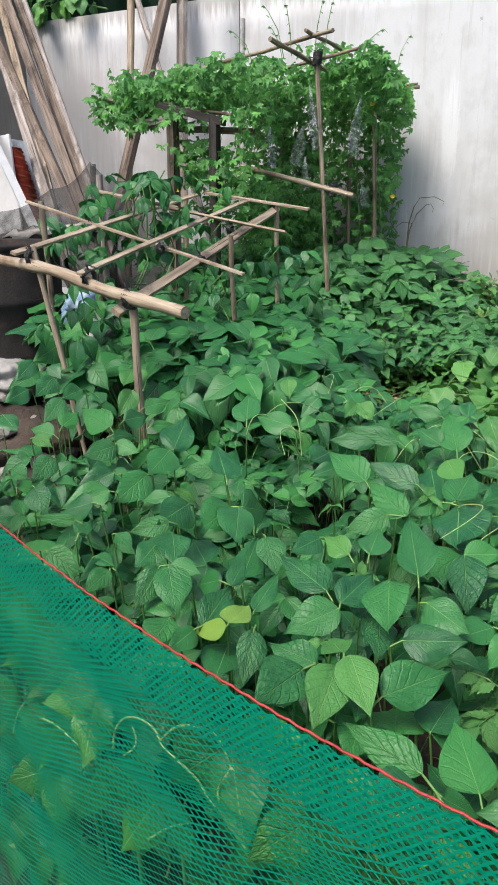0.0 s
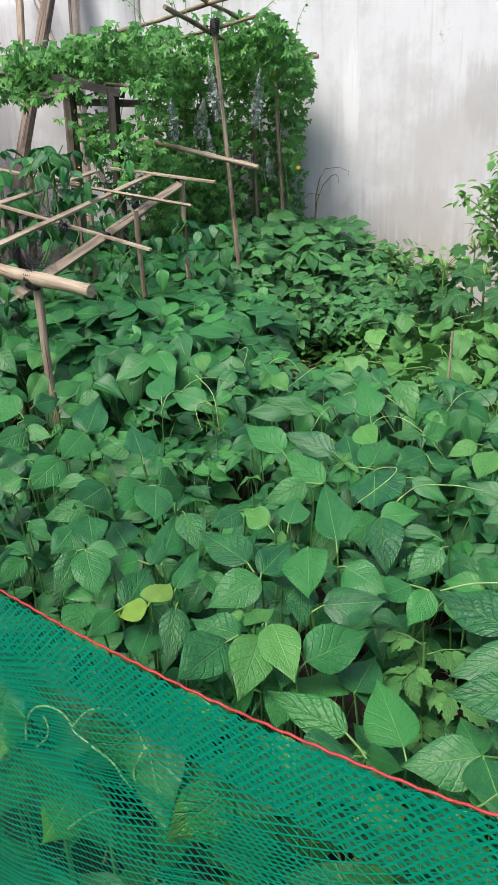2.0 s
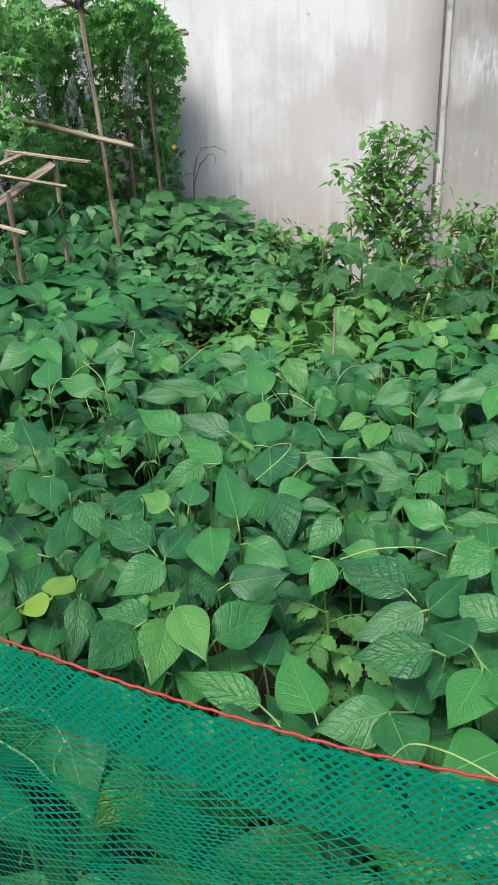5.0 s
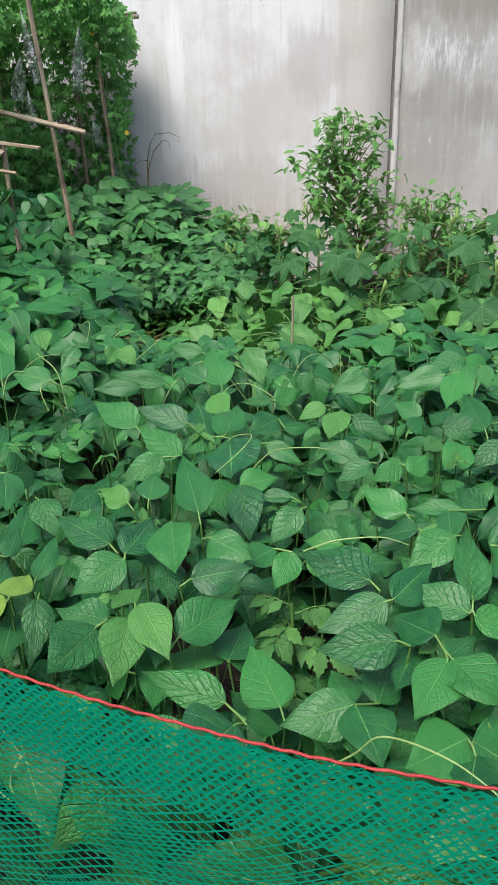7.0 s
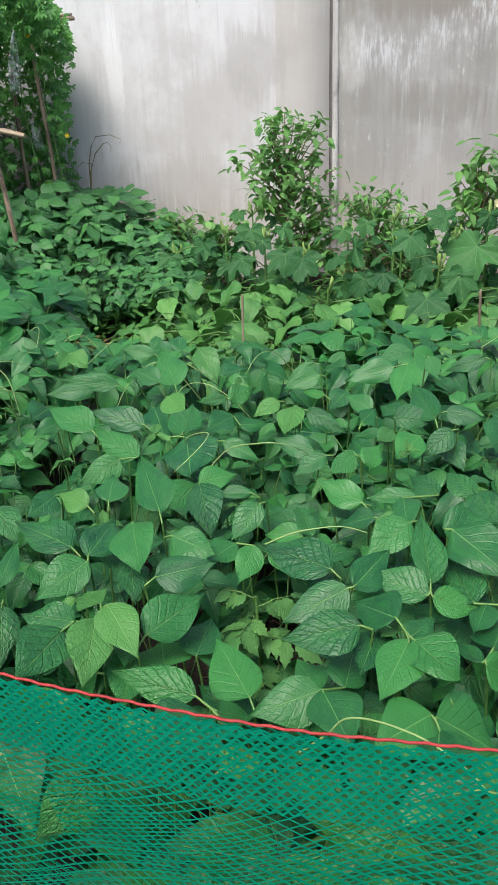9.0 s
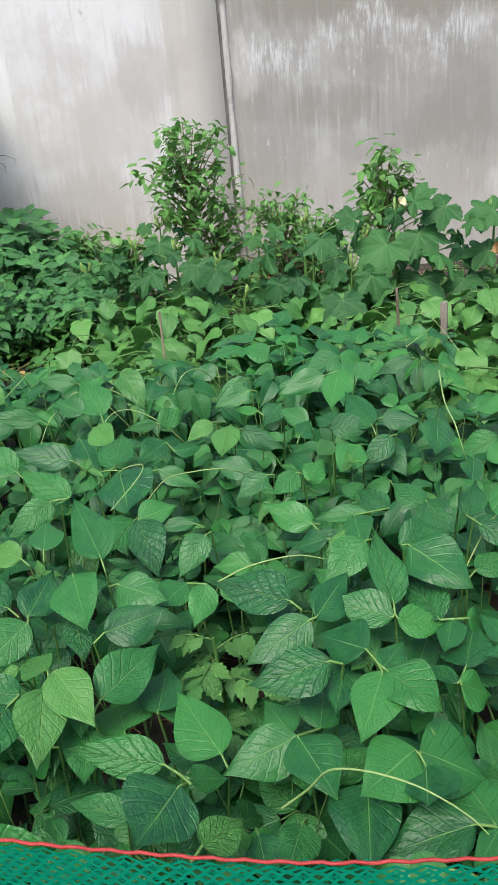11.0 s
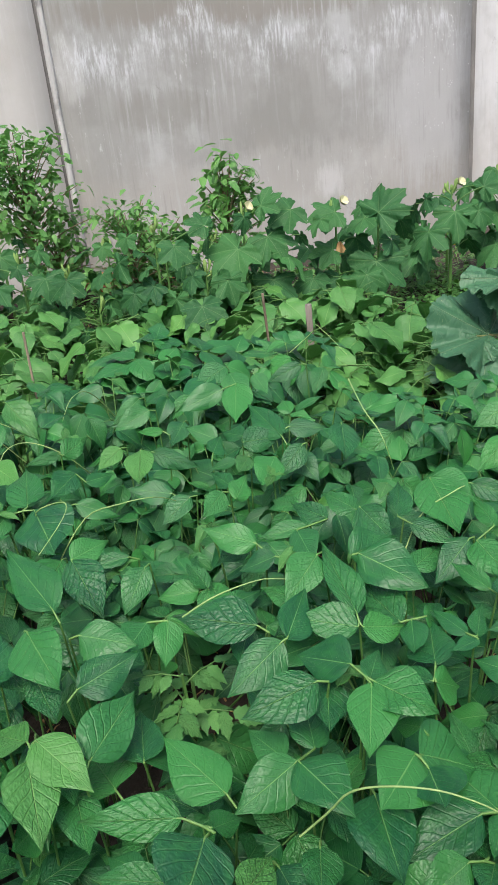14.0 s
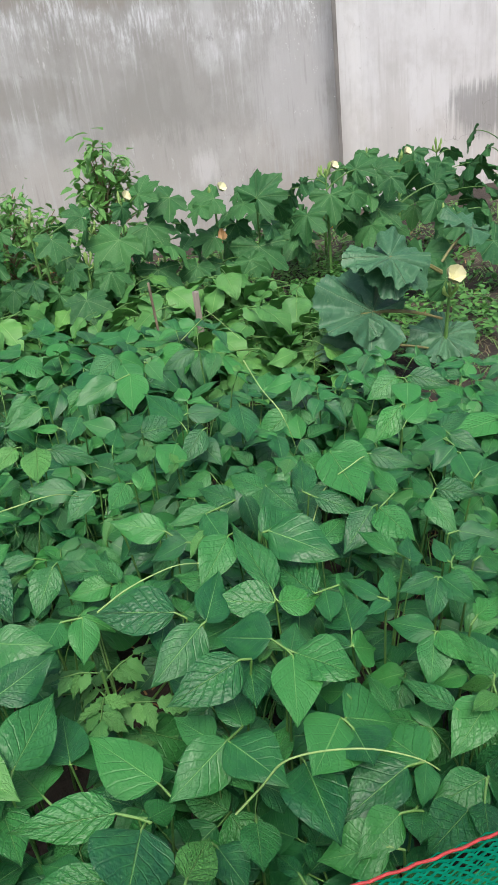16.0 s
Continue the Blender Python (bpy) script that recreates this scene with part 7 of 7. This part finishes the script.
for x, y, dx, h in ((-2.45, 5.3, -0.18, 0.32), (-2.35, 5.2, -0.05, 0.28), (-2.22, 5.3, 0.06, 0.3), (-2.1, 5.2, 0.05, 0.26), (-2.55, 5.5, -0.12, 0.22), (-1.95, 5.5, 0.16, 0.12), (-3.98, 5.2, -0.12, 0.10), (-2.75, 5.4, -0.2, 0.2), (-1.9, 6.2, 0.1, 0.2)):
    bm = bmesh.new()
    z0 = 2.12 if x < -3.5 else 2.33
    tip = Vector((x + dx, y, z0 + h))
    tube(bm, [(x, y, z0 - 0.05), (x + dx * 0.3, y, z0 + h * 0.45), (x + dx * 0.75, y, z0 + h * 0.85), tip, tip + Vector((dx * 0.2, 0, -0.03))], [0.0035, 0.003, 0.0025, 0.002, 0.001], 4, False)
    for k in range(4):
        add_hand(bm, GOURD_FEW, Matrix.Translation(Vector((x, y, z0)).lerp(tip, 0.35 + 0.2 * k)) @ Matrix.Rotation(k * 2.2, 4, "Z") @ Matrix.Rotation(-0.6, 4, "X") @ Matrix.Scale(0.02, 4), rv, 0.3, 0.05, (1.0,))
    part("tendril", bm, M_GOURD, vine, "young shoot reaching into the air")
for p in ((-1.98, 5.9, 2.02), (-2.9, 5.6, 1.98), (-3.0, 5.35, 1.6), (-1.9, 6.3, 1.35), (-3.25, 5.1, 1.40), (-2.1, 6.25, 2.3), (-2.7, 5.5, 2.05)):
    bm = bmesh.new()
    petals(bm, Vector(p), (0.2, -0.8, 0.5), 0.022, 5, 70)
    part("flower", bm, M_YFLOWER, vine, "small yellow flower")


def hanging_bag(at, length, width, seed):
    """A clear plastic bag tied at the top, which wraps a young fruit."""
    rng, bm = random.Random(seed), bmesh.new()
    rings = []
    for i in range(9):
        f = i / 8
        w = width * (0.15 + 0.85 * min(f * 2.2, 1)) * (1 - 0.5 * max(f - 0.75, 0))
        rings.append([bm.verts.new((w * math.cos(a) * (1 + 0.3 * noise.noise((a, f * 4, seed))), w * 0.5 * math.sin(a) * (1 + 0.4 * noise.noise((a, f * 4, seed + 5))), -length * f)) for a in (6.2832 * k / 12 for k in range(12))])
    for p, q in zip(rings, rings[1:]):
        for k in range(12):
            bm.faces.new((p[k], p[(k + 1) % 12], q[(k + 1) % 12], q[k]))
    ob = thing("clear_bag", "clear plastic bag tied round a hanging fruit", "plastic bag", at, "bags hung on the arbour", data=mesh_of("clear_bag", bm, M_CLEAR))
    ob.rotation_euler = (rng.uniform(-0.1, 0.1), rng.uniform(-0.25, 0.25), rng.uniform(0, 3))


for k, (p, l, w) in enumerate((((-1.97, 5.6, 2.03), 0.40, 0.055), ((-2.23, 5.25, 2.1), 0.44, 0.055), ((-2.38, 5.5, 1.85), 0.28, 0.05), ((-2.6, 5.4, 1.86), 0.30, 0.05), ((-2.12, 6.15, 1.46), 0.20, 0.05), ((-2.40, 5.6, 1.65), 0.25, 0.05))):
    hanging_bag(p, l, w, k)

# ---- growth and shade cloth above the wall ----
bm = bmesh.new()
rows = [[bm.verts.new((-8.0 + i * 0.14, WALL_Y + 0.45 + 0.05 * math.sin(i * 0.8), WALL_H - 3.3 + 4.35 * j + 0.04 * math.sin(i * 0.5 + j))) for i in range(29)] for j in range(2)]
for i in range(28):
    bm.faces.new((rows[0][i], rows[0][i + 1], rows[1][i + 1], rows[1][i]))
bmesh.ops.solidify(bm, geom=bm.faces[:], thickness=0.004)
thing("shade_cloth", "dark green shade cloth stretched behind the wall", "shade cloth", data=mesh_of("shade_cloth", bm, M_SHADE))
creeper = thing("wall_creeper", "broad-leaved creeper hanging over the wall top", "creeper", (-6.3, WALL_Y - 0.05, WALL_H))
bm = bmesh.new()
tube(bm, arc((-0.9, 0.2, 0.1), (0.7, 0.1, 0.05), 0.1, 8), 0.008, 5)
part("stem", bm, M_STEM, creeper)
for i in range(46):
    m = Matrix.Translation((R.uniform(-1.0, 0.75), R.uniform(-0.12, 0.2), R.uniform(0.08, 0.42) - (0.05 if i % 9 == 0 else 0))) @ Matrix.Rotation(math.pi + R.uniform(-0.7, 0.7), 4, "Z") @ Matrix.Rotation(-radians(R.uniform(35, 85)), 4, "X") @ Matrix.Scale(R.uniform(0.14, 0.22), 4)
    part("leaf", R.choice(MESH_GREENS), None, creeper).matrix_basis = m

# ---- beans climbing the trellis ----
rc = random.Random(15)
for k, (x, y, z0, z1) in enumerate(((-2.62, 3.2, 0.2, 1.0), (-2.62, 3.65, 0.8, 1.48), (-2.5, 3.75, 0.95, 1.5), (-2.72, 3.8, 0.95, 1.42), (-3.05, 3.6, 0.9, 1.25), (-2.3, 3.1, 0.2, 0.9), (-2.35, 4.1, 0.3, 1.15), (-2.6, 3.9, 0.2, 1.55), (-2.1, 3.7, 0.2, 1.0), (-2.0, 4.2, 0.3, 1.1), (-2.3, 2.8, 0.1, 0.9), (-2.9, 3.7, 0.2, 1.05), (-2.75, 4.2, 0.2, 1.2), (-3.25, 3.7, 0.2, 1.18), (-2.5, 4.4, 0.2, 1.25))):
    plant = thing("climbing_bean", "bean vine climbing the bamboo trellis", "bean plant", (x, y, 0), "climbing beans")
    bm = bmesh.new()
    pts = [(0.06 * math.cos(i * 1.3), 0.06 * math.sin(i * 1.3), -0.05 + z1 * i / 14) for i in range(15)]
    tube(bm, pts, 0.004, 5)
    part("stem", bm, M_STEM, plant)
    for i in range(13):
        p = Vector((rc.gauss(0, 0.15), rc.gauss(0, 0.13), z1 - (z1 - z0 - 0.2) * rc.random() ** 1.4))
        for q, m in enumerate(set_of(p, rc.uniform(0, 6.28), rc.uniform(20, 60), rc.uniform(0.09, 0.14), rc)):
            part("leaflet", rc.choice(MESH_SIDE if q else MESH_TIP), None, plant).matrix_basis = m

pods = thing("bean_pods", "long thin green bean pods hanging from the trellis", "bean pods")
for k in range(6):
    x, y, l = -2.58 + rc.uniform(-0.08, 0.08), 3.66 + rc.uniform(-0.08, 0.08), rc.uniform(0.22, 0.42)
    bm = bmesh.new()
    tube(bm, [(x, y, 1.42), (x + 0.02, y, 1.42 - l * 0.4), (x + rc.uniform(-0.04, 0.04), y, 1.42 - l * 0.8), (x + rc.uniform(-0.06, 0.06), y, 1.42 - l)], [0.003, 0.0048, 0.0048, 0.002], 6)
    part("pod", bm, M_STEM, pods)

# a dry vine curling up by the wall
dry = thing("dry_twig", "bare curling dry vine by the wall", "twig", (-1.93, 6.9, 0))
for k, (dx, top, over) in enumerate(((0.10, 1.34, 0.22), (0.04, 1.12, -0.14), (0.16, 1.28, 0.07))):
    bm = bmesh.new()
    tube(bm, [(0, 0, -0.05), (0.0, 0, 0.8), (dx * 0.15, 0, top - 0.22), (dx * 0.5, 0, top - 0.08), (dx, 0, top), (dx + over * 0.6, 0, top + 0.01), (dx + over, 0, top - 0.03), (dx + over - 0.01, 0, top - 0.07)], [0.007, 0.007, 0.006, 0.005, 0.004, 0.003, 0.0025, 0.002], 5)
    part("twig", bm, M_WOODY, dry)

# ---- stakes, tendrils and small things in the bed ----
bm, at = board_at((1.02, 3.45, 0.54), (1.03, 3.45, -0.15), 0.038, 0.03, 0.4)
thing("wooden_stake", "short grey weathered stake in the bed", "stake", data=mesh_of("wooden_stake", bm, M_GREYWOOD, False)).matrix_basis = at
for a, b, r, m in (((0.81, 3.5, 0.62), (0.84, 3.5, -0.1), 0.007, M_OLDBAM), ((-0.31, 3.6, 0.60), (-0.32, 3.6, -0.1), 0.006, M_OLDBAM)):
    bm, at = cane_at(a, b, r, 0, 0, 6)
    thing("thin_stake", "thin brown stick stuck in the soil", "stake", group="sticks in the bed", data=mesh_of("thin_stake", bm, m)).matrix_basis = at
for k, pts in enumerate((((-0.080, 1.215, 0.620), (-0.028, 1.205, 0.650), (0.023, 1.198, 0.665), (0.069, 1.193, 0.670), (0.117, 1.201, 0.650)),
                         ((-0.014, 0.831, 0.500), (0.024, 0.814, 0.550), (0.048, 0.793, 0.600), (0.085, 0.765, 0.625), (0.132, 0.732, 0.635), (0.164, 0.705, 0.635), (0.194, 0.687, 0.620), (0.214, 0.674, 0.600)),
                         ((0.468, 1.718, 0.800), (0.428, 1.549, 0.790), (0.424, 1.464, 0.770), (0.431, 1.438, 0.730), (0.459, 1.462, 0.660)),
                         ((0.62, 2.6, 0.60), (0.7, 2.55, 0.68), (0.66, 2.4, 0.74), (0.7, 2.2, 0.66)))):
    runner(pts, "pale curling bean runner above the leaves")

rr = random.Random(37)
for k in range(16):
    y = rr.uniform(1.35, 3.0)
    x = rr.uniform(-0.36 * y - 0.2, 0.26 * y + 0.1)
    if in_bed(x, y) and math.hypot(x + 0.1, y - 1.25) > 0.3:
        turn, reach, h = rr.uniform(0, 6.28), rr.uniform(0.16, 0.32), rr.uniform(0.55, 0.61)
        way, side = Vector((math.cos(turn), math.sin(turn), 0)), Vector((-math.sin(turn), math.cos(turn), 0)) * rr.uniform(-0.08, 0.08)
        p = Vector((x, y, h))
        runner((p - way * 0.05 - Vector((0, 0, 0.12)), p + way * reach * 0.15 - Vector((0, 0, 0.01)), p + way * reach * 0.45 + side + Vector((0, 0, 0.04)), p + way * reach * 0.75 + side + Vector((0, 0, 0.035)), p + way * reach - Vector((0, 0, 0.03))), "pale curling bean runner above the leaves", 0.0019)

tomato = thing("tomato_seedling", "small tomato seedling with toothed leaves", "seedling", (-0.10, 1.20, 0))
rt, MESH_TOMATO = random.Random(4), []
for k in range(4):
    bm = bmesh.new()
    add_leaf(bm, ((0, 0.03), (0.10, 0.20), (0.17, 0.17), (0.30, 0.31), (0.37, 0.24), (0.50, 0.29), (0.58, 0.19), (0.70, 0.20), (0.78, 0.10), (1, 0.01)), Matrix(), rt, 4, rt.uniform(0.1, 0.5), rt.uniform(0.1, 0.4))
    MESH_TOMATO.append(mesh_of("leaflet", bm, M_TOMATO))
bm = bmesh.new()
tube(bm, [(0, 0, -0.05), (0.01, 0, 0.25), (0, -0.01, 0.52)], [0.006, 0.005, 0.003], 6)
part("stem", bm, M_STEM, tomato)
for i in range(12):
    yaw, h = i * 2.4, 0.28 + 0.021 * i
    reach = 0.115 - 0.004 * i
    d = Vector((-math.sin(yaw), math.cos(yaw), 0.25))
    a = Vector((0, -0.005, h))
    bm = bmesh.new()
    tube(bm, [a, a + d * reach * 0.5, a + d * reach + Vector((0, 0, -0.012))], [0.0019, 0.0016, 0.001], 4, False)
    frond = part("leaf_stalk", bm, M_STEM, tomato)
    for k in range(7):
        side = 0 if k == 6 else (1 if k % 2 else -1)
        p = a + d * reach * (0.3 + 0.23 * (k // 2)) + Vector((0, 0, -0.004 * (k // 2)))
        m = Matrix.Translation(p) @ Matrix.Rotation(yaw + side * 1.15, 4, "Z") @ Matrix.Rotation(-radians(rt.uniform(-5, 40)), 4, "X") @ Matrix.Rotation(radians(rt.uniform(-25, 25)), 4, "Y") @ Matrix.Scale(rt.uniform(0.038, 0.056) * (1.25 if k == 6 else 1), 4)
        part("leaflet", rt.choice(MESH_TOMATO), None, frond).matrix_basis = m

for i, (x, y) in enumerate(((-0.25, 6.75), (-0.1, 6.85), (0.32, 6.85), (0.42, 6.9), (0.36, 6.7), (1.1, 6.6), (1.02, 6.75), (-0.9, 6.9))):
    bm = bmesh.new()
    box(bm, (-0.1, -0.05, -0.035), (0.1, 0.05, 0.035))
    for v in bm.verts:
        v.co += Vector((R.uniform(-0.02, 0.02), R.uniform(-0.012, 0.012), R.uniform(-0.01, 0.01)))
    bmesh.ops.bevel(bm, geom=bm.edges[:], offset=0.008, segments=1, affect="EDGES")
    ob = thing("brick", "broken red brick lying at the wall foot", "brick", (x, y, 0.14 + 0.03 * (i % 2)), "bricks at the wall foot", data=mesh_of("brick", bm, M_BRICK, False))
    ob.rotation_euler = (R.uniform(-0.2, 0.2), R.uniform(-0.2, 0.2), R.uniform(0, 3))
heap = new("soil_heap", mesh_of("soil_heap", lump(0.5, 12, 0.3), M_SOIL))
heap.location = (0.3, 6.85, 0.0)
heap.scale = (2.6, 0.6, 0.75)
tagged(heap, "low heap of soil along the wall foot", "soil heap", kind="structure")
bm, at = board_at((2.86, 5.6, 0.30), (3.14, 5.62, 0.27), 0.06, 0.012, 0.3)
thing("yellow_plastic_strip", "bright yellow plastic scrap among the okra", "plastic scrap", data=mesh_of("yellow_plastic_strip", bm, M_BRIGHTY, False)).matrix_basis = at
